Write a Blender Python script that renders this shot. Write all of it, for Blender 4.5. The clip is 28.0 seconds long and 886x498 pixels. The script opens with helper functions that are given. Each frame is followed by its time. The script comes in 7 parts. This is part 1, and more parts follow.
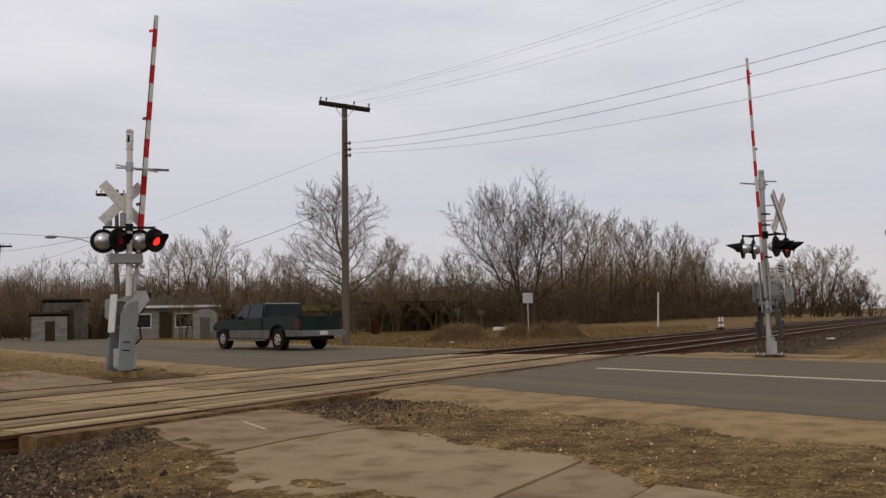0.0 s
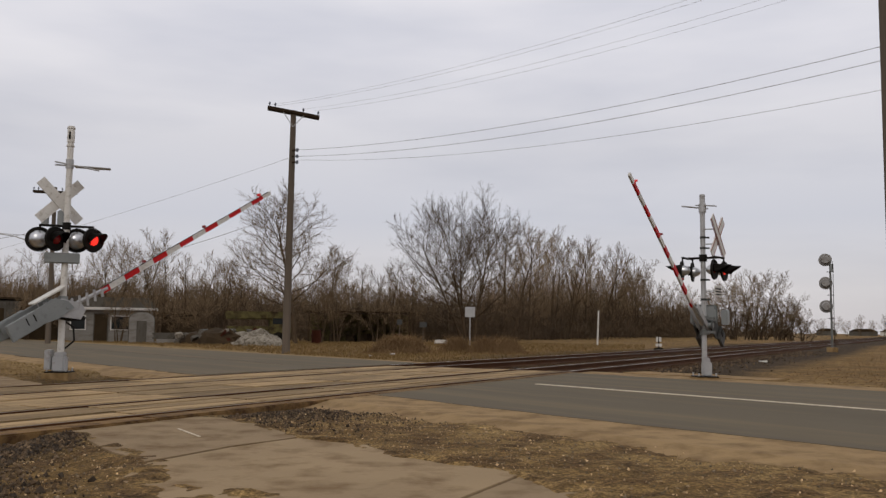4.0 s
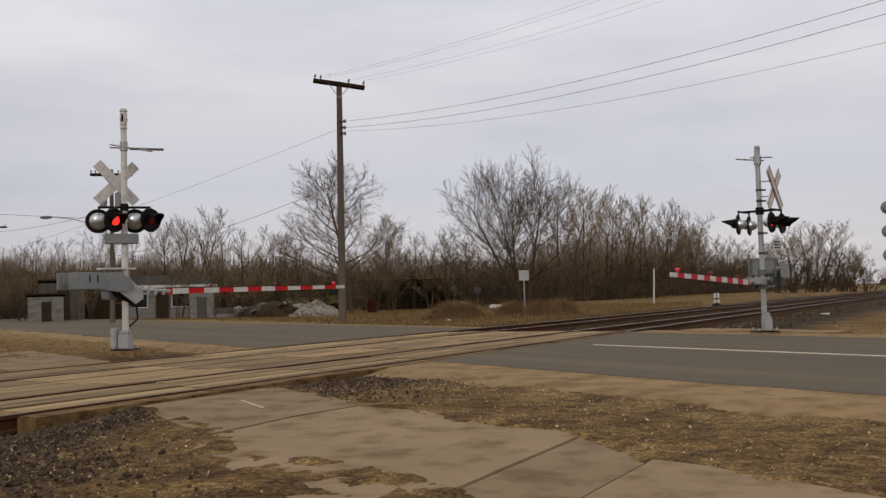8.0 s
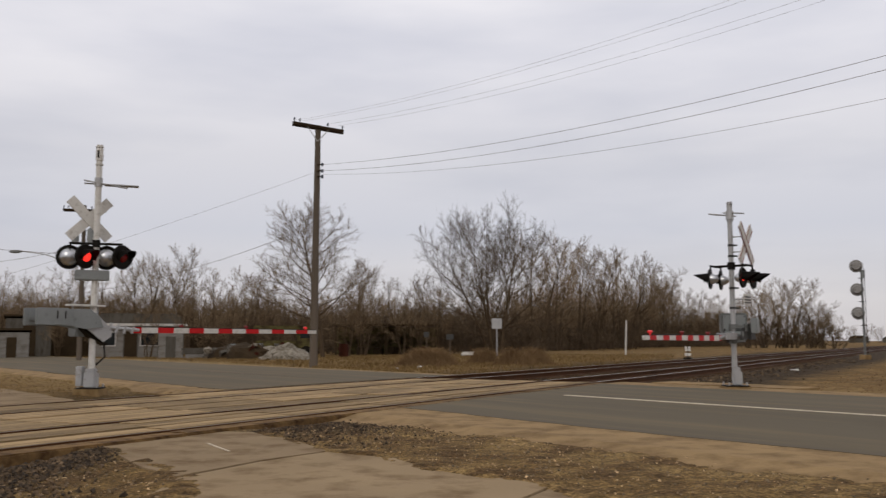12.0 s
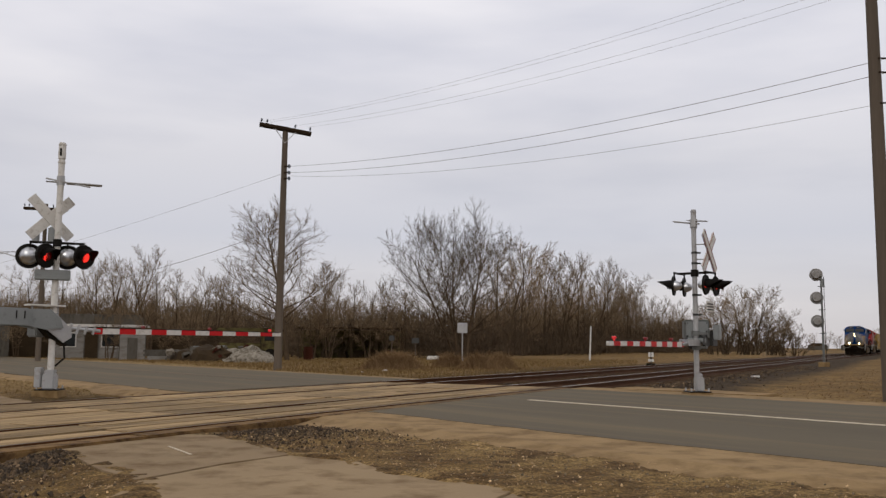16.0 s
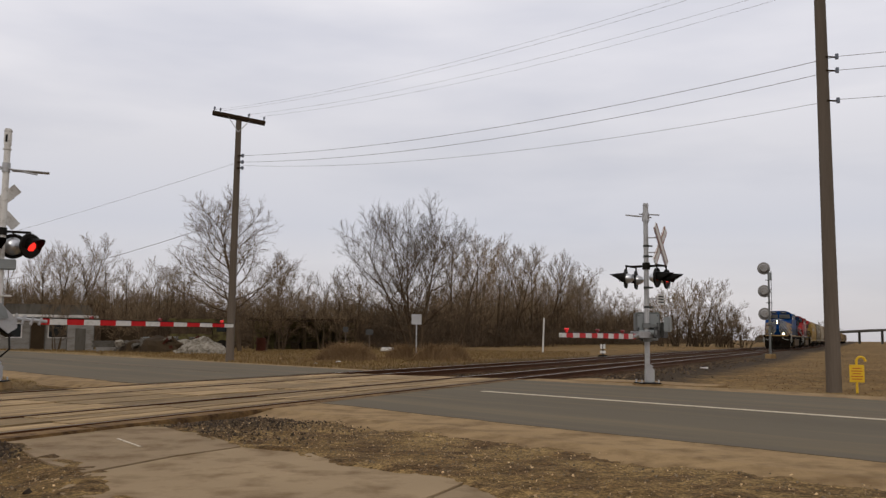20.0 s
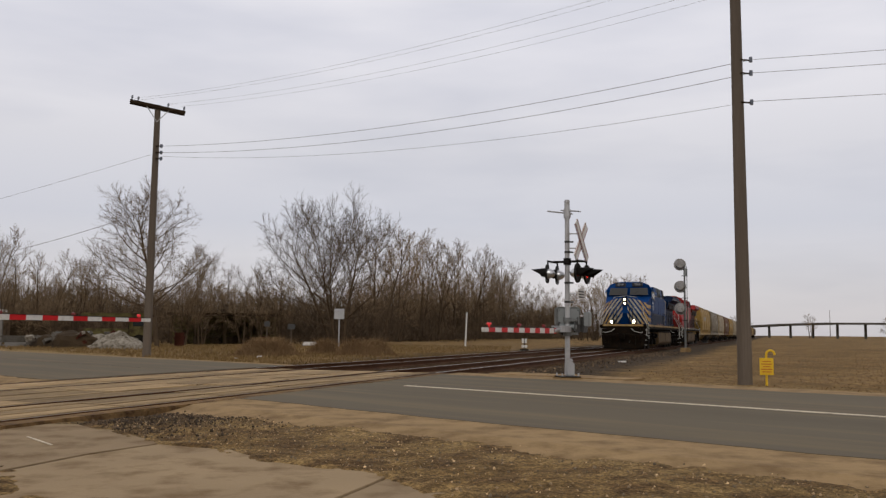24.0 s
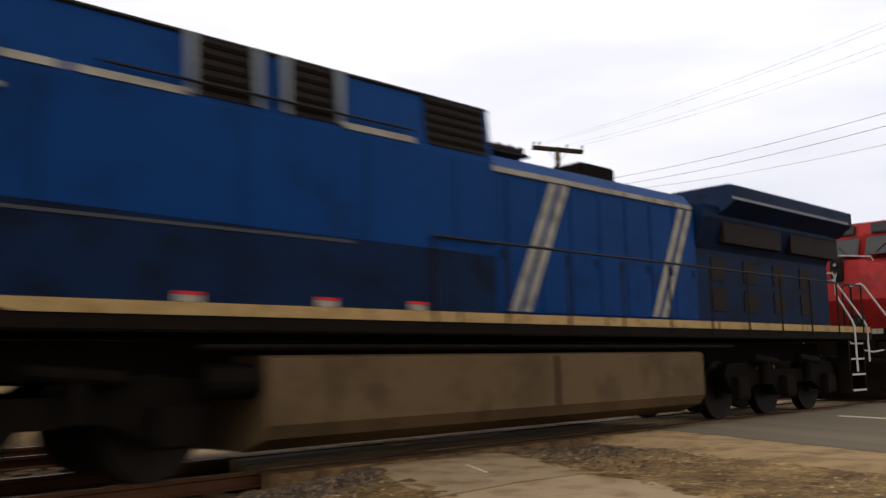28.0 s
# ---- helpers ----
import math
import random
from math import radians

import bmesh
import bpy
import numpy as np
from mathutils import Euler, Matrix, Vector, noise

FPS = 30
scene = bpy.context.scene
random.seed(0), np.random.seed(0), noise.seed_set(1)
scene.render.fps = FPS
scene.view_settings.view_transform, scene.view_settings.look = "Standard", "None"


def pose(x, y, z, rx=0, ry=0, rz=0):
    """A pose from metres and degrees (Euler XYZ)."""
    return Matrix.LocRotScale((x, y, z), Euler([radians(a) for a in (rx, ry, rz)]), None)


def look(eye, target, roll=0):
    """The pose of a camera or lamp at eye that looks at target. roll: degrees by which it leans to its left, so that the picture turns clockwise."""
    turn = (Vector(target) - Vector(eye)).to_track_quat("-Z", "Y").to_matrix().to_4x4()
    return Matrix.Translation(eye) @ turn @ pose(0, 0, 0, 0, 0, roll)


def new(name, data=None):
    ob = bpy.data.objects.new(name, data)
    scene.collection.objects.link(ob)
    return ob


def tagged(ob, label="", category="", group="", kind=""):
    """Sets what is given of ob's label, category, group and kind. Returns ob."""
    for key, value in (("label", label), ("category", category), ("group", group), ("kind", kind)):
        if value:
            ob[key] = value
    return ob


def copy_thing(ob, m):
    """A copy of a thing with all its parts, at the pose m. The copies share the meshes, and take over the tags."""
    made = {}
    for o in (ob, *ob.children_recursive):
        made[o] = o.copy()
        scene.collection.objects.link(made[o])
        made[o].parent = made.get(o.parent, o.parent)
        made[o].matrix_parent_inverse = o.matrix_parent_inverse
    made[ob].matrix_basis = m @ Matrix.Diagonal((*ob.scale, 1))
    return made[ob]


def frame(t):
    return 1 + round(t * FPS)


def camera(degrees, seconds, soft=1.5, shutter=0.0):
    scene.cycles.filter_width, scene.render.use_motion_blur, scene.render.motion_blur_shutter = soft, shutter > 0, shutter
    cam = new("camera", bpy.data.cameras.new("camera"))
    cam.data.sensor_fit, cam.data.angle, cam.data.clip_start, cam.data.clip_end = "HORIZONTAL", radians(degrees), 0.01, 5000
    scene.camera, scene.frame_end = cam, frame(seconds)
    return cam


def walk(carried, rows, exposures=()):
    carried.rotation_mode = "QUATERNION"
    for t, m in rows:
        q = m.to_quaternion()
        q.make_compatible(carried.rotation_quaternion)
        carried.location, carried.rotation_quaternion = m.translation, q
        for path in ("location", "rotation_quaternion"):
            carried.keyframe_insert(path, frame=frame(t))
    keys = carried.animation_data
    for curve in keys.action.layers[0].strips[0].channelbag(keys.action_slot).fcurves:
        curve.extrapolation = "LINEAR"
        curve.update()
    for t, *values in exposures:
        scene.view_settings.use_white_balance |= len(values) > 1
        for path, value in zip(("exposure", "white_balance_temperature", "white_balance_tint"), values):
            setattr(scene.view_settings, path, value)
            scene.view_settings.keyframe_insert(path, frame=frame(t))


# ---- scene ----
EYE = Vector((0.0, 0.0, 1.07))
cam = camera(52.5, 28.0, soft=1.35, shutter=0.5)
ROWS = [
   (0, 0.22, 4.33, -1.18), (0.5, 0.26, 4.33, -2.90), (1, -0.35, 4.72, -3.49), (1.5, -0.73, 4.42, -0.27),
   (2, -2.33, 3.72, 0.92), (2.5, 0.78, 5.29, -0.29), (3, -0.38, 5.08, -0.13), (3.5, -2.90, 5.45, 1.14),
   (5.5, -1.89, 3.11, -1.72), (6, 1.03, 3.47, -1.61), (6.5, 1.75, 4.34, -0.23), (7, 0.39, 4.41, -1.17),
   (7.5, 0.12, 3.42, -1.19), (8, 0.00, 2.92, -1.56), (8.5, 1.41, 2.75, -1.35), (9, 0.50, 3.80, -1.27),
   (9.5, -0.63, 4.17, -0.43), (10, 0.26, 4.64, -0.95), (10.5, 1.74, 5.35, -0.56), (11, 2.60, 6.22, -0.43),
   (11.5, 0.86, 5.70, -0.45), (12, -1.68, 5.84, -0.04), (12.5, -3.41, 5.32, 0.38), (14.5, -3.76, 5.96, 0.42),
   (15, -3.62, 6.09, 0.23), (15.5, -3.59, 6.09, 0.45), (16, -3.82, 6.10, 0.47), (16.5, -4.28, 6.15, 0.64),
   (17, -4.08, 6.33, 0.02), (17.5, -4.09, 6.43, -0.33), (18, -4.53, 6.44, -0.01), (18.5, -5.06, 6.50, -0.23),
   (19, -5.54, 6.40, -0.02), (19.5, -6.27, 5.96, 0.19), (20, -6.73, 5.59, 0.59), (20.5, -7.50, 5.54, 0.67),
   (21, -8.42, 5.59, 0.75), (21.5, -9.22, 5.52, 0.68), (23.5, -11.55, 5.28, 0.84), (24, -11.62, 5.29, 0.55),
   (24.5, -11.60, 5.23, 0.40), (25, -11.04, 5.31, 0.55), (25.5, -10.63, 5.59, 0.53), (26, -9.38, 5.76, 0.38),
   (26.5, -6.18, 6.28, 0.41), (27, -1.88, 6.36, -0.25), (27.1, -0.62, 6.57, -0.48), (27.4, 3.94, 7.29, -0.73),
   (27.5, 5.90, 7.46, -0.88), (28, 13.94, 7.36, -1.20),
]


def gaze(yaw, pitch, roll):
    y, p = radians(yaw), radians(pitch)
    ahead = Vector((-math.sin(y) * math.cos(p), math.cos(y) * math.cos(p), math.sin(p)))
    return look(EYE, EYE + ahead, roll)


walk(cam, [(t, gaze(y, p, r)) for t, y, p, r in ROWS], exposures=[(0, 0.0), (10, 0.0), (12, 0.05), (26.3, 0.05), (27.2, 0.08), (27.6, 0.28), (28, 0.52)])

# ---- light ----
sky = bpy.data.worlds.new("sky")
scene.world = sky
sky.use_nodes = True
wt = sky.node_tree
wt.nodes.clear()
w_out = wt.nodes.new("ShaderNodeOutputWorld")
w_bg = wt.nodes.new("ShaderNodeBackground")
w_sky = wt.nodes.new("ShaderNodeTexSky")
w_sky.sky_type = "NISHITA"
w_sky.sun_disc = False
w_sky.sun_elevation, w_sky.sun_rotation = radians(38), radians(200)
w_co = wt.nodes.new("ShaderNodeTexCoord")
w_map = wt.nodes.new("ShaderNodeMapping")
w_map.inputs["Scale"].default_value = (1.0, 1.0, 4.5)
w_noise = wt.nodes.new("ShaderNodeTexNoise")
w_noise.inputs["Scale"].default_value = 1.6
w_noise.inputs["Detail"].default_value = 5
w_noise.inputs["Roughness"].default_value = 0.5
w_ramp = wt.nodes.new("ShaderNodeValToRGB")
w_ramp.color_ramp.elements[0].position, w_ramp.color_ramp.elements[0].color = 0.34, (4.9, 4.95, 5.55, 1)
w_ramp.color_ramp.elements[1].position, w_ramp.color_ramp.elements[1].color = 0.62, (6.8, 6.65, 6.95, 1)
w_sep = wt.nodes.new("ShaderNodeSeparateXYZ")
w_high = wt.nodes.new("ShaderNodeValToRGB")
w_high.color_ramp.elements[0].position, w_high.color_ramp.elements[0].color = 0.0, (0.97, 0.925, 0.88, 1)
w_high.color_ramp.elements[1].position, w_high.color_ramp.elements[1].color = 0.42, (1.26, 1.25, 1.23, 1)
for w_at, w_tone in ((0.05, (0.9, 0.875, 0.86)), (0.12, (0.81, 0.823, 0.86)), (0.2, (0.93, 0.93, 0.935)), (0.3, (1.12, 1.115, 1.11))):
    w_high.color_ramp.elements.new(w_at).color = (*w_tone, 1)
w_mul = wt.nodes.new("ShaderNodeVectorMath")
w_mul.operation = "MULTIPLY"
w_mix = wt.nodes.new("ShaderNodeMix")
w_mix.data_type = "RGBA"
w_mix.inputs["Factor"].default_value = 0.93
wt.links.new(w_co.outputs["Generated"], w_map.inputs["Vector"])
wt.links.new(w_map.outputs[0], w_noise.inputs["Vector"])
wt.links.new(w_noise.outputs["Fac"], w_ramp.inputs["Fac"])
wt.links.new(w_co.outputs["Generated"], w_sep.inputs[0])
wt.links.new(w_sep.outputs["Z"], w_high.inputs["Fac"])
wt.links.new(w_ramp.outputs["Color"], w_mul.inputs[0])
wt.links.new(w_high.outputs[0], w_mul.inputs[1])
wt.links.new(w_sky.outputs["Color"], w_mix.inputs["A"])
wt.links.new(w_mul.outputs[0], w_mix.inputs["B"])
wt.links.new(w_mix.outputs["Result"], w_bg.inputs["Color"])
w_bg.inputs["Strength"].default_value = 0.11
wt.links.new(w_bg.outputs[0], w_out.inputs[0])

sun = new("sun", bpy.data.lights.new("sun", "SUN"))
sun.data.energy, sun.data.angle, sun.data.color = 0.6, radians(25), (1.0, 0.95, 0.88)
sun.matrix_world = look((-12, -20, 25), (0, 12, 0))


# ---- plan: the track runs along TD, the road along RD ----
TURN_T, TURN_R = 31.7, -36.5
TD = Vector((math.sin(radians(TURN_T)), math.cos(radians(TURN_T)), 0))
TN = Vector((TD.y, -TD.x, 0))
RD = Vector((math.sin(radians(TURN_R)), math.cos(radians(TURN_R)), 0))
RN = Vector((RD.y, -RD.x, 0))
C0 = Vector((3.05, 17.9, 0))


# ---- materials ----
def mat(name, a, b, rough=0.8, metal=0.0, scale=3.0, fine=40.0, bump=0.15, dirt=None, dirt_amount=0.3, stretch=(1, 1, 1), piece=0.0, rot=0.0, k=0.6, warm=(1.1, 0.87, 0.54), spec=0.15, island=False):
    """Two colours mixed by broad noise, fine grain, and an optional third colour in patches."""
    a, b, dirt = [c and (c[0] * k * warm[0], c[1] * k * warm[1], c[2] * k * warm[2]) for c in (a, b, dirt)]
    m = bpy.data.materials.new(name)
    m.use_nodes = True
    t = m.node_tree
    bsdf = t.nodes["Principled BSDF"]
    co = t.nodes.new("ShaderNodeTexCoord")
    mp = t.nodes.new("ShaderNodeMapping")
    mp.inputs["Scale"].default_value = stretch
    if rot:
        turned = t.nodes.new("ShaderNodeMapping")
        turned.inputs["Rotation"].default_value[2] = radians(rot)
        t.links.new(co.outputs["Object"], turned.inputs["Vector"])
        t.links.new(turned.outputs[0], mp.inputs["Vector"])
    else:
        t.links.new(co.outputs["Object"], mp.inputs["Vector"])
    n1 = t.nodes.new("ShaderNodeTexNoise")
    n1.inputs["Scale"].default_value, n1.inputs["Detail"].default_value = scale, 6
    n2 = t.nodes.new("ShaderNodeTexNoise")
    n2.inputs["Scale"].default_value, n2.inputs["Detail"].default_value = fine, 4
    for n in (n1, n2):
        t.links.new(mp.outputs[0], n.inputs["Vector"])
    mix = t.nodes.new("ShaderNodeMix")
    mix.data_type = "RGBA"
    mix.inputs["A"].default_value, mix.inputs["B"].default_value = (*a, 1), (*b, 1)
    add = t.nodes.new("ShaderNodeMath")
    add.operation = "MULTIPLY_ADD"
    add.inputs[1].default_value, add.inputs[2].default_value = 0.55, -0.02
    t.links.new(n2.outputs["Fac"], add.inputs[0])
    s = t.nodes.new("ShaderNodeMath")
    s.operation = "MULTIPLY_ADD"
    s.inputs[1].default_value = 1.6
    s.use_clamp = True
    t.links.new(n1.outputs["Fac"], s.inputs[0])
    neg = t.nodes.new("ShaderNodeMath")
    neg.operation = "SUBTRACT"
    neg.inputs[1].default_value = 0.55
    t.links.new(add.outputs[0], neg.inputs[0])
    t.links.new(neg.outputs[0], s.inputs[2])
    t.links.new(s.outputs[0], mix.inputs["Factor"])
    colour = mix.outputs["Result"]
    if dirt:
        n3 = t.nodes.new("ShaderNodeTexNoise")
        n3.inputs["Scale"].default_value, n3.inputs["Detail"].default_value = scale * 2.3, 8
        n3.inputs["Roughness"].default_value = 0.65
        t.links.new(mp.outputs[0], n3.inputs["Vector"])
        r = t.nodes.new("ShaderNodeMapRange")
        r.inputs["From Min"].default_value, r.inputs["From Max"].default_value = 0.62 - dirt_amount * 0.45, 0.82 - dirt_amount * 0.45
        t.links.new(n3.outputs["Fac"], r.inputs["Value"])
        m2 = t.nodes.new("ShaderNodeMix")
        m2.data_type = "RGBA"
        m2.inputs["B"].default_value = (*dirt, 1)
        t.links.new(r.outputs[0], m2.inputs["Factor"])
        t.links.new(colour, m2.inputs["A"])
        colour = m2.outputs["Result"]
    if piece:
        info = t.nodes.new("ShaderNodeObjectInfo")
        pr = t.nodes.new("ShaderNodeMapRange")
        pr.inputs["To Min"].default_value, pr.inputs["To Max"].default_value = 1 - piece, 1 + piece
        t.links.new(info.outputs["Random"], pr.inputs["Value"])
        vm = t.nodes.new("ShaderNodeVectorMath")
        vm.operation = "MULTIPLY"
        t.links.new(colour, vm.inputs[0])
        t.links.new(pr.outputs[0], vm.inputs[1])
        colour = vm.outputs[0]
    if island:
        geo = t.nodes.new("ShaderNodeNewGeometry")
        ir = t.nodes.new("ShaderNodeValToRGB")
        ir.color_ramp.elements[0].position, ir.color_ramp.elements[0].color = 0.0, (0.35, 0.36, 0.38, 1)
        ir.color_ramp.elements[1].position, ir.color_ramp.elements[1].color = 1.0, (2.6, 2.4, 2.1, 1)
        for p, c in ((0.45, (0.75, 0.75, 0.77)), (0.75, (1.25, 1.12, 0.95)), (0.93, (1.5, 1.4, 1.3))):
            ir.color_ramp.elements.new(p).color = (*c, 1)
        t.links.new(geo.outputs["Random Per Island"], ir.inputs["Fac"])
        im = t.nodes.new("ShaderNodeVectorMath")
        im.operation = "MULTIPLY"
        t.links.new(colour, im.inputs[0])
        t.links.new(ir.outputs["Color"], im.inputs[1])
        colour = im.outputs[0]
    t.links.new(colour, bsdf.inputs["Base Color"])
    bsdf.inputs["Roughness"].default_value, bsdf.inputs["Metallic"].default_value = rough, metal
    bsdf.inputs["Specular IOR Level"].default_value = spec
    if bump:
        bp = t.nodes.new("ShaderNodeBump")
        bp.inputs["Strength"].default_value, bp.inputs["Distance"].default_value = bump, 0.02
        t.links.new(n2.outputs["Fac"], bp.inputs["Height"])
        t.links.new(bp.outputs[0], bsdf.inputs["Normal"])
    return m


def glow(name, colour, strength):
    m = bpy.data.materials.new(name)
    m.use_nodes = True
    bsdf = m.node_tree.nodes["Principled BSDF"]
    bsdf.inputs["Base Color"].default_value = (*colour, 1)
    bsdf.inputs["Emission Color"].default_value = (*colour, 1)
    bsdf.inputs["Emission Strength"].default_value = strength
    bsdf.inputs["Roughness"].default_value = 0.25
    return m


def gloss(name, colour, rough=0.1, metal=0.0, spec=0.5):
    m = bpy.data.materials.new(name)
    m.use_nodes = True
    bsdf = m.node_tree.nodes["Principled BSDF"]
    bsdf.inputs["Base Color"].default_value = (*colour, 1)
    bsdf.inputs["Roughness"].default_value, bsdf.inputs["Metallic"].default_value = rough, metal
    bsdf.inputs["Specular IOR Level"].default_value = spec
    return m


M_ASPHALT = mat("asphalt", (0.094, 0.088, 0.082), (0.128, 0.119, 0.11), 0.9, k=0.86, warm=(1.1, 0.95, 0.66), rot=TURN_R, stretch=(1, 0.07, 1), scale=0.55, fine=22, bump=0.12, dirt=(0.16, 0.138, 0.112), dirt_amount=0.3)
M_APRON = mat("pale_concrete_apron", (0.26, 0.21, 0.15), (0.34, 0.28, 0.2), 0.92, k=0.8, warm=(1.12, 0.9, 0.58), scale=0.8, fine=30, bump=0.35, dirt=(0.17, 0.13, 0.085), dirt_amount=0.4)
M_SLAB = mat("sidewalk_concrete", (0.24, 0.2, 0.155), (0.32, 0.27, 0.21), 0.9, k=0.86, warm=(1.11, 0.935, 0.66), scale=0.9, fine=45, bump=0.2, dirt=(0.16, 0.118, 0.076), dirt_amount=0.32)
M_RAMP = mat("worn_ramp_concrete", (0.24, 0.2, 0.155), (0.3, 0.255, 0.2), 0.9, k=0.76, warm=(1.11, 0.93, 0.66), scale=0.9, fine=45, bump=0.2, dirt=(0.16, 0.118, 0.076), dirt_amount=0.35)
M_PLANK = mat("crossing_plank", (0.22, 0.165, 0.11), (0.34, 0.265, 0.18), 0.9, k=1.02, warm=(1.06, 0.945, 0.7), scale=1.4, fine=30, bump=0.4, dirt=(0.13, 0.098, 0.066), dirt_amount=0.42, stretch=(2.2, 0.16, 1), piece=0.3)
M_BEAM = mat("old_timber_beam", (0.13, 0.095, 0.06), (0.24, 0.18, 0.115), 0.95, scale=1.5, fine=25, bump=0.4, dirt=(0.06, 0.04, 0.025), dirt_amount=0.4, piece=0.2, k=0.8)
M_LINE = mat("worn_road_paint", (0.46, 0.41, 0.33), (0.56, 0.5, 0.41), 0.85, k=1.0, warm=(1, 0.95, 0.85), scale=3, fine=50, bump=0.1, dirt=(0.2, 0.175, 0.15), dirt_amount=0.22)
M_OLDLINE = mat("faint_old_paint", (0.22, 0.2, 0.17), (0.28, 0.25, 0.21), 0.9, k=0.8, warm=(1.05, 0.95, 0.8), scale=3, fine=50, bump=0.1, dirt=(0.13, 0.115, 0.1), dirt_amount=0.5)
M_RAILSIDE = mat("rusty_rail", (0.08, 0.042, 0.026), (0.14, 0.075, 0.045), 0.8, 0.2, 2, 40)
M_RAILTOP = mat("rail_head_steel", (0.5, 0.47, 0.43), (0.62, 0.58, 0.54), 0.36, 0.7, 2, 30, 0, spec=0.5, k=0.85, warm=(1, 0.96, 0.9))
M_RAILDULL = mat("dusty_rail_head", (0.16, 0.13, 0.1), (0.26, 0.22, 0.18), 0.55, 0.2, 2, 30, 0, spec=0.2)
M_TIE = mat("weathered_tie", (0.06, 0.042, 0.03), (0.13, 0.092, 0.066), 0.95, scale=4, fine=30, bump=0.4, piece=0.3)
M_BALLAST = mat("ballast_stone", (0.07, 0.063, 0.058), (0.18, 0.162, 0.146), 0.9, k=0.6, island=True, warm=(1.16, 0.93, 0.66), scale=9, fine=60, bump=0.3)
M_PEBBLE = mat("pale_pebble", (0.24, 0.19, 0.13), (0.44, 0.36, 0.26), 0.9, k=0.8, island=True, warm=(1.05, 0.97, 0.82), scale=13, fine=70, bump=0.2)
M_GALV = mat("galvanised_steel", (0.42, 0.42, 0.43), (0.55, 0.55, 0.56), 0.5, 0.35, 3, 25, 0.08, dirt=(0.3, 0.27, 0.23), dirt_amount=0.15, k=0.8, warm=(1.02, 1, 0.95))
M_GREYBOX = mat("grey_enamel", (0.3, 0.32, 0.33), (0.4, 0.42, 0.43), 0.55, 0.1, 2, 30, 0.06, dirt=(0.24, 0.25, 0.25), dirt_amount=0.1, k=0.62, warm=(1.02, 1, 0.93))
M_MIDGREY = mat("weathered_grey_steel", (0.15, 0.155, 0.155), (0.21, 0.215, 0.212), 0.6, 0.1, 3, 30, 0.08, dirt=(0.1, 0.095, 0.085), dirt_amount=0.25, k=0.8, warm=(1.02, 1, 0.94))
M_TARGET = mat("faded_target_paint", (0.27, 0.265, 0.26), (0.36, 0.35, 0.34), 0.6, 0.1, 3, 30, 0.08, dirt=(0.2, 0.17, 0.14), dirt_amount=0.25, k=0.8, warm=(1.03, 1, 0.95))
M_DARKGREY = mat("dark_grey_steel", (0.07, 0.07, 0.07), (0.12, 0.118, 0.112), 0.6, 0.1, 3, 30, 0.08, warm=(1.02, 1, 0.95))
M_WHITE = mat("white_sheeting", (0.62, 0.6, 0.57), (0.74, 0.72, 0.69), 0.6, 0, 5, 40, 0.05, dirt=(0.4, 0.36, 0.3), dirt_amount=0.2, k=0.85, warm=(1.02, 1, 0.95))
M_RED = mat("red_sheeting", (0.5, 0.012, 0.015), (0.62, 0.02, 0.02), 0.5, 0, 5, 40, 0.05, k=0.85, warm=(1, 1, 1))
M_BORDER = mat("faded_border", (0.26, 0.1, 0.075), (0.34, 0.15, 0.11), 0.6, 0, 5, 40, 0.05, k=0.8, warm=(1, 1, 1))
M_BLACK = mat("black_paint", (0.008, 0.008, 0.008), (0.018, 0.017, 0.017), 0.6, 0, 4, 40, 0.08)
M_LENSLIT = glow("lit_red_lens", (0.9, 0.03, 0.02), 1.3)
M_ARMLIT = glow("lit_arm_light", (0.6, 0.02, 0.02), 0.3)
M_ARMLIGHT = gloss("dark_red_arm_light", (0.2, 0.01, 0.01), 0.3)
# unlit half of the lens globe, given a faint glow of its own
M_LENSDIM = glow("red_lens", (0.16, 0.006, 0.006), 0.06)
M_CLEAR = gloss("clear_lens", (0.55, 0.54, 0.52), 0.15, 0.3)
M_DOME = gloss("polished_housing", (0.5, 0.5, 0.5), 0.28, 0.85)
M_POLE = mat("weathered_pole_wood", (0.11, 0.088, 0.07), (0.19, 0.155, 0.125), 0.95, k=0.78, warm=(1.0, 0.97, 0.9), scale=2, fine=30, bump=0.5, stretch=(1, 1, 0.08))
M_POLEDARK = mat("dark_creosote_wood", (0.03, 0.024, 0.02), (0.06, 0.045, 0.036), 0.9, scale=3, fine=30, bump=0.3)
M_INSUL = gloss("porcelain_insulator", (0.09, 0.1, 0.12), 0.25)
M_WIRE = mat("wire", (0.17, 0.17, 0.18), (0.24, 0.24, 0.25), 0.7, 0.2, 3, 20, 0)
M_BARK = mat("bare_bark", (0.09, 0.07, 0.054), (0.16, 0.127, 0.098), 0.95, k=0.55, warm=(1.1, 0.94, 0.7), scale=2, fine=12, bump=0.3)
M_TWIG = mat("bare_twig", (0.12, 0.092, 0.067), (0.225, 0.175, 0.127), 0.95, k=0.95, warm=(1.07, 0.96, 0.76), scale=0.5, fine=5, bump=0, piece=0.15)
M_DARKTWIG = mat("dark_twig", (0.085, 0.067, 0.051), (0.155, 0.122, 0.092), 0.95, k=0.8, warm=(1.06, 0.96, 0.78), scale=0.5, fine=5, bump=0)
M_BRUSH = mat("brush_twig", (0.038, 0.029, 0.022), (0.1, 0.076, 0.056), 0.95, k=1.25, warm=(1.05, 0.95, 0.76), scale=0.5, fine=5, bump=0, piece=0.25)
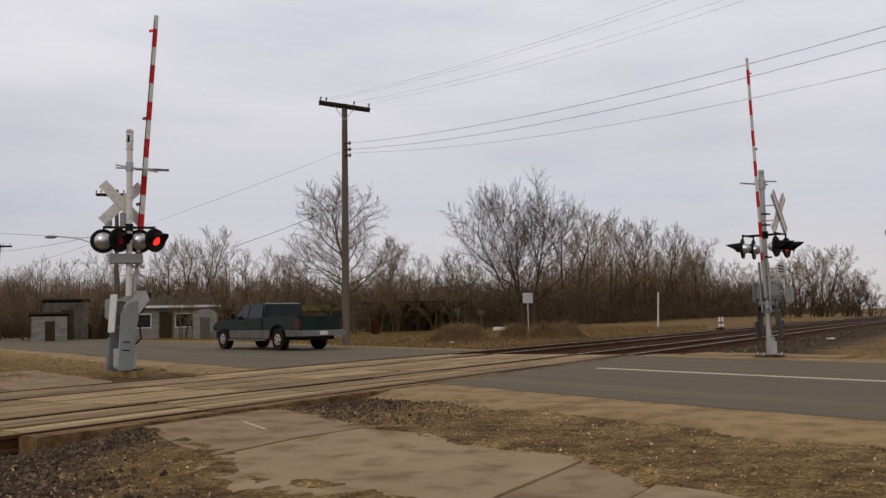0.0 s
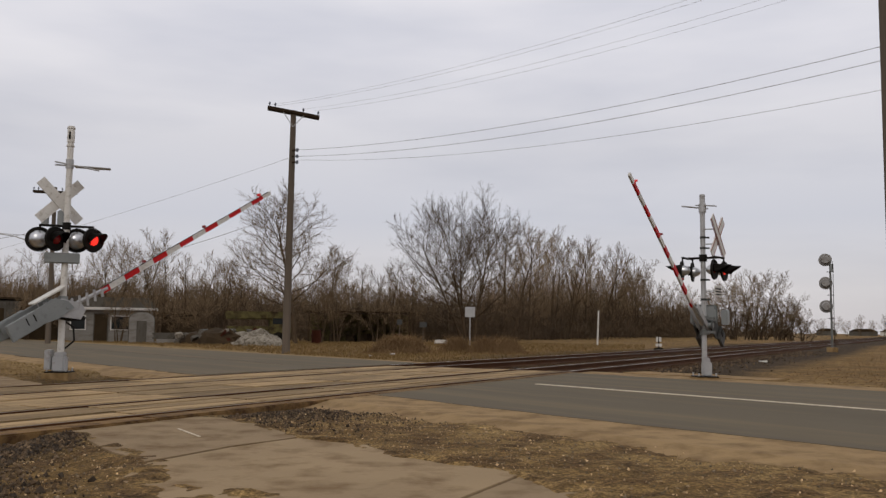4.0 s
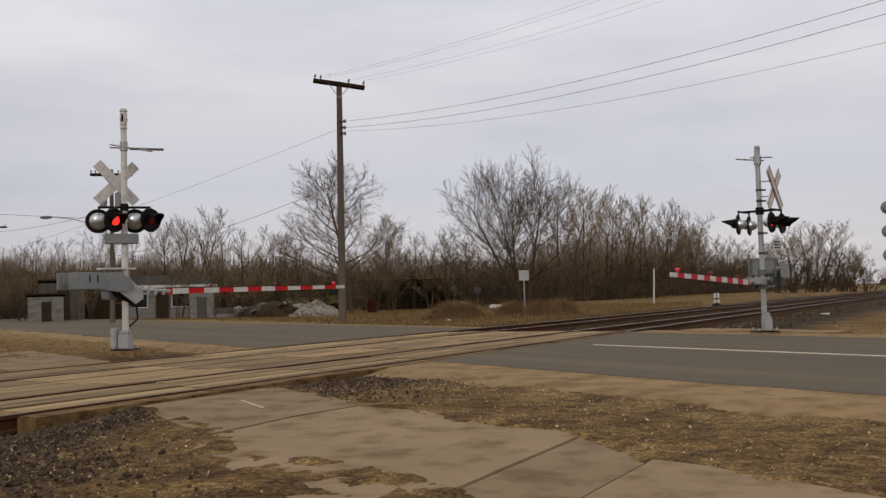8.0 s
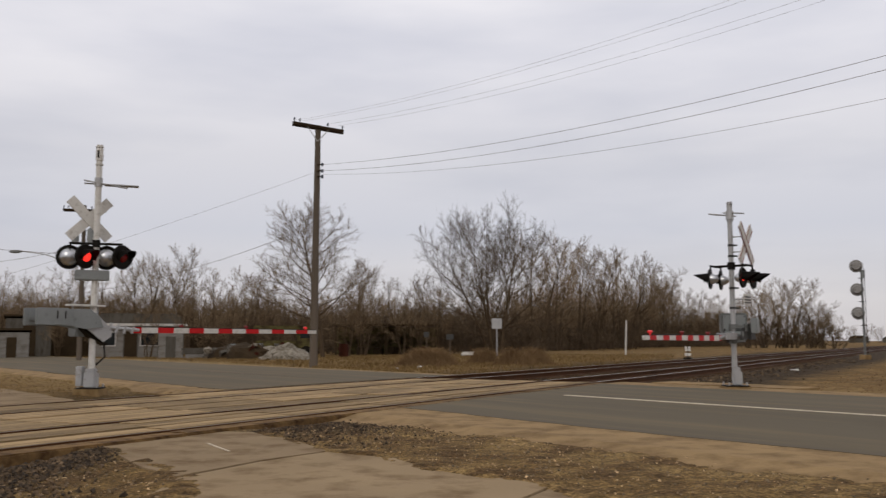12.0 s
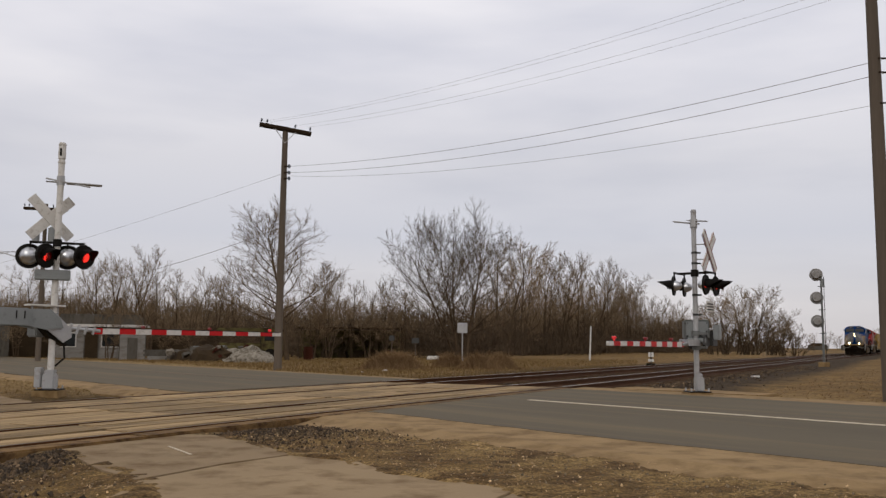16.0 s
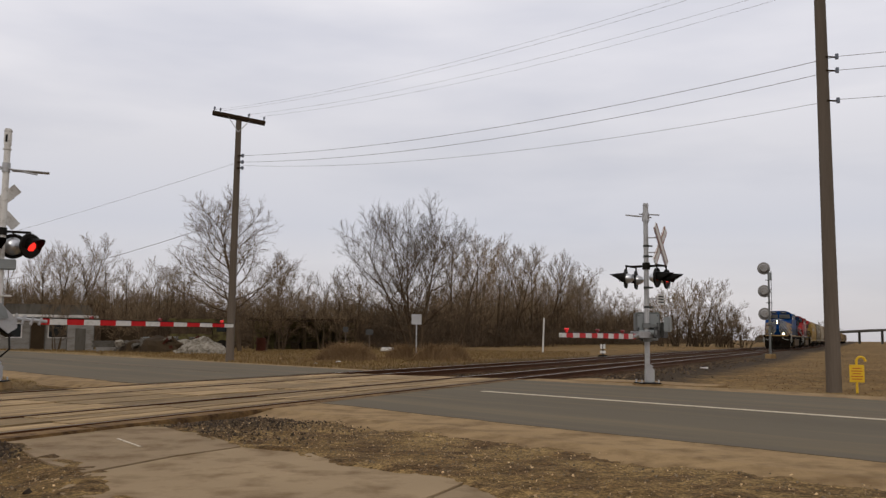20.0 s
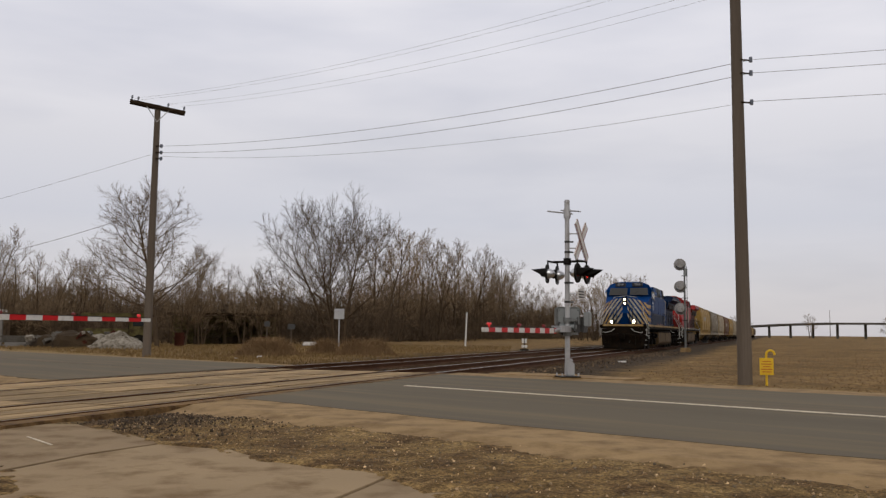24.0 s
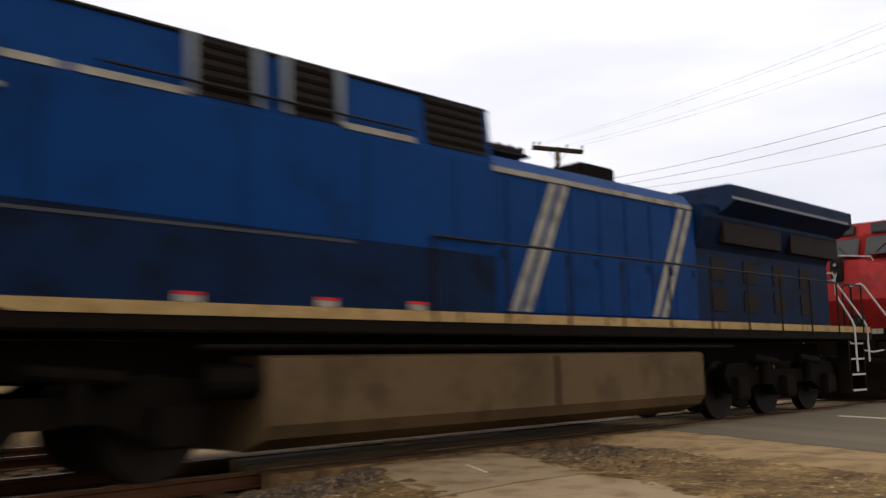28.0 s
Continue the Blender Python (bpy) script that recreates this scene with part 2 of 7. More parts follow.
M_DRYGRASS = mat("dry_grass", (0.17, 0.12, 0.06), (0.3, 0.22, 0.115), 0.95, k=0.68, warm=(1.05, 0.93, 0.7), scale=0.6, fine=6, bump=0)
M_REDGRASS = mat("russet_grass", (0.16, 0.095, 0.045), (0.27, 0.17, 0.082), 0.95, k=0.95, warm=(1, 1, 1), scale=0.6, fine=6, bump=0)
M_YELLOW = mat("yellow_sign", (0.7, 0.42, 0.02), (0.78, 0.5, 0.04), 0.5, 0, 4, 30, 0.05, k=0.85, warm=(1, 1, 1))


def ground_material():
    m = bpy.data.materials.new("dry_ground")
    m.use_nodes = True
    t = m.node_tree
    bsdf = t.nodes["Principled BSDF"]
    co = t.nodes.new("ShaderNodeTexCoord")

    def noise_at(scale, detail, rough=0.6):
        n = t.nodes.new("ShaderNodeTexNoise")
        n.inputs["Scale"].default_value, n.inputs["Detail"].default_value, n.inputs["Roughness"].default_value = scale, detail, rough
        t.links.new(co.outputs["Object"], n.inputs["Vector"])
        return n.outputs["Fac"]

    def ramp(fac, *stops):
        r = t.nodes.new("ShaderNodeValToRGB")
        while len(r.color_ramp.elements) < len(stops):
            r.color_ramp.elements.new(0.5)
        for e, (p, c) in zip(r.color_ramp.elements, stops):
            e.position, e.color = p, (*c, 1)
        t.links.new(fac, r.inputs["Fac"])
        return r.outputs["Color"]

    def mixed(fac, a, b):
        x = t.nodes.new("ShaderNodeMix")
        x.data_type = "RGBA"
        t.links.new(fac, x.inputs["Factor"])
        t.links.new(a, x.inputs["A"])
        t.links.new(b, x.inputs["B"])
        return x.outputs["Result"]

    def mathn(op, x, y=None, z=None):
        n = t.nodes.new("ShaderNodeMath")
        n.operation = op
        n.use_clamp = False
        for k, v in enumerate((x, y, z)):
            if v is None:
                continue
            if isinstance(v, (int, float)):
                n.inputs[k].default_value = v
            else:
                t.links.new(v, n.inputs[k])
        return n.outputs[0]

    def along(way):
        n = t.nodes.new("ShaderNodeVectorMath")
        n.operation = "DOT_PRODUCT"
        n.inputs[1].default_value = way
        t.links.new(co.outputs["Object"], n.inputs[0])
        return n.outputs["Value"]

    def span(v, lo, hi, a=0.0, b=1.0):
        n = t.nodes.new("ShaderNodeMapRange")
        n.interpolation_type = "SMOOTHSTEP"
        for key, val in (("From Min", lo), ("From Max", hi), ("To Min", a), ("To Max", b)):
            n.inputs[key].default_value = val
        t.links.new(v, n.inputs["Value"])
        return n.outputs[0]

    broad, fine = noise_at(0.5, 6), noise_at(2.2, 9, 0.7)
    grass = ramp(noise_at(1.6, 10, 0.75), (0.3, (0.056, 0.03113, 0.0096)), (0.5, (0.12, 0.07262, 0.02371)), (0.72, (0.208, 0.1334, 0.04967)))
    dirt = ramp(noise_at(3.5, 12, 0.8), (0.3, (0.0688, 0.03983, 0.01396)), (0.5, (0.172, 0.1051, 0.03883)), (0.75, (0.2924, 0.1952, 0.08192)))
    rock = ramp(noise_at(16, 6, 0.8), (0.35, (0.0135, 0.008337, 0.004234)), (0.55, (0.0465, 0.03057, 0.01482)), (0.75, (0.12, 0.08337, 0.04339)))
    pale = ramp(noise_at(2.0, 9, 0.75), (0.35, (0.1462, 0.09157, 0.0352)), (0.7, (0.2838, 0.1912, 0.08011)))
    l_way = mathn("ADD", along(tuple(TN)), mathn("MULTIPLY_ADD", broad, 2.4, -1.2))
    o_way = mathn("ABSOLUTE", mathn("ADD", mathn("SUBTRACT", along(tuple(RN)), C0.dot(RN)), mathn("MULTIPLY_ADD", fine, 2.2, -1.1)))
    s_way = mathn("ADD", along(tuple(TD)), mathn("MULTIPLY_ADD", broad, 3.0, -1.5))
    tight = mathn("MULTIPLY", span(s_way, 3.2, 5.4), span(s_way, 20.0, 23.0, 1.0, 0.0))
    bed = mathn("MULTIPLY", span(l_way, -17.6, -15.6), span(mathn("ADD", mathn("MULTIPLY_ADD", tight, 2.2, l_way), span(s_way, 22.0, 26.0, 0.0, -0.6)), -5.6, -3.9, 1.0, 0.0))
    verge = span(o_way, 5.5, 8.5, 1.0, 0.0)
    colour = mixed(ramp(noise_at(0.22, 4), (0.4, (0, 0, 0)), (0.6, (1, 1, 1))), grass, dirt)
    colour = mixed(verge, colour, pale)
    colour = mixed(bed, colour, rock)
    near_slab = t.nodes.new("ShaderNodeAttribute")
    near_slab.attribute_name = "dust"
    colour = mixed(mathn("MULTIPLY", near_slab.outputs["Fac"], ramp(noise_at(2.6, 8, 0.7), (0.35, (0.1, 0.1, 0.1)), (0.6, (0.85, 0.85, 0.85)))), colour, pale)
    litter = ramp(noise_at(9, 8, 0.7), (0.35, (0.03, 0.017, 0.007)), (0.6, (0.105, 0.06, 0.024)))
    patch = mathn("MULTIPLY", ramp(mathn("MULTIPLY_ADD", fine, 0.5, mathn("MULTIPLY", noise_at(1.5, 4), 0.5)), (0.46, (0, 0, 0)), (0.56, (1, 1, 1))), span(along((0, 1, 0)), 13.0, 16.0, 0.85, 0.15))
    colour = mixed(patch, colour, litter)
    for grain in (ramp(noise_at(7, 9, 0.75), (0.3, (0.5, 0.48, 0.45)), (0.5, (1, 1, 1)), (0.7, (1.6, 1.6, 1.6))), ramp(noise_at(34, 5, 0.7), (0.36, (0.4, 0.38, 0.35)), (0.52, (1.05, 1.05, 1.05)), (0.66, (1.9, 1.86, 1.75)))):
        vm = t.nodes.new("ShaderNodeVectorMath")
        vm.operation = "MULTIPLY"
        t.links.new(colour, vm.inputs[0])
        t.links.new(grain, vm.inputs[1])
        colour = vm.outputs[0]
    t.links.new(colour, bsdf.inputs["Base Color"])
    bsdf.inputs["Roughness"].default_value = 0.97
    bsdf.inputs["Specular IOR Level"].default_value = 0.1
    bp = t.nodes.new("ShaderNodeBump")
    bp.inputs["Strength"].default_value, bp.inputs["Distance"].default_value = 0.6, 0.04
    t.links.new(noise_at(14, 10, 0.7), bp.inputs["Height"])
    t.links.new(bp.outputs[0], bsdf.inputs["Normal"])
    return m




# ---- building helpers ----
def thing(name, label, category, group="", kind="", at=(0, 0, 0), turn=0.0):
    ob = new(name)
    ob.empty_display_size = 0.3
    ob.matrix_basis = pose(*at, 0, 0, turn)
    return tagged(ob, label, category, group, kind)


def part(name, bm, material, parent=None, label="", smooth=False):
    me = bpy.data.meshes.new(name)
    bm.normal_update()
    bm.to_mesh(me)
    bm.free()
    me.materials.append(material)
    if smooth:
        me.polygons.foreach_set("use_smooth", [True] * len(me.polygons))
    ob = new(name, me)
    if parent:
        ob.parent = parent
    return tagged(ob, label)


def share(ob, m, parent=None):
    """Another object on the same mesh."""
    o = new(ob.name.split(".")[0], ob.data)
    o.matrix_basis = m
    o.parent = parent or ob.parent
    return o


def raw(name, verts, faces, material, parent=None, label=""):
    me = bpy.data.meshes.new(name)
    me.from_pydata(verts, [], faces)
    me.update()
    me.materials.append(material)
    ob = new(name, me)
    if parent:
        ob.parent = parent
    return tagged(ob, label)


def box(bm, x0, x1, y0, y1, z0, z1, bevel=0.0, m=None):
    geo = bmesh.ops.create_cube(bm, size=1.0, matrix=Matrix.Translation(((x0 + x1) / 2, (y0 + y1) / 2, (z0 + z1) / 2)) @ Matrix.Diagonal((x1 - x0, y1 - y0, z1 - z0, 1)))
    vs = geo["verts"]
    if bevel:
        es = {e for v in vs for e in v.link_edges}
        r = bmesh.ops.bevel(bm, geom=list(es), offset=bevel, segments=2, affect="EDGES", clamp_overlap=True)
        vs = list({v for v in r["verts"]} | {v for v in vs if v.is_valid})
    if m is not None:
        bmesh.ops.transform(bm, matrix=m, verts=vs)
    return bm


def rod(bm, p, q, r, r2=None, n=8):
    p, q = Vector(p), Vector(q)
    d = q - p
    m = Matrix.Translation((p + q) / 2) @ d.to_track_quat("Z", "Y").to_matrix().to_4x4()
    bmesh.ops.create_cone(bm, cap_ends=True, segments=n, radius1=r, radius2=r if r2 is None else r2, depth=d.length, matrix=m)
    return bm


def path_rod(bm, pts, r, n=6, r2=None):
    """One continuous round tube through the points."""
    pts = [Vector(p) for p in pts]
    rings = []
    u = None
    for i, p in enumerate(pts):
        d = (pts[min(i + 1, len(pts) - 1)] - pts[max(i - 1, 0)]).normalized()
        if u is None:
            u = d.cross(Vector((0.31, 0.77, 0.55))).normalized()
        u = (u - d * u.dot(d)).normalized()
        w = d.cross(u)
        rr = r if r2 is None else r + (r2 - r) * i / (len(pts) - 1)
        rings.append([bm.verts.new(p + u * math.cos(6.28318 * k / n) * rr + w * math.sin(6.28318 * k / n) * rr) for k in range(n)])
    for a, b in zip(rings, rings[1:]):
        for k in range(n):
            bm.faces.new((a[k], a[(k + 1) % n], b[(k + 1) % n], b[k]))
    bm.faces.new(rings[0][::-1]), bm.faces.new(rings[-1])
    return bm


def slab(bm, pts, z0, z1, m=None):
    """A flat polygon (x, y) pulled up from z0 to z1."""
    lo = [bm.verts.new((x, y, z0)) for x, y in pts]
    hi = [bm.verts.new((x, y, z1)) for x, y in pts]
    f1, f2 = bm.faces.new(hi), bm.faces.new(lo[::-1])
    for i in range(len(pts)):
        j = (i + 1) % len(pts)
        bm.faces.new((lo[i], lo[j], hi[j], hi[i]))
    bmesh.ops.recalc_face_normals(bm, faces=bm.faces[:])
    if m is not None:
        bmesh.ops.transform(bm, matrix=m, verts=lo + hi)
    return bm


def side(bm, pts, y0, y1):
    """A profile in x and z, pulled from y0 to y1."""
    a = [bm.verts.new((x, y0, z)) for x, z in pts]
    b = [bm.verts.new((x, y1, z)) for x, z in pts]
    fs = [bm.faces.new(a), bm.faces.new(b[::-1])]
    for i in range(len(pts)):
        j = (i + 1) % len(pts)
        fs.append(bm.faces.new((a[j], a[i], b[i], b[j])))
    bmesh.ops.recalc_face_normals(bm, faces=fs)
    return bm


def BM():
    return bmesh.new()


# ---- AT(s, l): s metres along the track, l metres to its right; ROAD(r, o) likewise ----
M_GROUND = ground_material()
MAIN, SIDING = -9.15, -13.2
GAUGE = 0.75
PANEL_A, PANEL_B = 5.35, 22.5


def AT(s, l, z=0.0):
    return TD * s + TN * l + Vector((0, 0, z))


def ROAD(r, o, z=0.0):
    return C0 + RD * r + RN * o + Vector((0, 0, z))


def r_at_l(l, o):
    """How far along the road the line o metres off its centre meets the track line l."""
    return (l - (C0 + RN * o).dot(TN)) / RD.dot(TN)


def in_track(x, y):
    p = Vector((x, y, 0))
    return p.dot(TD), p.dot(TN)


def in_road(x, y):
    p = Vector((x, y, 0)) - C0
    return p.dot(RD), p.dot(RN)


def smooth_step(a, b, v):
    k = min(1.0, max(0.0, (v - a) / (b - a)))
    return k * k * (3 - 2 * k)


def ground_z(x, y):
    s, l = in_track(x, y)
    r, o = in_road(x, y)
    z = -0.055 + 0.03 * noise.noise((x * 0.35, y * 0.35, 0)) + 0.022 * noise.noise((x * 1.3, y * 1.3, 5)) + 0.014 * noise.noise((x * 3.7, y * 3.7, 6)) + 0.008 * noise.noise((x * 8.3, y * 8.3, 8))
    bed = smooth_step(-17.5, -15.2, l) * (1 - smooth_step(-7.9, -6.2, l))
    near_road = 1 - smooth_step(3.9, 5.2, abs(o))
    z -= 0.06 * (1 - smooth_step(5.6, 8.5, s)) * smooth_step(-8.5, -7.6, l) * (1 - smooth_step(-6.6, -4.6, l))
    bed *= 1 - smooth_step(4.0, 5.8, s) * (1 - smooth_step(20.0, 23.0, s)) * smooth_step(-8.3, -7.8, l)
    z = z * (1 - bed) + bed * (-0.2 + 0.02 * noise.noise((x * 2, y * 2, 9)))
    z -= 0.13 * near_road * (1 - bed)
    z -= 0.42 * (1 - smooth_step(0.8, 2.7, math.hypot(x, y)))
    if -5 < x < 4 and 2.5 < y < 12.5:
        d = edge_distance(x, y)
        lip = -0.04 + 0.03 * noise.noise((x * 3.1, y * 3.1, 1)) + 0.022 * noise.noise((x * 8, y * 8, 4))
        lip -= 0.1 * smooth_step(0.0, 0.3, -d)
        z += (lip - z) * (1 - smooth_step(0.05, 0.7, d))
    far = math.hypot(x, y)
    z += 0.25 * smooth_step(26, 60, far) * noise.noise((x * 0.03, y * 0.03, 2)) * (1 - bed) * (1 - near_road)
    return z


# outer edge of the sidewalk where it shows through the dirt
OUTLINE = [(-3.44, 9.98), (-3.35, 10.91), (-2.65, 11.45), (-2.05, 11.29), (-1.53, 10.58), (-1.17, 9.82), (-0.9, 9.33), (-0.4, 8.98), (0.04, 8.08), (0.51, 7.65), (1.04, 7.06), (1.2, 6.71), (1.24, 6.25), (1.32, 5.95), (1.6, 5.65), (1.8, 5.31), (2.03, 5.0), (2.25, 4.6), (2.5, 3.2), (0.2, 3.0), (-0.1, 4.2), (0.05, 4.9), (0.01, 5.22), (-0.19, 5.49), (-0.49, 5.85), (-0.92, 6.32), (-1.29, 6.37), (-1.67, 6.9), (-1.85, 7.75), (-2.35, 8.44), (-2.86, 9.15)]


def edge_distance(x, y):
    """Distance to the edge of the sidewalk, below zero on it."""
    inside, best = False, 99.0
    for (ax, ay), (bx, by) in zip(OUTLINE, OUTLINE[1:] + OUTLINE[:1]):
        if (ay > y) != (by > y) and x < ax + (y - ay) / (by - ay) * (bx - ax):
            inside = not inside
        dx, dy = bx - ax, by - ay
        k = min(1.0, max(0.0, ((x - ax) * dx + (y - ay) * dy) / (dx * dx + dy * dy)))
        best = min(best, math.hypot(x - ax - dx * k, y - ay - dy * k))
    return -best if inside else best


def ground():
    def axis(lo, mid0, mid1, hi, step):
        a = list(np.arange(lo, mid0, step)) + list(np.arange(mid0, mid1, 0.07)) + list(np.arange(mid1, hi, step))
        d, left, right = step, [], []
        v = lo
        while v > -2600:
            d *= 1.16
            v -= d
            left.append(v)
        d, v = step, a[-1]
        while v < 2600:
            d *= 1.16
            v += d
            right.append(v)
        return left[::-1] + a + right

    xs, ys = axis(-16, -4.5, 5.0, 18, 0.28), axis(3, 4.2, 13.0, 34, 0.28)
    verts = [(x, y, ground_z(x, y)) for y in ys for x in xs]
    w = len(xs)
    faces = [(j * w + i, j * w + i + 1, (j + 1) * w + i + 1, (j + 1) * w + i) for j in range(len(ys) - 1) for i in range(w - 1)]
    g = raw("ground", verts, faces, M_GROUND)
    dust = g.data.attributes.new("dust", "FLOAT", "POINT")
    dust.data.foreach_set("value", [1 - smooth_step(-0.05, 0.75, edge_distance(x, y)) if -5 < x < 4 and 2.5 < y < 12.5 else 0.0 for x, y, z in verts])
    g.data.polygons.foreach_set("use_smooth", [True] * len(g.data.polygons))
    tagged(g, "dry brown earth and dead winter grass beside the road", "ground", kind="structure")


def strip(name, material, o0, o1, r0, r1, z, label, category, cut=None, thick=0.12, steps=40, kind="structure", wobble=0.0, fall=(0.0, 0.0)):
    """A strip of road surface between two offsets; r0 and r1 may be functions of the offset."""
    verts, faces = [], []
    cols = 6
    for i in range(steps + 1):
        for j in range(cols + 1):
            o = o0 + (o1 - o0) * j / cols
            a = r0(o) if callable(r0) else r0
            b = r1(o) if callable(r1) else r1
            k = i / steps
            r = a + (b - a) * k ** 1.6
            oo = o
            if wobble and j in (0, cols):
                oo += wobble * noise.noise((r * 0.6, o, 3)) + wobble * 0.5 * noise.noise((r * 2.1, o, 7))
            dip = fall[0] * max(0.0, 1 - j / 2) + fall[1] * max(0.0, 1 - (cols - j) / 2)
            verts.append(tuple(ROAD(r, oo, z - dip)))
    w = cols + 1
    for i in range(steps):
        for j in range(cols):
            faces.append((i * w + j, i * w + j + 1, (i + 1) * w + j + 1, (i + 1) * w + j))
    me = bpy.data.meshes.new(name)
    me.from_pydata(verts, [], faces)
    bm = BM()
    bm.from_mesh(me)
    bmesh.ops.recalc_face_normals(bm, faces=bm.faces[:])
    if bm.faces[0].normal.z < 0:
        bmesh.ops.reverse_faces(bm, faces=bm.faces[:])
    top = bm.faces[:]
    ext = bmesh.ops.extrude_face_region(bm, geom=top)
    vs = [v for v in ext["geom"] if isinstance(v, bmesh.types.BMVert)]
    bmesh.ops.translate(bm, verts=vs, vec=(0, 0, -thick))
    bmesh.ops.recalc_face_normals(bm, faces=bm.faces[:])
    bpy.data.meshes.remove(me)
    ob = part(name, bm, material)
    return tagged(ob, label, category, kind=kind)


def roads():
    near = lambda o: r_at_l(-7.93, o)
    far = lambda o: r_at_l(-14.2, o)
    strip("road", M_ASPHALT, -4.6, 4.2, near, -60.0, 0.0, "worn grey asphalt road", "road", wobble=0.1, steps=160)
    strip("road", M_ASPHALT, -4.45, 4.6, far, 420.0, 0.0, "worn grey asphalt road", "road", wobble=0.08)
    strip("pavement", M_APRON, -6.35, -4.3, near, -40.0, -0.006, "pale dusty concrete road apron with a broken edge", "pavement", wobble=0.22, fall=(0.09, 0.0), steps=220)
    strip("pavement", M_APRON, -5.6, -4.45, far, 60.0, -0.004, "pale dusty concrete road apron with a broken edge", "pavement", wobble=0.3, fall=(0.09, 0.0), steps=70)
    strip("pavement", M_APRON, 3.95, 6.1, near, -40.0, -0.006, "pale dusty gravel shoulder", "pavement", wobble=0.35, fall=(0.0, 0.07), steps=160)
    strip("pavement", M_APRON, 4.6, 5.5, far, 70.0, -0.006, "pale dusty gravel shoulder", "pavement", wobble=0.3, fall=(0.0, 0.09), steps=60)
    strip("pavement", M_APRON, 5.7, 6.7, 2.6, -1.5, 0.0, "thin pale sand spread beside the signal", "sand", wobble=0.35, steps=60, thick=0.05)
    strip("pavement", M_RAMP, -9.9, -8.0, lambda o: r_at_l(-14.3, o), lambda o: r_at_l(-20.5, o), -0.035, "worn concrete sidewalk on the far side of the tracks", "sidewalk slab", wobble=0.2, steps=60)
    strip("road_marking", M_LINE, -0.2, -0.03, lambda o: r_at_l(-6.9, o), -50.0, 0.006, "worn pale centre line", "road marking", thick=0.004)
    strip("road_marking", M_OLDLINE, 0.12, 0.18, lambda o: r_at_l(-16.5, o), 160.0, 0.006, "worn pale centre line", "road marking", thick=0.004)


# corners of the sidewalk slabs on the near side
SLABS = [[(-3.6, 10.1), (-3.4, 10.95), (-2.65, 11.45), (-2.0, 11.25), (-1.5, 10.55), (-1.12, 9.8), (-0.91, 9.33), (-1.48, 8.58), (-1.98, 7.62), (-2.5, 8.3), (-3.0, 9.2)],
         [(-1.96, 7.6), (-1.46, 8.56), (-0.9, 9.31), (-0.3, 9.0), (0.04, 8.2), (0.55, 7.75), (1.05, 7.08), (0.57, 6.22), (0.12, 5.41), (-0.4, 4.5), (-1.3, 5.6), (-1.95, 6.8)],
         [(1.058, 7.07), (1.3, 6.75), (1.35, 6.2), (1.31, 5.95), (0.99, 5.42), (0.68, 4.9), (0.0, 3.8), (-0.37, 4.48), (0.13, 5.4), (0.58, 6.212)],
         [(1.335, 5.94), (1.62, 5.68), (1.82, 5.34), (2.06, 5.02), (2.3, 4.65), (2.6, 3.2), (0.3, 3.2), (0.025, 3.78), (0.705, 4.885), (1.015, 5.405)]]


def on_slab(x, y):
    for ring in SLABS:
        inside = False
        for (ax, ay), (bx, by) in zip(ring, ring[1:] + ring[:1]):
            if (ay > y) != (by > y) and x < ax + (y - ay) / (by - ay) * (bx - ax):
                inside = not inside
        if inside:
            return True
    return False


MARK = [(-2.28, 10.0), (-2.258, 10.01), (-1.88, 9.3), (-1.902, 9.29)]


def concrete_slabs():
    def one(pts, top, label, material=None):
        bm = slab(BM(), pts, -0.32, top)
        es = [e for e in bm.edges if all(v.co.z > top - 0.01 for v in e.verts)]
        bmesh.ops.bevel(bm, geom=es, offset=0.005, segments=2, affect="EDGES")
        tagged(part("pavement", bm, material or M_SLAB), label, "sidewalk slab", kind="structure")

    def edge(a, b, n, amp, seed):
        out = []
        for i in range(n):
            k = i / n
            x, y = a[0] + (b[0] - a[0]) * k, a[1] + (b[1] - a[1]) * k
            d = amp * noise.noise((k * 7, seed, 0)) if i else 0
            out.append((x + d, y + d * 0.6))
        return out

    def ring(corners, amp, seed):
        pts = []
        for i, c in enumerate(corners):
            pts += edge(c, corners[(i + 1) % len(corners)], 7, amp, seed + i * 3.1)
        return pts

    one(ring(SLABS[0], 0.02, 1), -0.04, "worn concrete ramp slab up to the crossing", M_RAMP)
    mark = slab(BM(), MARK, -0.039, -0.034)
    tagged(part("road_marking", mark, M_LINE), "short faded white paint mark on the ramp", "paint mark", kind="structure")
    one(ring(SLABS[1], 0.02, 20), -0.046, "cracked concrete sidewalk slab with dirt over its edge")
    one(ring(SLABS[2], 0.012, 40), -0.056, "sunken concrete sidewalk slab half under dirt", M_RAMP)
    one(ring(SLABS[3], 0.015, 60), -0.04, "clean pale concrete sidewalk slab")


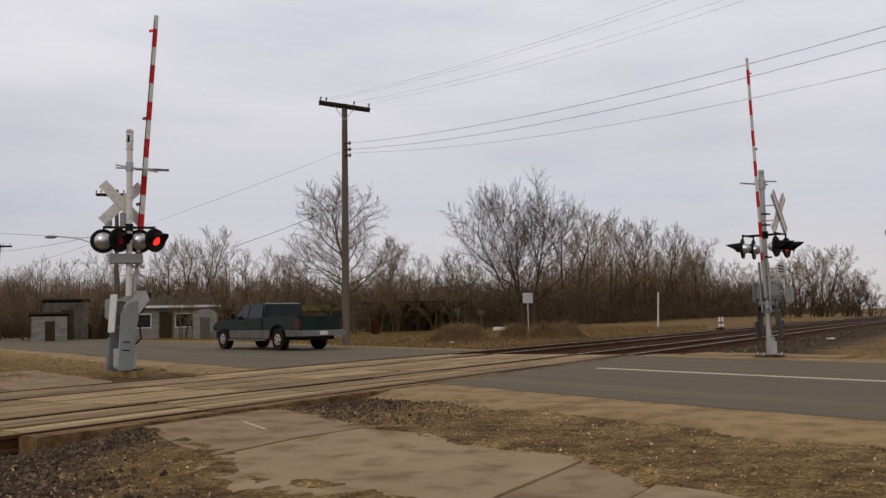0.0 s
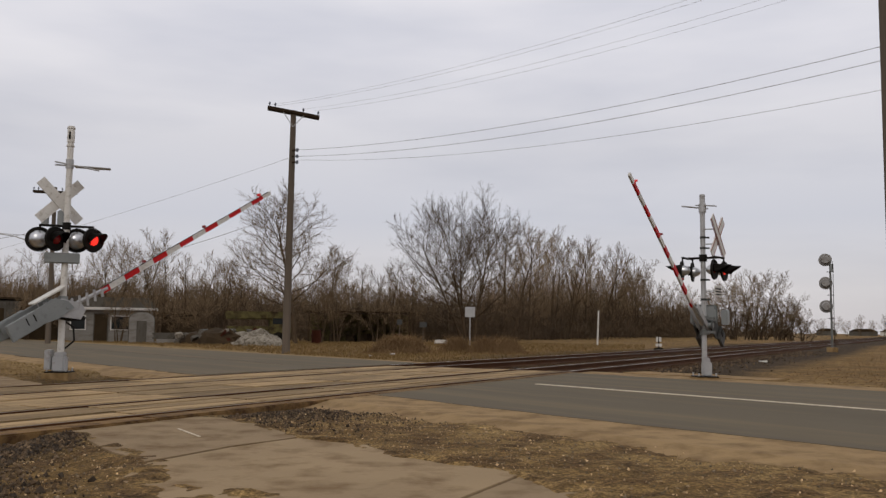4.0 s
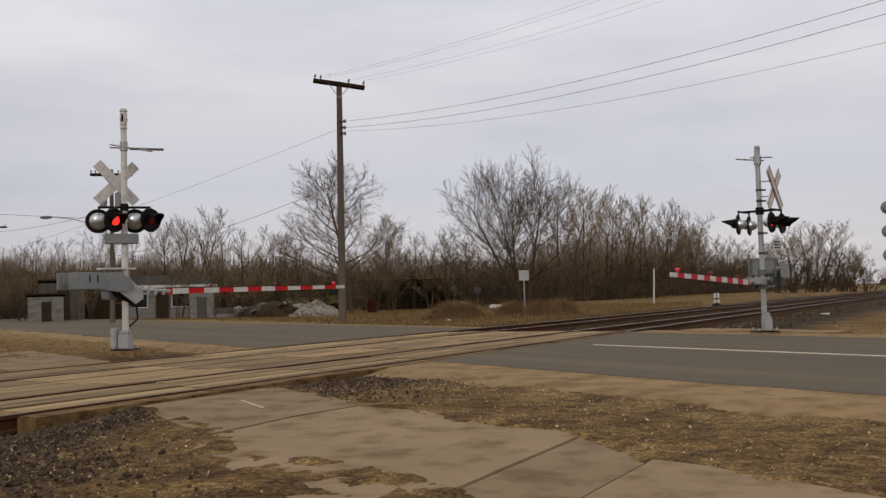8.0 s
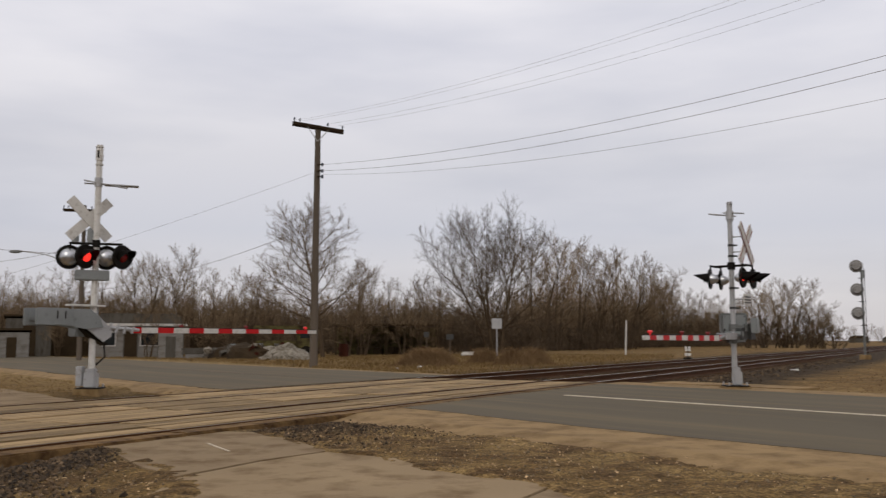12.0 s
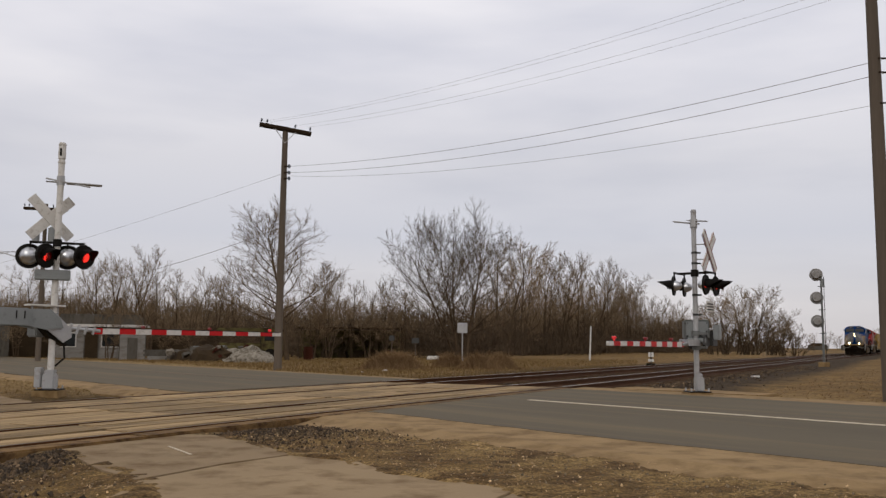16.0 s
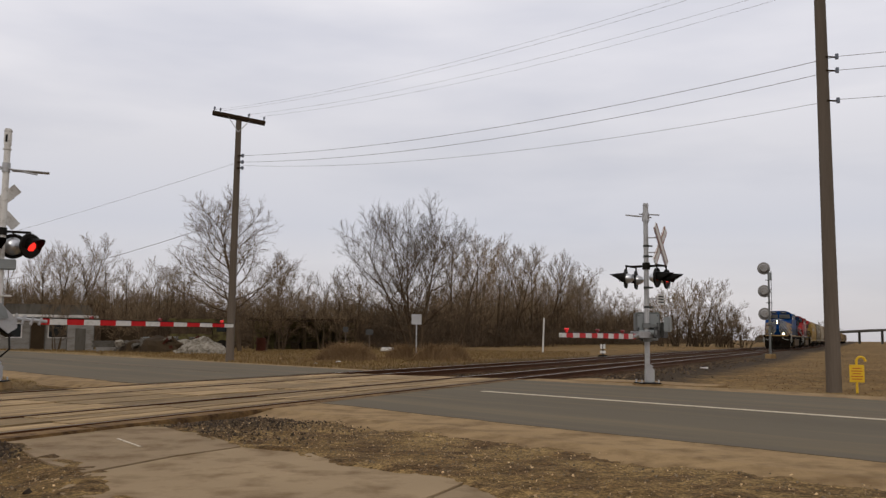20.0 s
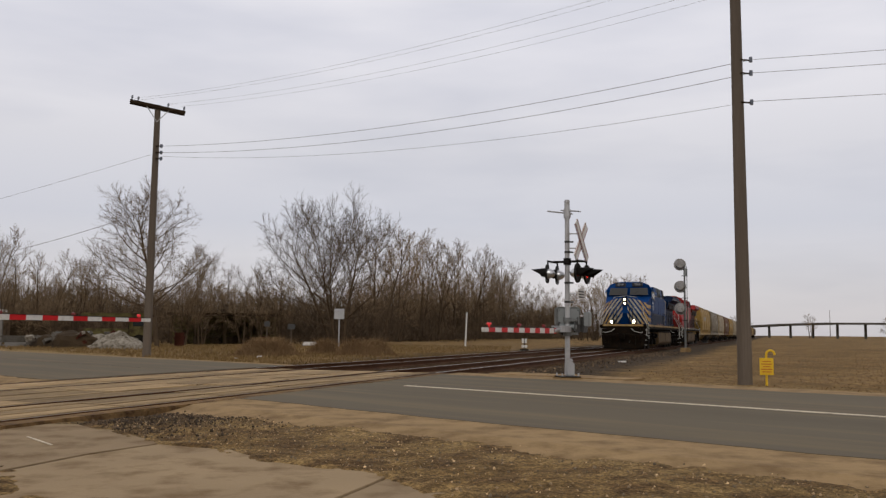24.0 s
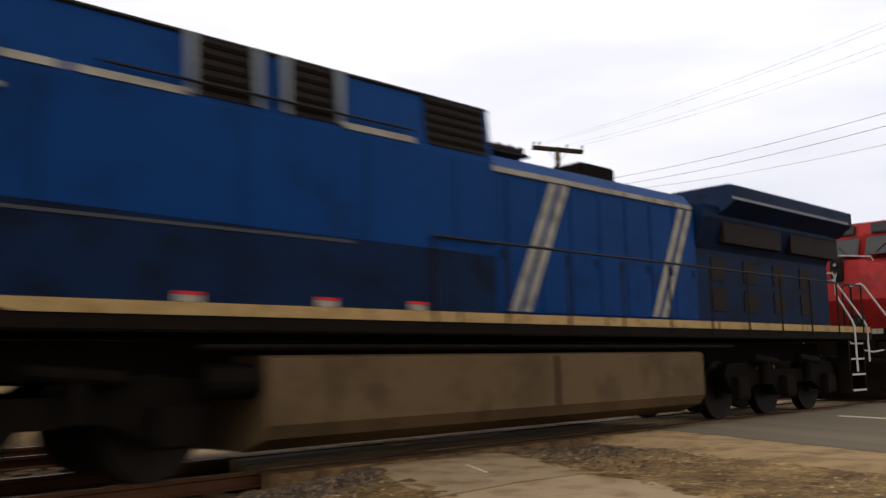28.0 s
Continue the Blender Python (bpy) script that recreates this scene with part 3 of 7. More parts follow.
def rail_mesh(length):
    prof = [(-0.068, 0.0), (0.068, 0.0), (0.068, 0.012), (0.012, 0.03), (0.012, 0.115), (0.036, 0.128), (0.036, 0.166), (-0.036, 0.166), (-0.036, 0.128), (-0.012, 0.115), (-0.012, 0.03), (-0.068, 0.012)]
    bm = BM()
    a = [bm.verts.new((x, 0, z)) for x, z in prof]
    b = [bm.verts.new((x, length, z)) for x, z in prof]
    for i in range(len(prof)):
        j = (i + 1) % len(prof)
        bm.faces.new((a[i], a[j], b[j], b[i]))
    bm.faces.new(a[::-1]), bm.faces.new(b)
    bmesh.ops.recalc_face_normals(bm, faces=bm.faces[:])
    return bm


def track(name, centre, label, dull):
    base = AT(0, centre)
    tr = thing(name, label, "railway track", kind="structure", at=tuple(base), turn=-TURN_T)
    bm = rail_mesh(900.0)
    bmesh.ops.translate(bm, verts=bm.verts[:], vec=(-GAUGE, -80, -0.166))
    rail = part("rail", bm, M_RAILSIDE, tr)
    r2 = share(rail, pose(2 * GAUGE, 0, 0), tr)
    for y0, y1, steel in ((-80, 22.6, M_RAILDULL), (22.6, 820, dull)):
        bm = box(BM(), -GAUGE - 0.03, -GAUGE + 0.03, y0, y1, -0.002, 0.002)
        head = part("rail_head", bm, steel, rail, "polished running surface")
        share(head, Matrix(), r2)
    bm = box(BM(), -1.28, 1.28, -0.115, 0.115, -0.34, -0.166, 0.012)
    tie = part("tie", bm, M_TIE, tr)
    ss = [4.8 - 0.55 * i for i in range(45)] + [23.0 + 0.55 * i for i in range(150)]
    tie.matrix_basis = pose(0, ss[0], 0)
    rng = random.Random(4)
    for s in ss[1:]:
        share(tie, pose(rng.uniform(-0.05, 0.05), s, rng.uniform(-0.012, 0.008), 0, 0, rng.uniform(-1, 1)), tr)
    verts, faces = [], []
    for i in range(900):
        s = 106 + 0.75 * i
        k = len(verts)
        verts += [(x, s + y, z) for x in (-1.28, 1.28) for y in (-0.12, 0.12) for z in (-0.3, -0.166)]
        faces += [(k + a, k + b, k + c, k + d) for a, b, c, d in ((1, 3, 7, 5), (0, 1, 5, 4), (2, 6, 7, 3), (0, 2, 3, 1), (4, 5, 7, 6))]
    tagged(raw("far_ties", verts, faces, M_TIE, tr), kind="stuff")


def crossing_surface():
    deck = thing("crossing_deck", "worn timber and concrete crossing planks set between the rails", "crossing deck", kind="structure", at=(0, 0, 0), turn=-TURN_T)
    rng = random.Random(9)
    for l0, l1, end in ((-8.29, -7.96, 0.0), (-9.76, -9.44, 0.5), (-9.415, -8.98, 0.35), (-8.95, -8.54, 0.2), (-10.62, -10.02, 0.1), (-11.44, -10.65, 0.0), (-12.32, -11.47, 0.12), (-13.1, -12.6, 0.1), (-13.86, -13.12, 0.0)):
        s = PANEL_A + end + rng.uniform(-0.05, 0.05)
        first = None
        while s < PANEL_B:
            e = min(s + 2.44, PANEL_B + rng.uniform(-0.05, 0.1))
            if e - s > 0.4:
                if first is None or e - s < 2.4:
                    bm = box(BM(), l0, l1, 0, e - s - 0.012, -0.2, 0.0, 0.018)
                    ob = part("plank", bm, M_BEAM if l1 > -8 else M_PLANK, deck)
                    first = first or ob
                    ob.matrix_basis = pose(0, s, rng.uniform(-0.012, 0.004))
                else:
                    share(first, pose(rng.uniform(-0.006, 0.006), s, rng.uniform(-0.012, 0.003), rng.uniform(-0.15, 0.1), 0, 0), deck)
            s = e


def stones(name, material, label, category, count, place, size, seed):
    rng = random.Random(seed)
    ico = [Vector(v) for v in ((1, 0, 0), (-1, 0, 0), (0, 1, 0), (0, -1, 0), (0, 0, 1), (0, 0, -1))]
    tri = [(0, 2, 4), (2, 1, 4), (1, 3, 4), (3, 0, 4), (2, 0, 5), (1, 2, 5), (3, 1, 5), (0, 3, 5)]
    verts, faces = [], []
    for _ in range(count):
        x, y = place(rng)
        z = ground_z(x, y)
        if on_slab(x, y):
            continue
        k, r = len(verts), rng.uniform(*size) * rng.choice((0.6, 0.8, 1, 1.3))
        turn = Euler((rng.uniform(0, 6), rng.uniform(0, 6), rng.uniform(0, 6))).to_matrix()
        sq = Vector((rng.uniform(0.7, 1.3), rng.uniform(0.6, 1.2), rng.uniform(0.5, 0.9)))
        for v in ico:
            q = turn @ Vector((v.x * sq.x, v.y * sq.y, v.z * sq.z)) * r * rng.uniform(0.8, 1.15)
            verts.append((x + q.x, y + q.y, z + q.z + r * 0.3))
        faces += [tuple(k + i for i in f) for f in tri]
    tagged(raw(name, verts, faces, material), label, category, kind="stuff")


def blades(name, material, label, category, count, place, height, seed, width=0.012, lean=0.5, clumps=()):
    rng = random.Random(seed)
    verts, faces = [], []
    for _ in range(count):
        x, y = place(rng)
        if on_slab(x, y):
            continue
        z = ground_z(x, y)
        h, a = rng.uniform(*height), rng.uniform(0, 6.283)
        if clumps:
            h *= max(0.12, max(1 - ((x - cx) ** 2 + (y - cy) ** 2) / cr ** 2 for cx, cy, cr in clumps) + 0.15 * noise.noise((x * 2, y * 2, 0)))
        dx, dy = math.cos(a), math.sin(a)
        le = rng.uniform(0.1, lean) * h
        b = rng.uniform(0, 6.283)
        ex, ey = math.cos(b) * le, math.sin(b) * le
        k, w = len(verts), width * rng.uniform(0.7, 1.5)
        verts += [(x - dx * w, y - dy * w, z - 0.02), (x + dx * w, y + dy * w, z - 0.02), (x + ex * 0.35 + dx * w * 0.7, y + ey * 0.35 + dy * w * 0.7, z + h * 0.6),
                  (x + ex * 0.35 - dx * w * 0.7, y + ey * 0.35 - dy * w * 0.7, z + h * 0.6), (x + ex, y + ey, z + h)]
        faces += [(k, k + 1, k + 2, k + 3), (k + 3, k + 2, k + 4)]
    tagged(raw(name, verts, faces, material), label, category, kind="stuff")


# ---- trees ----
def tree_mesh(seed, height, width, stems, limbs, branches, shoots, ends, bare, twig):
    """Vertices and faces of the limbs and of the fine twigs of a bare tree: stems rise, and each order of branches leaves the last at a sharp angle and bends upwards."""
    rng = random.Random(seed)
    thick, fine = ([], []), ([], [])

    def tube(pts, r0, r1, n, out):
        verts, faces = out
        k = len(verts)
        for i, p in enumerate(pts):
            d = (pts[min(i + 1, len(pts) - 1)] - pts[max(i - 1, 0)]).normalized()
            u = d.cross(Vector((0.31, 0.77, 0.55))).normalized()
            w = d.cross(u)
            r = r0 + (r1 - r0) * i / (len(pts) - 1)
            for c in range(n):
                a = 6.2832 * c / n
                verts.append(tuple(p + u * math.cos(a) * r + w * math.sin(a) * r))
        for i in range(len(pts) - 1):
            for c in range(n):
                e = (c + 1) % n
                faces.append((k + i * n + c, k + i * n + e, k + i * n + n + e, k + i * n + n + c))

    def spike(p, q, r):
        verts, faces = fine
        d = (q - p).normalized()
        u = d.cross(Vector((0.31, 0.77, 0.55))).normalized() * r
        w = d.cross(u)
        k = len(verts)
        verts.extend([tuple(p + u), tuple(p - u * 0.5 + w * 0.87), tuple(p - u * 0.5 - w * 0.87), tuple(q)])
        faces.extend([(k, k + 1, k + 3), (k + 1, k + 2, k + 3), (k + 2, k, k + 3)])

    def line(p, d, length, lift, waver, n):
        pts = [p]
        for _ in range(n):
            d = (d + Vector((rng.gauss(0, waver), rng.gauss(0, waver), rng.gauss(0, waver) + lift))).normalized()
            pts.append(pts[-1] + d * length / n)
        return pts

    def at(pts, k):
        f = k * (len(pts) - 1)
        i = min(len(pts) - 2, int(f))
        return pts[i].lerp(pts[i + 1], f - i), (pts[i + 1] - pts[i]).normalized()

    def fork(d, angle, round_):
        u = d.cross(Vector((0.2, 0.3, 0.93))).normalized()
        w = d.cross(u)
        a = radians(angle)
        return (d * math.cos(a) + (u * math.cos(round_) + w * math.sin(round_)) * math.sin(a)).normalized()

    base_r = height * 0.0155
    for st in range(stems):
        turn = 6.2832 * (st + rng.random() * 0.6) / stems
        tilt = rng.uniform(0.14, 0.36) * width / height * 2.2 if stems > 1 else rng.uniform(0, 0.05)
        up = Vector((math.cos(turn) * tilt, math.sin(turn) * tilt, 1)).normalized()
        tall = height * rng.uniform(0.88, 1.0)
        stem = line(Vector((math.cos(turn), math.sin(turn), 0)) * 0.1 * (stems - 1) + Vector((0, 0, -0.3)), up, tall, 0.02, 0.045, 8)
        tube(stem, base_r * (1.0 if stems < 3 else 0.75), twig * 1.3, 7, thick)
        for li in range(limbs):
            k = bare + 0.1 + (0.86 - bare) * (li + rng.random()) / limbs
            p, d = at(stem, k)
            size = width * (0.62 + 0.6 * (1 - k)) * rng.uniform(0.75, 1.15)
            limb = line(p, fork(d, rng.uniform(36, 56) + 26 * max(0.0, 1 - 1.6 * k), 2.4 * li + rng.uniform(-0.5, 0.5)), size, 0.075, 0.07, 6)
            r = base_r * (0.4 - 0.27 * k)
            tube(limb, max(r, twig * 1.6), twig * 1.1, 5, thick)
            for bi in range(branches):
                kb = 0.18 + 0.8 * (bi + rng.random()) / branches
                p2, d2 = at(limb, kb)
                long2 = size * (0.52 - 0.26 * kb) * rng.uniform(0.8, 1.2)
                br = line(p2, fork(d2, rng.uniform(28, 52), 2.4 * bi + rng.uniform(-0.6, 0.6)), long2, 0.1, 0.08, 4)
                tube(br, max(twig * 1.4, r * 0.34), twig, 3, fine)
                for si in range(shoots):
                    p3, d3 = at(br, 0.15 + 0.83 * (si + rng.random()) / shoots)
                    long3 = long2 * rng.uniform(0.3, 0.52)
                    sh = line(p3, fork(d3, rng.uniform(22, 48), rng.uniform(0, 6.28)), long3, 0.08, 0.08, 2)
                    tube(sh[:2], twig, twig * 0.8, 3, fine)
                    spike(sh[1], sh[2], twig * 0.8)
                    for _ in range(ends):
                        p4, d4 = at(sh, rng.uniform(0.1, 0.95))
                        spike(p4, p4 + fork(d4, rng.uniform(20, 45), rng.uniform(0, 6.28)) * long3 * rng.uniform(0.35, 0.7), twig * 0.7)
    return thick, fine


def tree(name, label, category, seed, height, width, stems, limbs, branches, shoots, ends, bare, twig, group="", bark=None, fine=None):
    thick, twigs = tree_mesh(seed, height, width, stems, limbs, branches, shoots, ends, bare, twig)
    grown = height / sorted(v[2] for v in twigs[0])[-len(twigs[0]) // 200]
    broad = width / sorted(math.hypot(v[0], v[1]) for v in twigs[0])[-len(twigs[0]) // 25]
    for verts, _ in (thick, twigs):
        verts[:] = [(x * (1 + (broad - 1) * min(1.0, max(0.0, z) / 2)), y * (1 + (broad - 1) * min(1.0, max(0.0, z) / 2)), z * grown) for x, y, z in verts]
    t = thing(name, label, category, group)
    raw("trunk", *thick, bark or M_BARK, t)
    raw("crown", *twigs, fine or M_TWIG, t)
    return t


def put_tree(source, az, dist, scale, turn, wide=1.0):
    x, y = dist * math.sin(radians(az)), dist * math.cos(radians(az))
    return copy_thing(source, Matrix.Translation((x, y, ground_z(x, y) - 0.05)) @ Matrix.Rotation(turn, 4, "Z") @ Matrix.Diagonal((scale * wide, scale * wide, scale, 1)))


def place_first(source, az, dist, scale, turn, wide=1.0):
    x, y = dist * math.sin(radians(az)), dist * math.cos(radians(az))
    source.matrix_basis = Matrix.Translation((x, y, ground_z(x, y) - 0.05)) @ Matrix.Rotation(turn, 4, "Z") @ Matrix.Diagonal((scale * wide, scale * wide, scale, 1))


def woods():
    rng = random.Random(21)
    big = tree("broad_tree", "large bare spreading tree with several limbs", "tree", 3, 12.6, 6.4, 5, 12, 11, 8, 4, 0.06, 0.008, fine=M_DARKTWIG)
    place_first(big, 5.0, 76, 1.0, 0.4)
    slim = tree("bare_tree", "bare young tree with a full twiggy crown", "tree", 15, 10.3, 4.3, 1, 28, 11, 8, 4, 0.14, 0.0066)
    place_first(slim, -5.85, 58, 1.0, 1.9)
    kinds = [tree("bare_tree", "leafless tree at the edge of the thicket", "tree", 30 + i, 9.8, (3.3, 2.9, 3.7, 3.1)[i], (2, 3, 4, 2)[i], (12, 9, 8, 13)[i], 9, 7, 4, 0.12, 0.0078, "trees of the thicket") for i in range(4)]
    spots = []
    for az, el in ((-29, 3.5), (-27.2, 3.2), (-25.5, 3.5), (-24.4, 4.0), (-22.3, 4.0), (-20.2, 4.6), (-18.6, 4.4), (-16.9, 5.7), (-15.4, 5.9), (-14.0, 5.0), (-12.2, 4.7), (-10.6, 4.4), (-9.2, 4.2), (-3.6, 5.2), (-2.0, 4.2), (-0.4, 3.9), (0.9, 4.2)):
        spots.append((az, rng.uniform(80, 92), el))
    for az, el in ((7.6, 7.0), (8.9, 6.6), (10.1, 6.3), (11.2, 5.9), (12.2, 5.7), (13.2, 5.4), (14.2, 5.2), (15.1, 4.6), (15.9, 4.0), (16.8, 3.3), (17.7, 3.0), (18.8, 2.8), (20.0, 2.6)):
        spots.append((az, 92 + (az - 7) * 8, el))
    for az, el in ((20.3, 2.6), (24.4, 2.2), (25.1, 1.7)):
        spots.append((az, 150, el))
    fan = tree("bare_tree", "pale bare tree with a wide fan of limbs beyond the track", "tree", 77, 10.6, 5.6, 5, 7, 9, 8, 4, 0.05, 0.011)
    place_first(fan, 22.6, 148, 1.02, 0.7)
    put_tree(fan, 21.2, 156, 0.88, 2.6)
    put_tree(fan, 24.0, 153, 0.68, 4.4)
    for az, el in ((26.2, 0.9), (26.9, 1.0), (27.5, 0.8), (28.2, 1.1), (28.8, 0.8), (29.5, 1.2), (30.2, 1.0), (33.8, 1.3), (38.0, 1.3)):
        spots.append((az, 420, el))
    for i, (az, d, el) in enumerate(spots):
        h = d * math.tan(radians(el)) + 1.1
        put_tree(kinds[(i * 7 + 1) % 4], az, d, h / 9.8, rng.uniform(0, 6.28), 1.1)
    for i, k in enumerate(kinds):
        place_first(k, -34 - 3 * i, 95, 0.8, i)
    more = []
    az = -31.0
    while az < 20:
        for d0 in (94, 112):
            d = d0 + rng.uniform(-8, 8) + max(0, az - 6) * 7
            h = d * math.tan(radians(rng.uniform(2.6, 4.0) if az < 4 else rng.uniform(2.6, 4.9) if az < 15 else rng.uniform(1.8, 2.6))) + 1
            more.append((az + rng.uniform(-0.6, 0.6), d, h))
        az += 0.9
    for i, (a, d, h) in enumerate(more):
        put_tree(kinds[i % 4], a, d, h / 9.8, rng.uniform(0, 6.28), 1.25)
    for az, d, sc in ((-26.5, 76, 0.6), (-25.2, 74, 0.5), (-22.2, 73, 0.55), (-21.4, 69, 0.5), (-18.9, 70, 0.6), (-16.4, 66, 0.5), (-14.4, 64, 0.55), (-13.0, 63, 0.4), (-11.7, 62, 0.5), (-4.4, 70, 0.6), (-3.3, 74, 0.7), (-0.9, 75, 0.6), (0.4, 73, 0.55), (1.5, 76, 0.7)):
        put_tree(kinds[int(d) % 4], az, d, sc, d, 1.2)
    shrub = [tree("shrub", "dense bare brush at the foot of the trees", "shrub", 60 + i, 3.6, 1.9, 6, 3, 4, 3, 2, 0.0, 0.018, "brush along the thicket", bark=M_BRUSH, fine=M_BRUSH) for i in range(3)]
    for i, k in enumerate(shrub):
        place_first(k, -33 - i, 85, 1.0, i)
    az, i = -31.0, 0
    while az < 21:
        for d0 in (80, 90):
            d = d0 + rng.uniform(-3, 5) + max(0, az - 6) * 6.5 + max(0, -az - 8) * 0.4
            put_tree(shrub[i % 3], az + rng.uniform(-0.4, 0.4), d, rng.uniform(0.7, 1.2) * (1 + max(0, az - 8) * 0.02), rng.uniform(0, 6.28), rng.uniform(1.0, 1.35))
            i += 1
        az += 0.8
    for az, d, sc in ((20.9, 146, 1.5), (21.7, 148, 1.7), (22.6, 150, 1.6), (23.4, 147, 1.5), (24.1, 150, 1.3), (24.8, 152, 1.2), (25.3, 154, 0.9)):
        put_tree(shrub[int(d) % 3], az, d, sc, d, 1.5)
    # the mass of thin stems behind
    verts, faces = [], []
    for _ in range(48000):
        az = rng.uniform(-48, 27)
        d = rng.uniform(95, 125) + max(0, az - 6) * 7
        if az > 24.5 or az > 20.5 and rng.random() < 0.6:
            continue
        x, y = d * math.sin(radians(az)), d * math.cos(radians(az))
        h = (rng.uniform(0.25, 1.0) if rng.random() < 0.6 else rng.uniform(0.4, 1.35)) * d * math.tan(radians(3.1 if az < -8 else 2.6 if az < 6 else 3.3 if az < 15 else 2.2 if az < 19 else 1.2))
        z, lx, ly, w = -0.3, rng.gauss(0, 0.12) * h, rng.gauss(0, 0.12) * h, rng.uniform(0.025, 0.075)
        k, ca, sa = len(verts), math.cos(radians(az)), math.sin(radians(az))
        verts += [(x - ca * w, y + sa * w, z), (x + ca * w, y - sa * w, z), (x, y + w, z), (x + lx, y + ly, z + h)]
        faces += [(k, k + 1, k + 3), (k + 1, k + 2, k + 3), (k + 2, k, k + 3)]
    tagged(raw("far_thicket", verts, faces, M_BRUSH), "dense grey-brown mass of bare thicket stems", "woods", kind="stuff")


# ---- crossing signals ----
LENSES = []


def head(parent, x, y, z, turn, lit, size=1.0, dome=0.2):
    """A lamp with a round black background, its hood and lens, facing local +x before it is turned; lit: in which half of each flash it shows its lit side."""
    m = pose(x, y, z, 0, 0, turn) @ Matrix.Diagonal((1, size, size, 1))
    bm = BM()
    bmesh.ops.create_cone(bm, cap_ends=True, segments=28, radius1=0.262, radius2=0.262, depth=0.02, matrix=pose(0, 0, 0, 0, 90, 0))
    bmesh.ops.create_cone(bm, cap_ends=False, segments=28, radius1=0.275, radius2=0.26, depth=0.04, matrix=pose(0.01, 0, 0, 0, 90, 0))
    bmesh.ops.transform(bm, matrix=m, verts=bm.verts[:])
    lamp = part("lamp", bm, M_BLACK, parent, "black round background of a flashing light")
    bm = BM()
    bmesh.ops.create_uvsphere(bm, u_segments=20, v_segments=10, radius=dome)
    bmesh.ops.delete(bm, geom=[v for v in bm.verts if v.co.x > 0.02], context="VERTS")
    bmesh.ops.transform(bm, matrix=m @ Matrix.Translation((-0.01, 0, 0)) @ Matrix.Diagonal((0.9 if dome > 0.18 else 1.25, 1, 1, 1)), verts=bm.verts[:])
    part("housing", bm, M_DOME, lamp, "polished metal lamp housing", smooth=True)
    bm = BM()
    # Globe split into lit and dark halves; its added turning replaces on and off.
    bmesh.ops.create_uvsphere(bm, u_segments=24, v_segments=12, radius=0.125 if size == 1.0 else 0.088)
    globe = part("lens", bm, M_LENSLIT, lamp, "red lens globe, half glowing and half dark, turned to imitate flashing", smooth=True)
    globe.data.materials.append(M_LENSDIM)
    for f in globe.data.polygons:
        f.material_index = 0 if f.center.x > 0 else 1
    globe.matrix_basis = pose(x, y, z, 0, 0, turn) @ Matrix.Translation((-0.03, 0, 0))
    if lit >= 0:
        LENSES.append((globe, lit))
    bm = BM()
    rows = []
    for j in range(2):
        row = []
        for i in range(15):
            a = radians(-20 + 220 * i / 14)
            reach = 0.02 if j == 0 else 0.4 * (0.35 + 0.65 * max(0.0, math.sin(a)))
            row.append(bm.verts.new((reach, 0.165 * math.cos(a), 0.165 * math.sin(a) - (0.04 if j else 0))))
        rows.append(row)
    for i in range(14):
        bm.faces.new((rows[0][i], rows[0][i + 1], rows[1][i + 1], rows[1][i]))
    bmesh.ops.solidify(bm, geom=bm.faces[:], thickness=0.006)
    bmesh.ops.transform(bm, matrix=m, verts=bm.verts[:])
    part("hood", bm, M_BLACK, lamp, "black sheet hood")
    return lamp


def crossbuck(parent, z, out, turn, border):
    half = 0.092 if border else 0.112
    blades_at = [pose(out, 0, z, 0, 0, turn) @ pose(0, 0, 0, a, 0, 0) for a in (45, -45)]
    for i, m in enumerate(blades_at):
        bm = box(BM(), -0.012 + 0.026 * i, 0.012 + 0.026 * i, -0.61, 0.61, -half, half, 0.004, m)
        b = part("crossbuck_blade", bm, M_WHITE, parent, "white crossing board")
        if border:
            bm = BM()
            for x in (0.014, -0.016):
                for s in (-1, 1):
                    box(bm, x + 0.026 * i - 0.002, x + 0.026 * i + 0.004, -0.6, 0.6, s * half - 0.032, s * half - 0.004, 0, m)
            part("border", bm, M_BORDER, b, "faded red border")


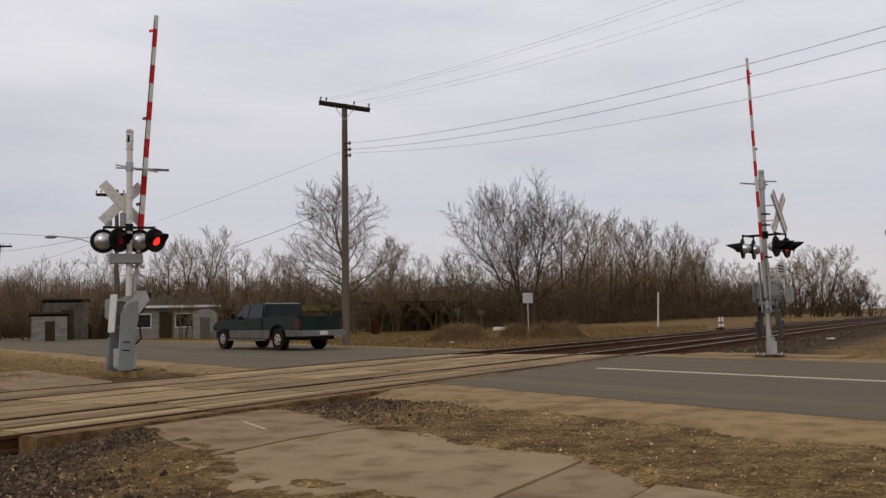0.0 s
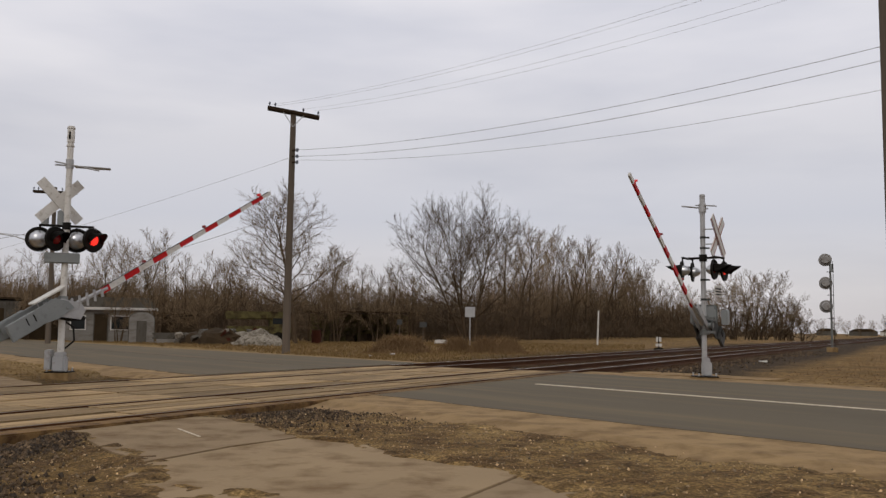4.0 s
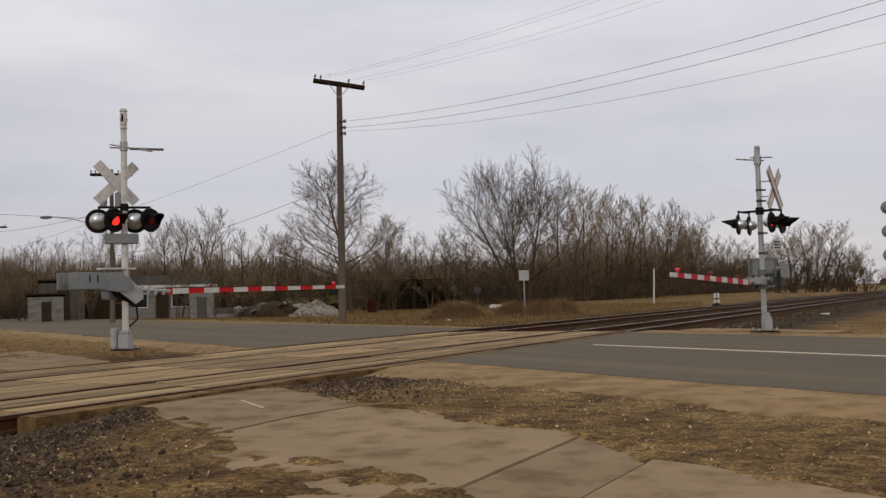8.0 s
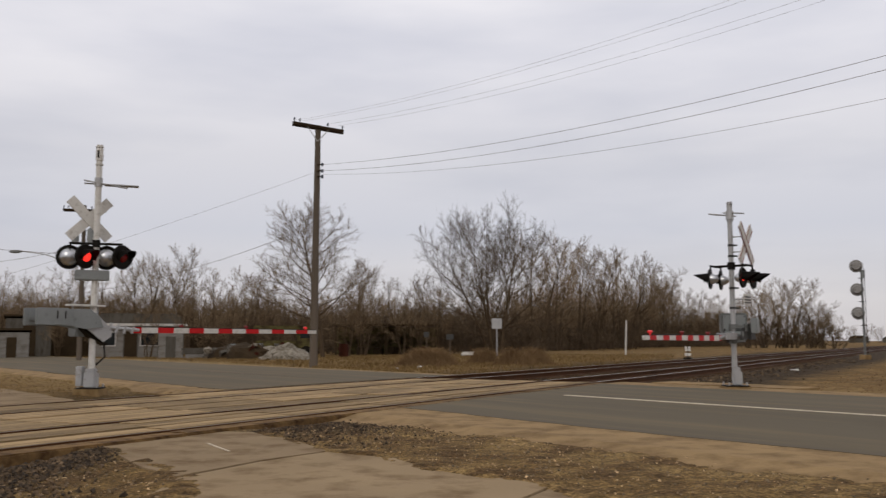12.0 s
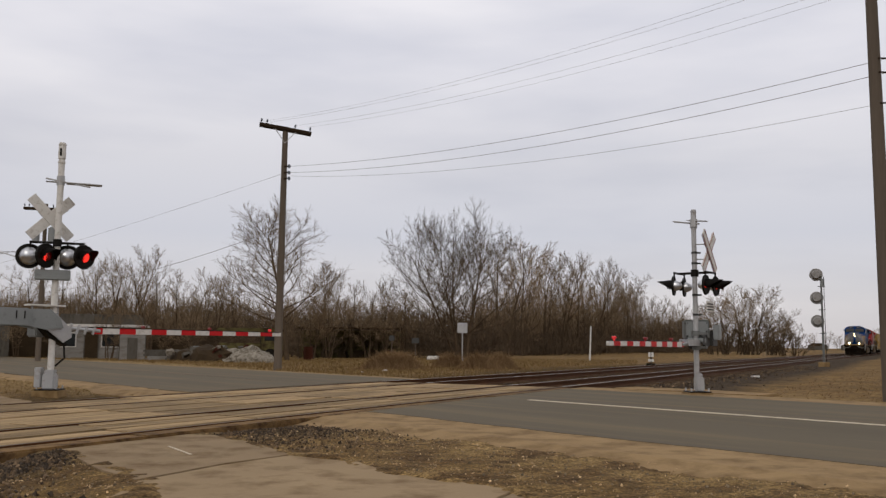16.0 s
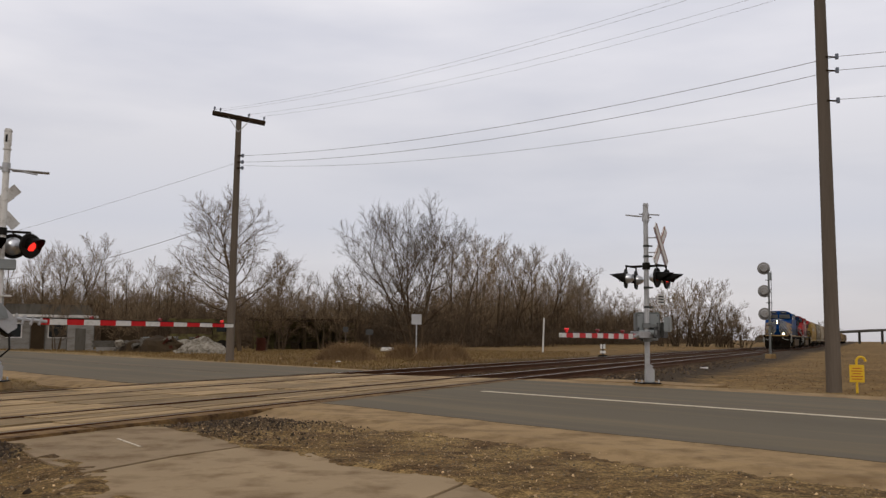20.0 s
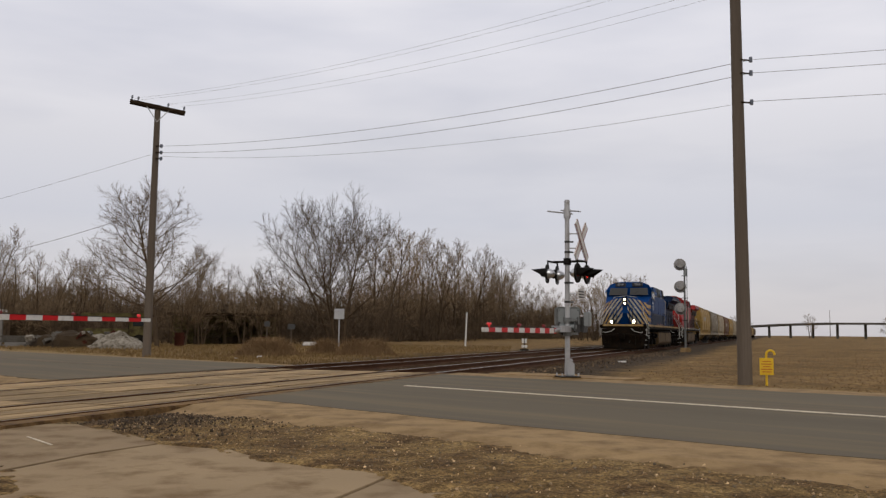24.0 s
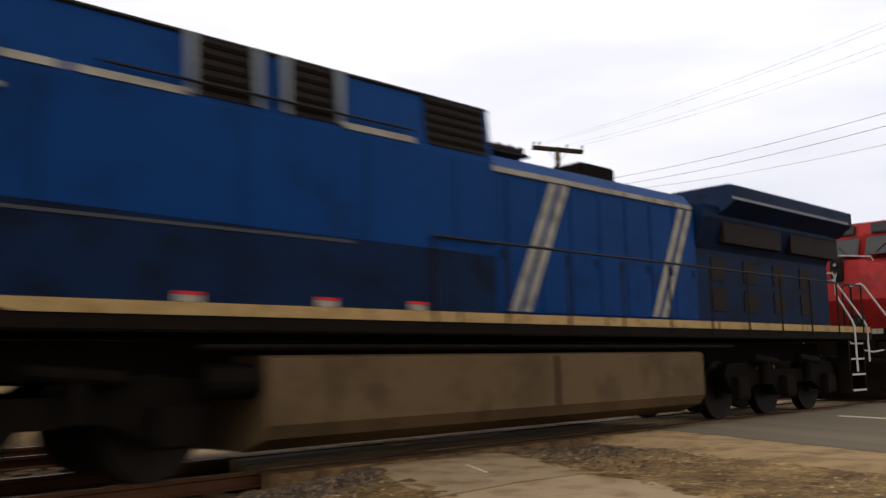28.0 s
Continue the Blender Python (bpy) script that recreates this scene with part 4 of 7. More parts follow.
def gate_arm(parent, pivot, turn, length, counter=1.0):
    """Striped arm along local +y of the part, which turns about its own x axis."""
    arm = part("gate_arm", rod(BM(), (-0.22, 0, 0), (0.22, 0, 0), 0.06, n=12), M_GREYBOX, parent, "lowering red and white gate arm")
    arm.matrix_basis = pose(*pivot, 0, 0, turn)
    start, low, high = 1.0, -0.15 if counter > 0.9 else -0.1, 0.1 if counter > 0.9 else 0.04
    bm = BM()
    rod(bm, (0.0, 0.15, low * 0.6), (0.0, start + 0.15, low), 0.05, 0.045, 10)
    part("arm_adapter", bm, M_GALV, arm, "galvanised steel arm base")
    n = 14
    step = (length - start) / (n - 0.75)
    a = start
    for i in range(n):
        taper = (0.068 if counter > 0.9 else 0.06) - 0.022 * i / n
        b = a + step * (0.5 if i == 0 else 0.75 if i == n - 1 else 1.0)
        bm = box(BM(), -0.022, 0.022, a, b - 0.002, low - taper, low + taper)
        part("stripe", bm, M_RED if i % 2 == 0 else M_WHITE, arm, "red reflective stripe" if i % 2 == 0 else "white reflective stripe")
        a = b
    for k, y in enumerate((length * 0.94, length * 0.632, length * 0.338)):
        bm = BM()
        rod(bm, (0, y, low + 0.05), (0, y, low + 0.1), 0.02)
        rod(bm, (-0.04, y, low + 0.11), (0.04, y, low + 0.11), 0.034 if counter > 0.9 else 0.022, n=12)
        part("arm_light", bm, M_ARMLIT if k == 0 else M_ARMLIGHT, arm, "small lit red tip light" if k == 0 else "small red arm light")
    bm = BM()
    path_rod(bm, [(0.025, start, low + 0.078), (0.025, length * 0.66, low + 0.066), (0.025, length - 0.08, low + 0.055)], 0.008)
    part("cable", bm, M_BLACK, arm)
    for s in (-1, 1):
        pts = [(0.12, -0.1), (0.05, 0.1), (-0.2, 0.2 + high), (-1.35 * counter, 0.17 + high), (-1.35 * counter, -0.05 + high), (-0.3, -0.14)]
        bm = BM()
        a = [bm.verts.new((s * 0.2 - 0.012, x, z)) for x, z in pts]
        b = [bm.verts.new((s * 0.2 + 0.012, x, z)) for x, z in pts]
        bm.faces.new(a), bm.faces.new(b[::-1])
        for i in range(len(pts)):
            j = (i + 1) % len(pts)
            bm.faces.new((a[j], a[i], b[i], b[j]))
        bmesh.ops.recalc_face_normals(bm, faces=bm.faces[:])
        part("counterweight_arm", bm, M_GREYBOX if counter > 0.9 else M_DARKGREY, arm)
        bm = box(BM(), s * 0.215, s * 0.285, -1.45 * counter, -0.72 * counter, -0.17 + high, 0.2 + high, 0.015)
        w = part("counterweight", bm, M_GREYBOX if counter > 0.9 else M_DARKGREY, arm, "grey steel counterweight plates")
        bm = BM()
        for y in (-1.0 * counter, -0.82 * counter):
            rod(bm, (s * 0.29, y, -0.02 + high), (s * 0.29, y, 0.14 + high), 0.012)
        part("bolt", bm, M_BLACK, w)
    if counter > 0.9:
        for x in (-0.15, 0.15):
            bm = BM()
            pts = [(-0.3, 0.24), (-0.02, 0.2), (0.34, -0.12), (0.36, -0.3), (0.16, -0.42), (-0.26, -0.12)]
            a, b = [[bm.verts.new((x + d, y, z)) for y, z in pts] for d in (-0.012, 0.012)]
            bm.faces.new(a), bm.faces.new(b[::-1])
            for i in range(len(pts)):
                q = (i + 1) % len(pts)
                bm.faces.new((a[q], a[i], b[i], b[q]))
            bmesh.ops.recalc_face_normals(bm, faces=bm.faces[:])
            part("side_plate", bm, M_GALV, arm, "pale steel side plate of the arm base")
            for k in range(4):
                y = 0.3 + 0.2 * k
                rib = box(BM(), x - 0.02 if x < 0 else x - 0.014, x + 0.014 if x < 0 else x + 0.02, -0.028, 0.028, -0.13 + 0.015 * k, 0.13 - 0.015 * k, 0.006, pose(0, y, -0.09 - 0.07 * y, -24, 0, 0))
                part("clamp_plate", rib, M_GALV, arm, "slanting steel stiffener")
        bm = side(BM(), [(-0.32, -0.1), (-0.18, -0.07), (0.34, -0.47), (0.26, -0.5), (-0.1, -0.32)], -0.1, 0.1)
        bmesh.ops.transform(bm, matrix=Matrix.Rotation(radians(90), 4, "Z"), verts=bm.verts[:])
        part("under_plate", bm, M_BLACK, arm, "dark plate under the arm base")
        part("top_bar", box(BM(), -0.12, 0.12, -0.62, 0.22, 0.36, 0.4, 0.008), M_WHITE, arm, "thin white bar over the arm base")
        for y in (-0.5, 0.1):
            part("bar_post", rod(BM(), (0, y, 0.1), (0, y, 0.37), 0.018), M_GALV, arm)
    else:
        for x in (-0.1, 0.1):
            part("side_plate", box(BM(), x - 0.01, x + 0.01, -0.2, 0.95, -0.13, 0.02, 0.005), M_GALV, arm)
    return arm


def crossing_signal(name, at, top, lamp_z, buck_z, pivot_z, facing, arm_turn, arm_length, label, border, buck_out, heads, galv):
    sig = thing(name, label, "crossing signal", "crossing signals at the track", at=at)
    metal = galv
    bm = rod(BM(), (0, 0, 0.3), (0, 0, top), 0.06 if border else 0.07, 0.056 if border else 0.066, 20)
    mast = part("mast", bm, metal, sig, "round metal mast")
    bm = BM()
    for k in range(3):
        rod(bm, (0, 0, top - 0.06 - 0.2 * k), (0, 0, top - 0.03 - 0.2 * k), 0.068 if border else 0.085, n=20)
    rod(bm, (0, 0, top - 0.36), (0, 0, top - 0.08), 0.063 if border else 0.079, n=20)
    part("mast_cap", bm, metal, mast)
    if not border:
        bm = box(BM(), -0.02, 0.02, -0.09, -0.078, top - 0.3, top - 0.14, 0)
        part("cap_mark", bm, M_BLACK, mast, "dark opening on the mast cap")
    bw, sh = (0.1, 0.05) if border else (0.135, 0.0)
    bm = box(BM(), sh - bw, sh + bw, -bw, bw, 0.08, 0.42, 0.03)
    box(bm, sh + 0.03 - bw, sh + bw - 0.03, 0.03 - bw, bw - 0.03, 0.42, 0.5, 0.02)
    base = part("base", bm, M_GALV, sig, "cast junction box base")
    bm = box(BM(), -0.28, 0.28, -0.28, 0.28, -0.35, 0.06, 0.015)
    part("foundation", bm, M_APRON, sig, "concrete foundation")
    bm = box(BM(), -0.25, 0.25, -0.25, 0.25, 0.06, 0.09, 0.008)
    part("base_plate", bm, M_BLACK, sig)
    for x in (-0.2, 0.2):
        for y in (-0.2, 0.2):
            part("anchor_bolt", rod(BM(), (x, y, 0.06), (x, y, 0.16), 0.018, n=6), M_GALV, base)
    box_bm = box(BM(), -0.31, -0.17, -0.1, 0.12, 0.12, 0.55, 0.015)
    if border:
        box_bm.free()
    else:
        part("side_box", box_bm, M_GALV, base)
    # wing bracket near the top
    f = pose(0, 0, 0, 0, 0, facing)
    bm = BM()
    zt = top * 0.845 if border is False else top * 0.925
    if border:
        for s in (-0.03, 0.05):
            rod(bm, f @ Vector((0.12, s, zt - 0.02)), f @ Vector((-0.5, s, zt + 0.08)), 0.016)
        box(bm, -0.58, -0.1, -0.05, 0.08, zt + 0.03, zt + 0.05, 0.004, f @ pose(0, 0, 0, 0, 6, 0))
    else:
        for s in (-0.1, 0.1):
            rod(bm, f @ Vector((s * 0.3, -0.3, zt + s * 0.3)), f @ Vector((s, 0.62, zt - 0.07 - s * 0.5)), 0.018)
        box(bm, -0.14, 0.1, 0.12, 0.86, zt - 0.06, zt - 0.04, 0.004, f)
    rod(bm, f @ Vector((0, 0, zt - 0.1)), f @ Vector((0, 0, zt + 0.1)), 0.085, n=16)
    part("bracket", bm, M_GALV, mast, "slanting steel bracket")
    # crossarm and lamps
    bm = BM()
    if border:
        rod(bm, f @ Vector((-0.4, 0, lamp_z + 0.3)), f @ Vector((0.4, 0, lamp_z + 0.3)), 0.028, n=10)
        for x in (-0.38, 0.38):
            rod(bm, f @ Vector((x, -0.3, lamp_z + 0.3)), f @ Vector((x, 0.3, lamp_z + 0.3)), 0.024, n=10)
    else:
        rod(bm, f @ Vector((0, heads[0][1], lamp_z + 0.3)), f @ Vector((0, heads[-1][1], lamp_z + 0.3)), 0.028, n=10)
    rod(bm, f @ Vector((0, 0, lamp_z + 0.22)), f @ Vector((0, 0, lamp_z + 0.38)), 0.09, n=14)
    for (x, y, d) in heads:
        rod(bm, f @ Vector((x * (1 if border else 0.3), y * 0.95, lamp_z + 0.3)), f @ Vector((x, y, lamp_z + 0.02)), 0.02)
    arm = part("crossarm", bm, M_BLACK, sig, "black lamp crossarm")
    for i, (x, y, d) in enumerate(heads):
        p = f @ Vector((x, y, lamp_z))
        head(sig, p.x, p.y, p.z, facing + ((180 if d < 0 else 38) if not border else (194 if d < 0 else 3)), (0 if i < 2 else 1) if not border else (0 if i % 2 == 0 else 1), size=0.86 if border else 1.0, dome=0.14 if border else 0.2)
    p = f @ Vector((buck_out[0], buck_out[1], 0))
    crossbuck(sig, buck_z, 0, 0, border)
    for o in [c for c in sig.children if c.name.startswith("crossbuck_blade")]:
        o.matrix_basis = pose(p.x, p.y, 0, 0, 0, facing + (4 if border else 16))
    if border:
        for dz in (-0.25, 0.25):
            part("bracket_arm", rod(BM(), (0, 0, buck_z + dz * 0.7), (p.x, p.y, buck_z + dz * 0.7), 0.015), M_GALV, mast)
    # bell box and gate mechanism
    bm = box(BM(), -0.14, 0.14, -0.42, 0.3, lamp_z - 0.52, lamp_z - 0.3, 0.015, f)
    if border:
        bm.free()
    else:
        part("relay_box", bm, M_GREYBOX, sig, "grey metal box behind the lamps")
    a = pose(0, 0, 0, 0, 0, arm_turn)
    if border:
        bm = box(BM(), -0.24, 0.34, 0.1, 0.42, pivot_z + 0.02, pivot_z + 0.48, 0.03, pose(0, 0, 0, 0, 0, -8))
    else:
        bm = box(BM(), -0.18, 0.18, -0.3, 0.2, pivot_z - 0.3, pivot_z + 0.16, 0.03, a @ pose(-0.3, -0.02, 0))
    mech = part("gate_mechanism", bm, M_MIDGREY if border else M_GREYBOX, sig, "grey gate motor housing")
    for dz in (-0.16, 0.16):
        bm = rod(BM(), (0, 0, pivot_z + dz - 0.06), (0, 0, pivot_z + dz + 0.06), 0.1, n=16)
        box(bm, -0.25, 0.0, -0.06, 0.06, pivot_z + dz - 0.03, pivot_z + dz + 0.03, 0.005, a)
        part("clamp", bm, M_MIDGREY if border else M_GREYBOX, mech)
    if border:
        fb = pose(0, 0, 0, 0, 0, -8)
        lid = part("lid", box(BM(), -0.2, 0.3, 0.085, 0.1, pivot_z + 0.06, pivot_z + 0.44, 0.006, fb), M_GREYBOX, mech, "paler bolted cover plate")
        for x in (-0.17, 0.27):
            for z in (0.1, 0.4):
                part("bolt", rod(BM(), fb @ Vector((x, 0.07, pivot_z + z)), fb @ Vector((x, 0.09, pivot_z + z)), 0.014, n=6), M_BLACK, lid)
        part("motor", box(BM(), -0.14, 0.3, 0.08, 0.36, pivot_z - 0.2, pivot_z + 0.015, 0.04, fb), M_BLACK, mech, "dark greasy gate motor")
    else:
        bm = path_rod(BM(), [a @ Vector((-0.2, 0.1, pivot_z - 0.28)), a @ Vector((-0.1, 0.34, pivot_z - 0.45)), a @ Vector((0.05, 0.28, pivot_z - 0.75)), a @ Vector((0.0, 0.1, pivot_z - 0.92))], 0.022)
        part("hose", bm, M_BLACK, mech, "black cable hose")
    arm_ob = gate_arm(sig, Vector((0.0, 0.0, pivot_z)), arm_turn, arm_length, 0.55 if border else 1.0)
    return sig, arm_ob


def signals():
    left = crossing_signal("crossing_signal", (-7.15, 20.15, -0.03), 5.5, 2.96, 3.83, 1.5, -72, -39, 6.86, "white crossing signal mast with flashing lights and lowering gate", False, (-0.19, -0.17), [(-0.14, -0.56, -1), (0.16, -0.2, 1), (-0.14, 0.22, -1), (0.16, 0.56, 1)], M_WHITE)
    right = crossing_signal("crossing_signal", (7.28, 20.53, -0.03), 4.32, 2.52, 3.32, 1.255, -42, 144.5, 5.58, "galvanised crossing signal mast with flashing lights and lowering gate", True, (0.31, 0.1), [(-0.38, -0.3, -1), (-0.38, 0.3, -1), (0.38, -0.3, 1), (0.38, 0.3, 1)], M_GALV)
    sig = right[0]
    bm = BM()
    for z in (1.85, 2.31, 3.05, 3.3):
        rod(bm, (0.03, 0, z), (0.15, -0.02, z), 0.02)
        rod(bm, (0, 0, z - 0.025), (0, 0, z + 0.025), 0.068, n=14)
    part("step", bm, M_DARKGREY, sig, "dark clamped climbing pegs")
    f = pose(0, 0, 0, 0, 0, -42)
    bm = box(BM(), 0.3, 0.316, -0.1, 0.3, 1.92, 2.16, 0.004, f)
    plate = part("track_sign", bm, M_WHITE, sig, "small white plate with dark lines")
    bm = BM()
    for k in range(3):
        box(bm, 0.317, 0.32, -0.07, 0.27, 1.95 + 0.065 * k, 1.98 + 0.065 * k, 0, f)
        box(bm, 0.296, 0.299, -0.07, 0.27, 1.95 + 0.065 * k, 1.98 + 0.065 * k, 0, f)
    part("lettering_bar", bm, M_BLACK, plate)
    bm = rod(BM(), f @ Vector((0.05, 0, 2.05)), f @ Vector((0.3, 0.1, 2.05)), 0.012)
    part("sign_bracket", bm, M_GALV, plate)
    bm = box(BM(), 0.36, 0.5, 0.12, 0.3, 1.27, 1.62, 0.02, f)
    part("side_cabinet", bm, M_GREYBOX, sig, "pale grey equipment cabinet")
    return left, right


# ---- poles, wires, signs ----
def utility_pole(name, at, height, lean, r, label, arm=None):
    p = thing(name, label, "utility pole", at=at)
    top = Vector((lean[0], lean[1], height))
    foot = Vector((0, 0, -0.4))
    bm = path_rod(BM(), [foot.lerp(top, i / 6) for i in range(7)], r, 16, r * 0.66)
    part("pole", bm, M_POLE, p, "weathered round wooden pole", smooth=False)
    if arm:
        turn, half, z, droop = arm
        m = pose(lean[0], lean[1], z, 0, droop, turn)
        bm = box(BM(), -half, half, -0.2, -0.09, -0.06, 0.07, 0.01, m)
        box(bm, -half, half, 0.09, 0.2, -0.06, 0.07, 0.01, m)
        ca = part("crossarm", bm, M_POLEDARK, p, "dark double timber crossarm")
        bm = BM()
        for x in (-half * 0.42, half * 0.42):
            rod(bm, m @ Vector((x, -0.15, -0.03)), Vector((lean[0], lean[1] - 0.12, z - 0.62)), 0.016)
        part("brace", bm, M_GALV, ca)
        for x in (-half + 0.06, -half + 0.3, half * 0.35, half - 0.08):
            bm = BM()
            rod(bm, m @ Vector((x, -0.14, 0.07)), m @ Vector((x, -0.14, 0.16)), 0.02)
            rod(bm, m @ Vector((x, -0.14, 0.15)), m @ Vector((x, -0.14, 0.25)), 0.05, 0.03, 10)
            part("insulator", bm, M_INSUL, ca)
    return p


def wire(parent, a, b, sag, r=0.011, n=26):
    a, b = Vector(a), Vector(b)
    pts = []
    for i in range(n + 1):
        k = i / n
        q = a.lerp(b, k)
        q.z -= sag * 4 * k * (1 - k)
        pts.append(q)
    return part("wire", path_rod(BM(), pts, r * 0.78, 5), M_WIRE, parent)


def poles():
    main = Vector((-4.3, 37.9, -0.1))
    p = utility_pole("utility_pole", tuple(main), 10.35, (0.06, 0, 0), 0.175, "tall wooden utility pole with a dark double crossarm", (8, 1.1, 10.25, 8))
    for z in (8.35, 8.62, 8.1):
        wb = part("wire_bracket", rod(BM(), (0.06, -0.16, z), (0.34, -0.2, z), 0.03), M_POLEDARK, p)
        part("insulator", rod(BM(), (0.28, -0.2, z - 0.07), (0.28, -0.2, z + 0.07), 0.05, n=10), M_INSUL, wb)
    rp = Vector((11.0, 18.95, -0.1))
    q = utility_pole("utility_pole", tuple(rp), 12.0, (-0.1, -0.05, 0), 0.168, "thick weathered wooden utility pole beside the road")
    for z in (7.62, 7.3, 6.6):
        wb = part("wire_bracket", rod(BM(), (-0.05, -0.16, z), (0.22, -0.2, z - 0.02), 0.02), M_POLEDARK, q)
        part("insulator", rod(BM(), (0.2, -0.2, z - 0.06), (0.2, -0.2, z + 0.06), 0.04, n=10), M_INSUL, wb)
    line = thing("overhead_wires", "thin dark overhead wires strung between the poles", "wires")
    a = main + Vector((0.3, -0.2, 0))
    b = rp + Vector((0.2, -0.2, 0))
    c = b + (b - a) * 1.1 + Vector((0, 0, 0.2))
    for za, zb, sg in ((8.62, 7.62, 0.45), (8.35, 7.3, 0.5), (8.2, 6.62, 0.5)):
        wire(line, a + Vector((0, 0, za)), b + Vector((0, 0, zb)), sg, 0.0085 if za > 8.3 else 0.006)
        wire(line, b + Vector((0, 0, zb)), Vector((45, -5, zb + 0.3)), 0.5, 0.007)
    for k, x in enumerate((-0.9, -0.6, 0.45, 0.95)):
        wire(line, main + Vector((x, -0.1, 10.45 - 0.12 * x)), rp + Vector((x * 0.9, x * 0.5, 9.75)), 0.45, 0.004)
    lp = Vector((-19.0, 51.5, -0.1))
    wire(line, main + Vector((-0.1, 0, 8.3)), Vector((-40, 62, 2.4)), 0.5, 0.007)
    wire(line, main + Vector((-0.1, 0, 6.0)), lp + Vector((0.2, 0, 3.9)), 0.35, 0.012)
    s = utility_pole("utility_pole", tuple(lp), 8.9, (0.0, 0, 0), 0.15, "wooden street pole with transformers and a street light", (10, 1.15, 8.6, 0))
    for dx in (-0.42, 0.45):
        bm = BM()
        rod(bm, (dx, -0.15, 6.7), (dx, -0.15, 7.5), 0.2, 0.2, 14)
        rod(bm, (dx, -0.15, 7.5), (dx, -0.15, 7.58), 0.17, 0.1, 14)
        rod(bm, (dx + 0.08, -0.15, 7.55), (dx + 0.08, -0.15, 7.8), 0.03)
        part("transformer", bm, M_GREYBOX, s, "grey transformer can")
    bm = path_rod(BM(), [(-0.1, 0, 4.6), (-0.5, -0.05, 5.3), (-1.1, -0.1, 5.75), (-2.1, -0.15, 6.08), (-3.4, -0.2, 6.25)], 0.035)
    armp = part("light_arm", bm, M_GALV, s)
    bm = BM()
    bmesh.ops.create_uvsphere(bm, u_segments=12, v_segments=8, radius=0.2, matrix=Matrix.Translation((-3.7, -0.2, 6.22)) @ Matrix.Diagonal((1.9, 0.9, 0.5, 1)))
    part("lantern", bm, M_GREYBOX, armp, "grey street lantern", smooth=True)
    wire(line, lp + Vector((-1.1, 0, 6.3)), Vector((-41, 78.5, 7.6)), 0.25, 0.016)
    wire(line, lp + Vector((-1.0, 0, 6.1)), Vector((-45, 40, 8.0)), 0.3, 0.014)
    wire(line, lp + Vector((0, 0, 5.0)), Vector((-40, 80, 3.0)), 0.6, 0.008)
    utility_pole("utility_pole", (-39.5, 78.0, -0.1), 8.3, (0.5, 0, 0), 0.15, "slightly leaning wooden utility pole down the road", (5, 1.0, 8.1, 0))


def small_signs():
    sg = thing("road_sign", "grey back of a square road sign on a post", "road sign", at=(4.5, 50.5, -0.1), turn=-8)
    part("post", rod(BM(), (0, 0, -0.2), (0, 0, 2.4), 0.035), M_GALV, sg)
    bm = box(BM(), -0.28, 0.28, -0.03, -0.015, 1.85, 2.42, 0.006)
    part("plate", bm, M_GALV, sg)
    for x, y, z, w in ((0.6, 55, 1.4, 0.16), (2.0, 54, 1.25, 0.22)):
        s2 = thing("notice_board", "small faded notice board on a thin post", "notice", at=(x, y, -0.1), turn=-3)
        part("post", rod(BM(), (0, 0, -0.2), (0, 0, z + 0.2), 0.025), M_POLE, s2)
        part("plate", box(BM(), -w, w, -0.03, -0.012, z, z + 0.32, 0.005), M_DARKGREY, s2)
    st = thing("marker_stake", "slightly leaning white marker post in the grass", "marker post", at=(15.8, 68, -0.1))
    part("post", rod(BM(), (0, 0, -0.3), (0.12, 0, 2.7), 0.07, 0.055, 10), M_WHITE, st)
    sw = thing("switch_stand", "low switch stand with black and white target", "switch stand", at=(17.6, 58.2, -0.15), turn=-20)
    part("base", box(BM(), -0.3, 0.3, -0.15, 0.15, -0.1, 0.15, 0.02), M_BLACK, sw)
    part("post", rod(BM(), (0, 0, 0.1), (0, 0, 0.85), 0.05), M_BLACK, sw)
    part("target", box(BM(), -0.17, 0.17, -0.04, -0.01, 0.55, 0.85, 0.01), M_WHITE, sw, "white target plate")
    part("target", box(BM(), -0.19, 0.19, -0.045, -0.005, 0.24, 0.42, 0.01), M_WHITE, sw, "white target plate")
    ys = thing("buried_cable_marker", "yellow warning plate on a curved white post", "warning marker", at=(11.27, 18.5, -0.12), turn=-25)
    pts = [(0, 0.02, -0.2), (0, 0.02, 0.75)] + [(0.09 - 0.09 * math.cos(radians(a)), 0.02, 0.75 + 0.1 * math.sin(radians(a))) for a in range(0, 200, 20)]
    pl = box(BM(), -0.15, 0.15, -0.03, -0.016, 0.3, 0.68, 0.006)
    post = part("post", path_rod(BM(), pts, 0.027, 10), M_YELLOW, ys, "yellow hooped tube")
    plate = part("plate", pl, M_YELLOW, ys, "yellow plate")
    bm = BM()
    for k, w in enumerate((0.1, 0.12, 0.08, 0.11, 0.09)):
        box(bm, -w, w, -0.034, -0.031, 0.36 + 0.058 * k, 0.38 + 0.058 * k)
    part("lettering_bar", bm, mat("faded_orange_print", (0.4, 0.1, 0.02), (0.5, 0.14, 0.03), 0.6, 0, 5, 30, 0, k=0.9, warm=(1, 1, 1)), plate)


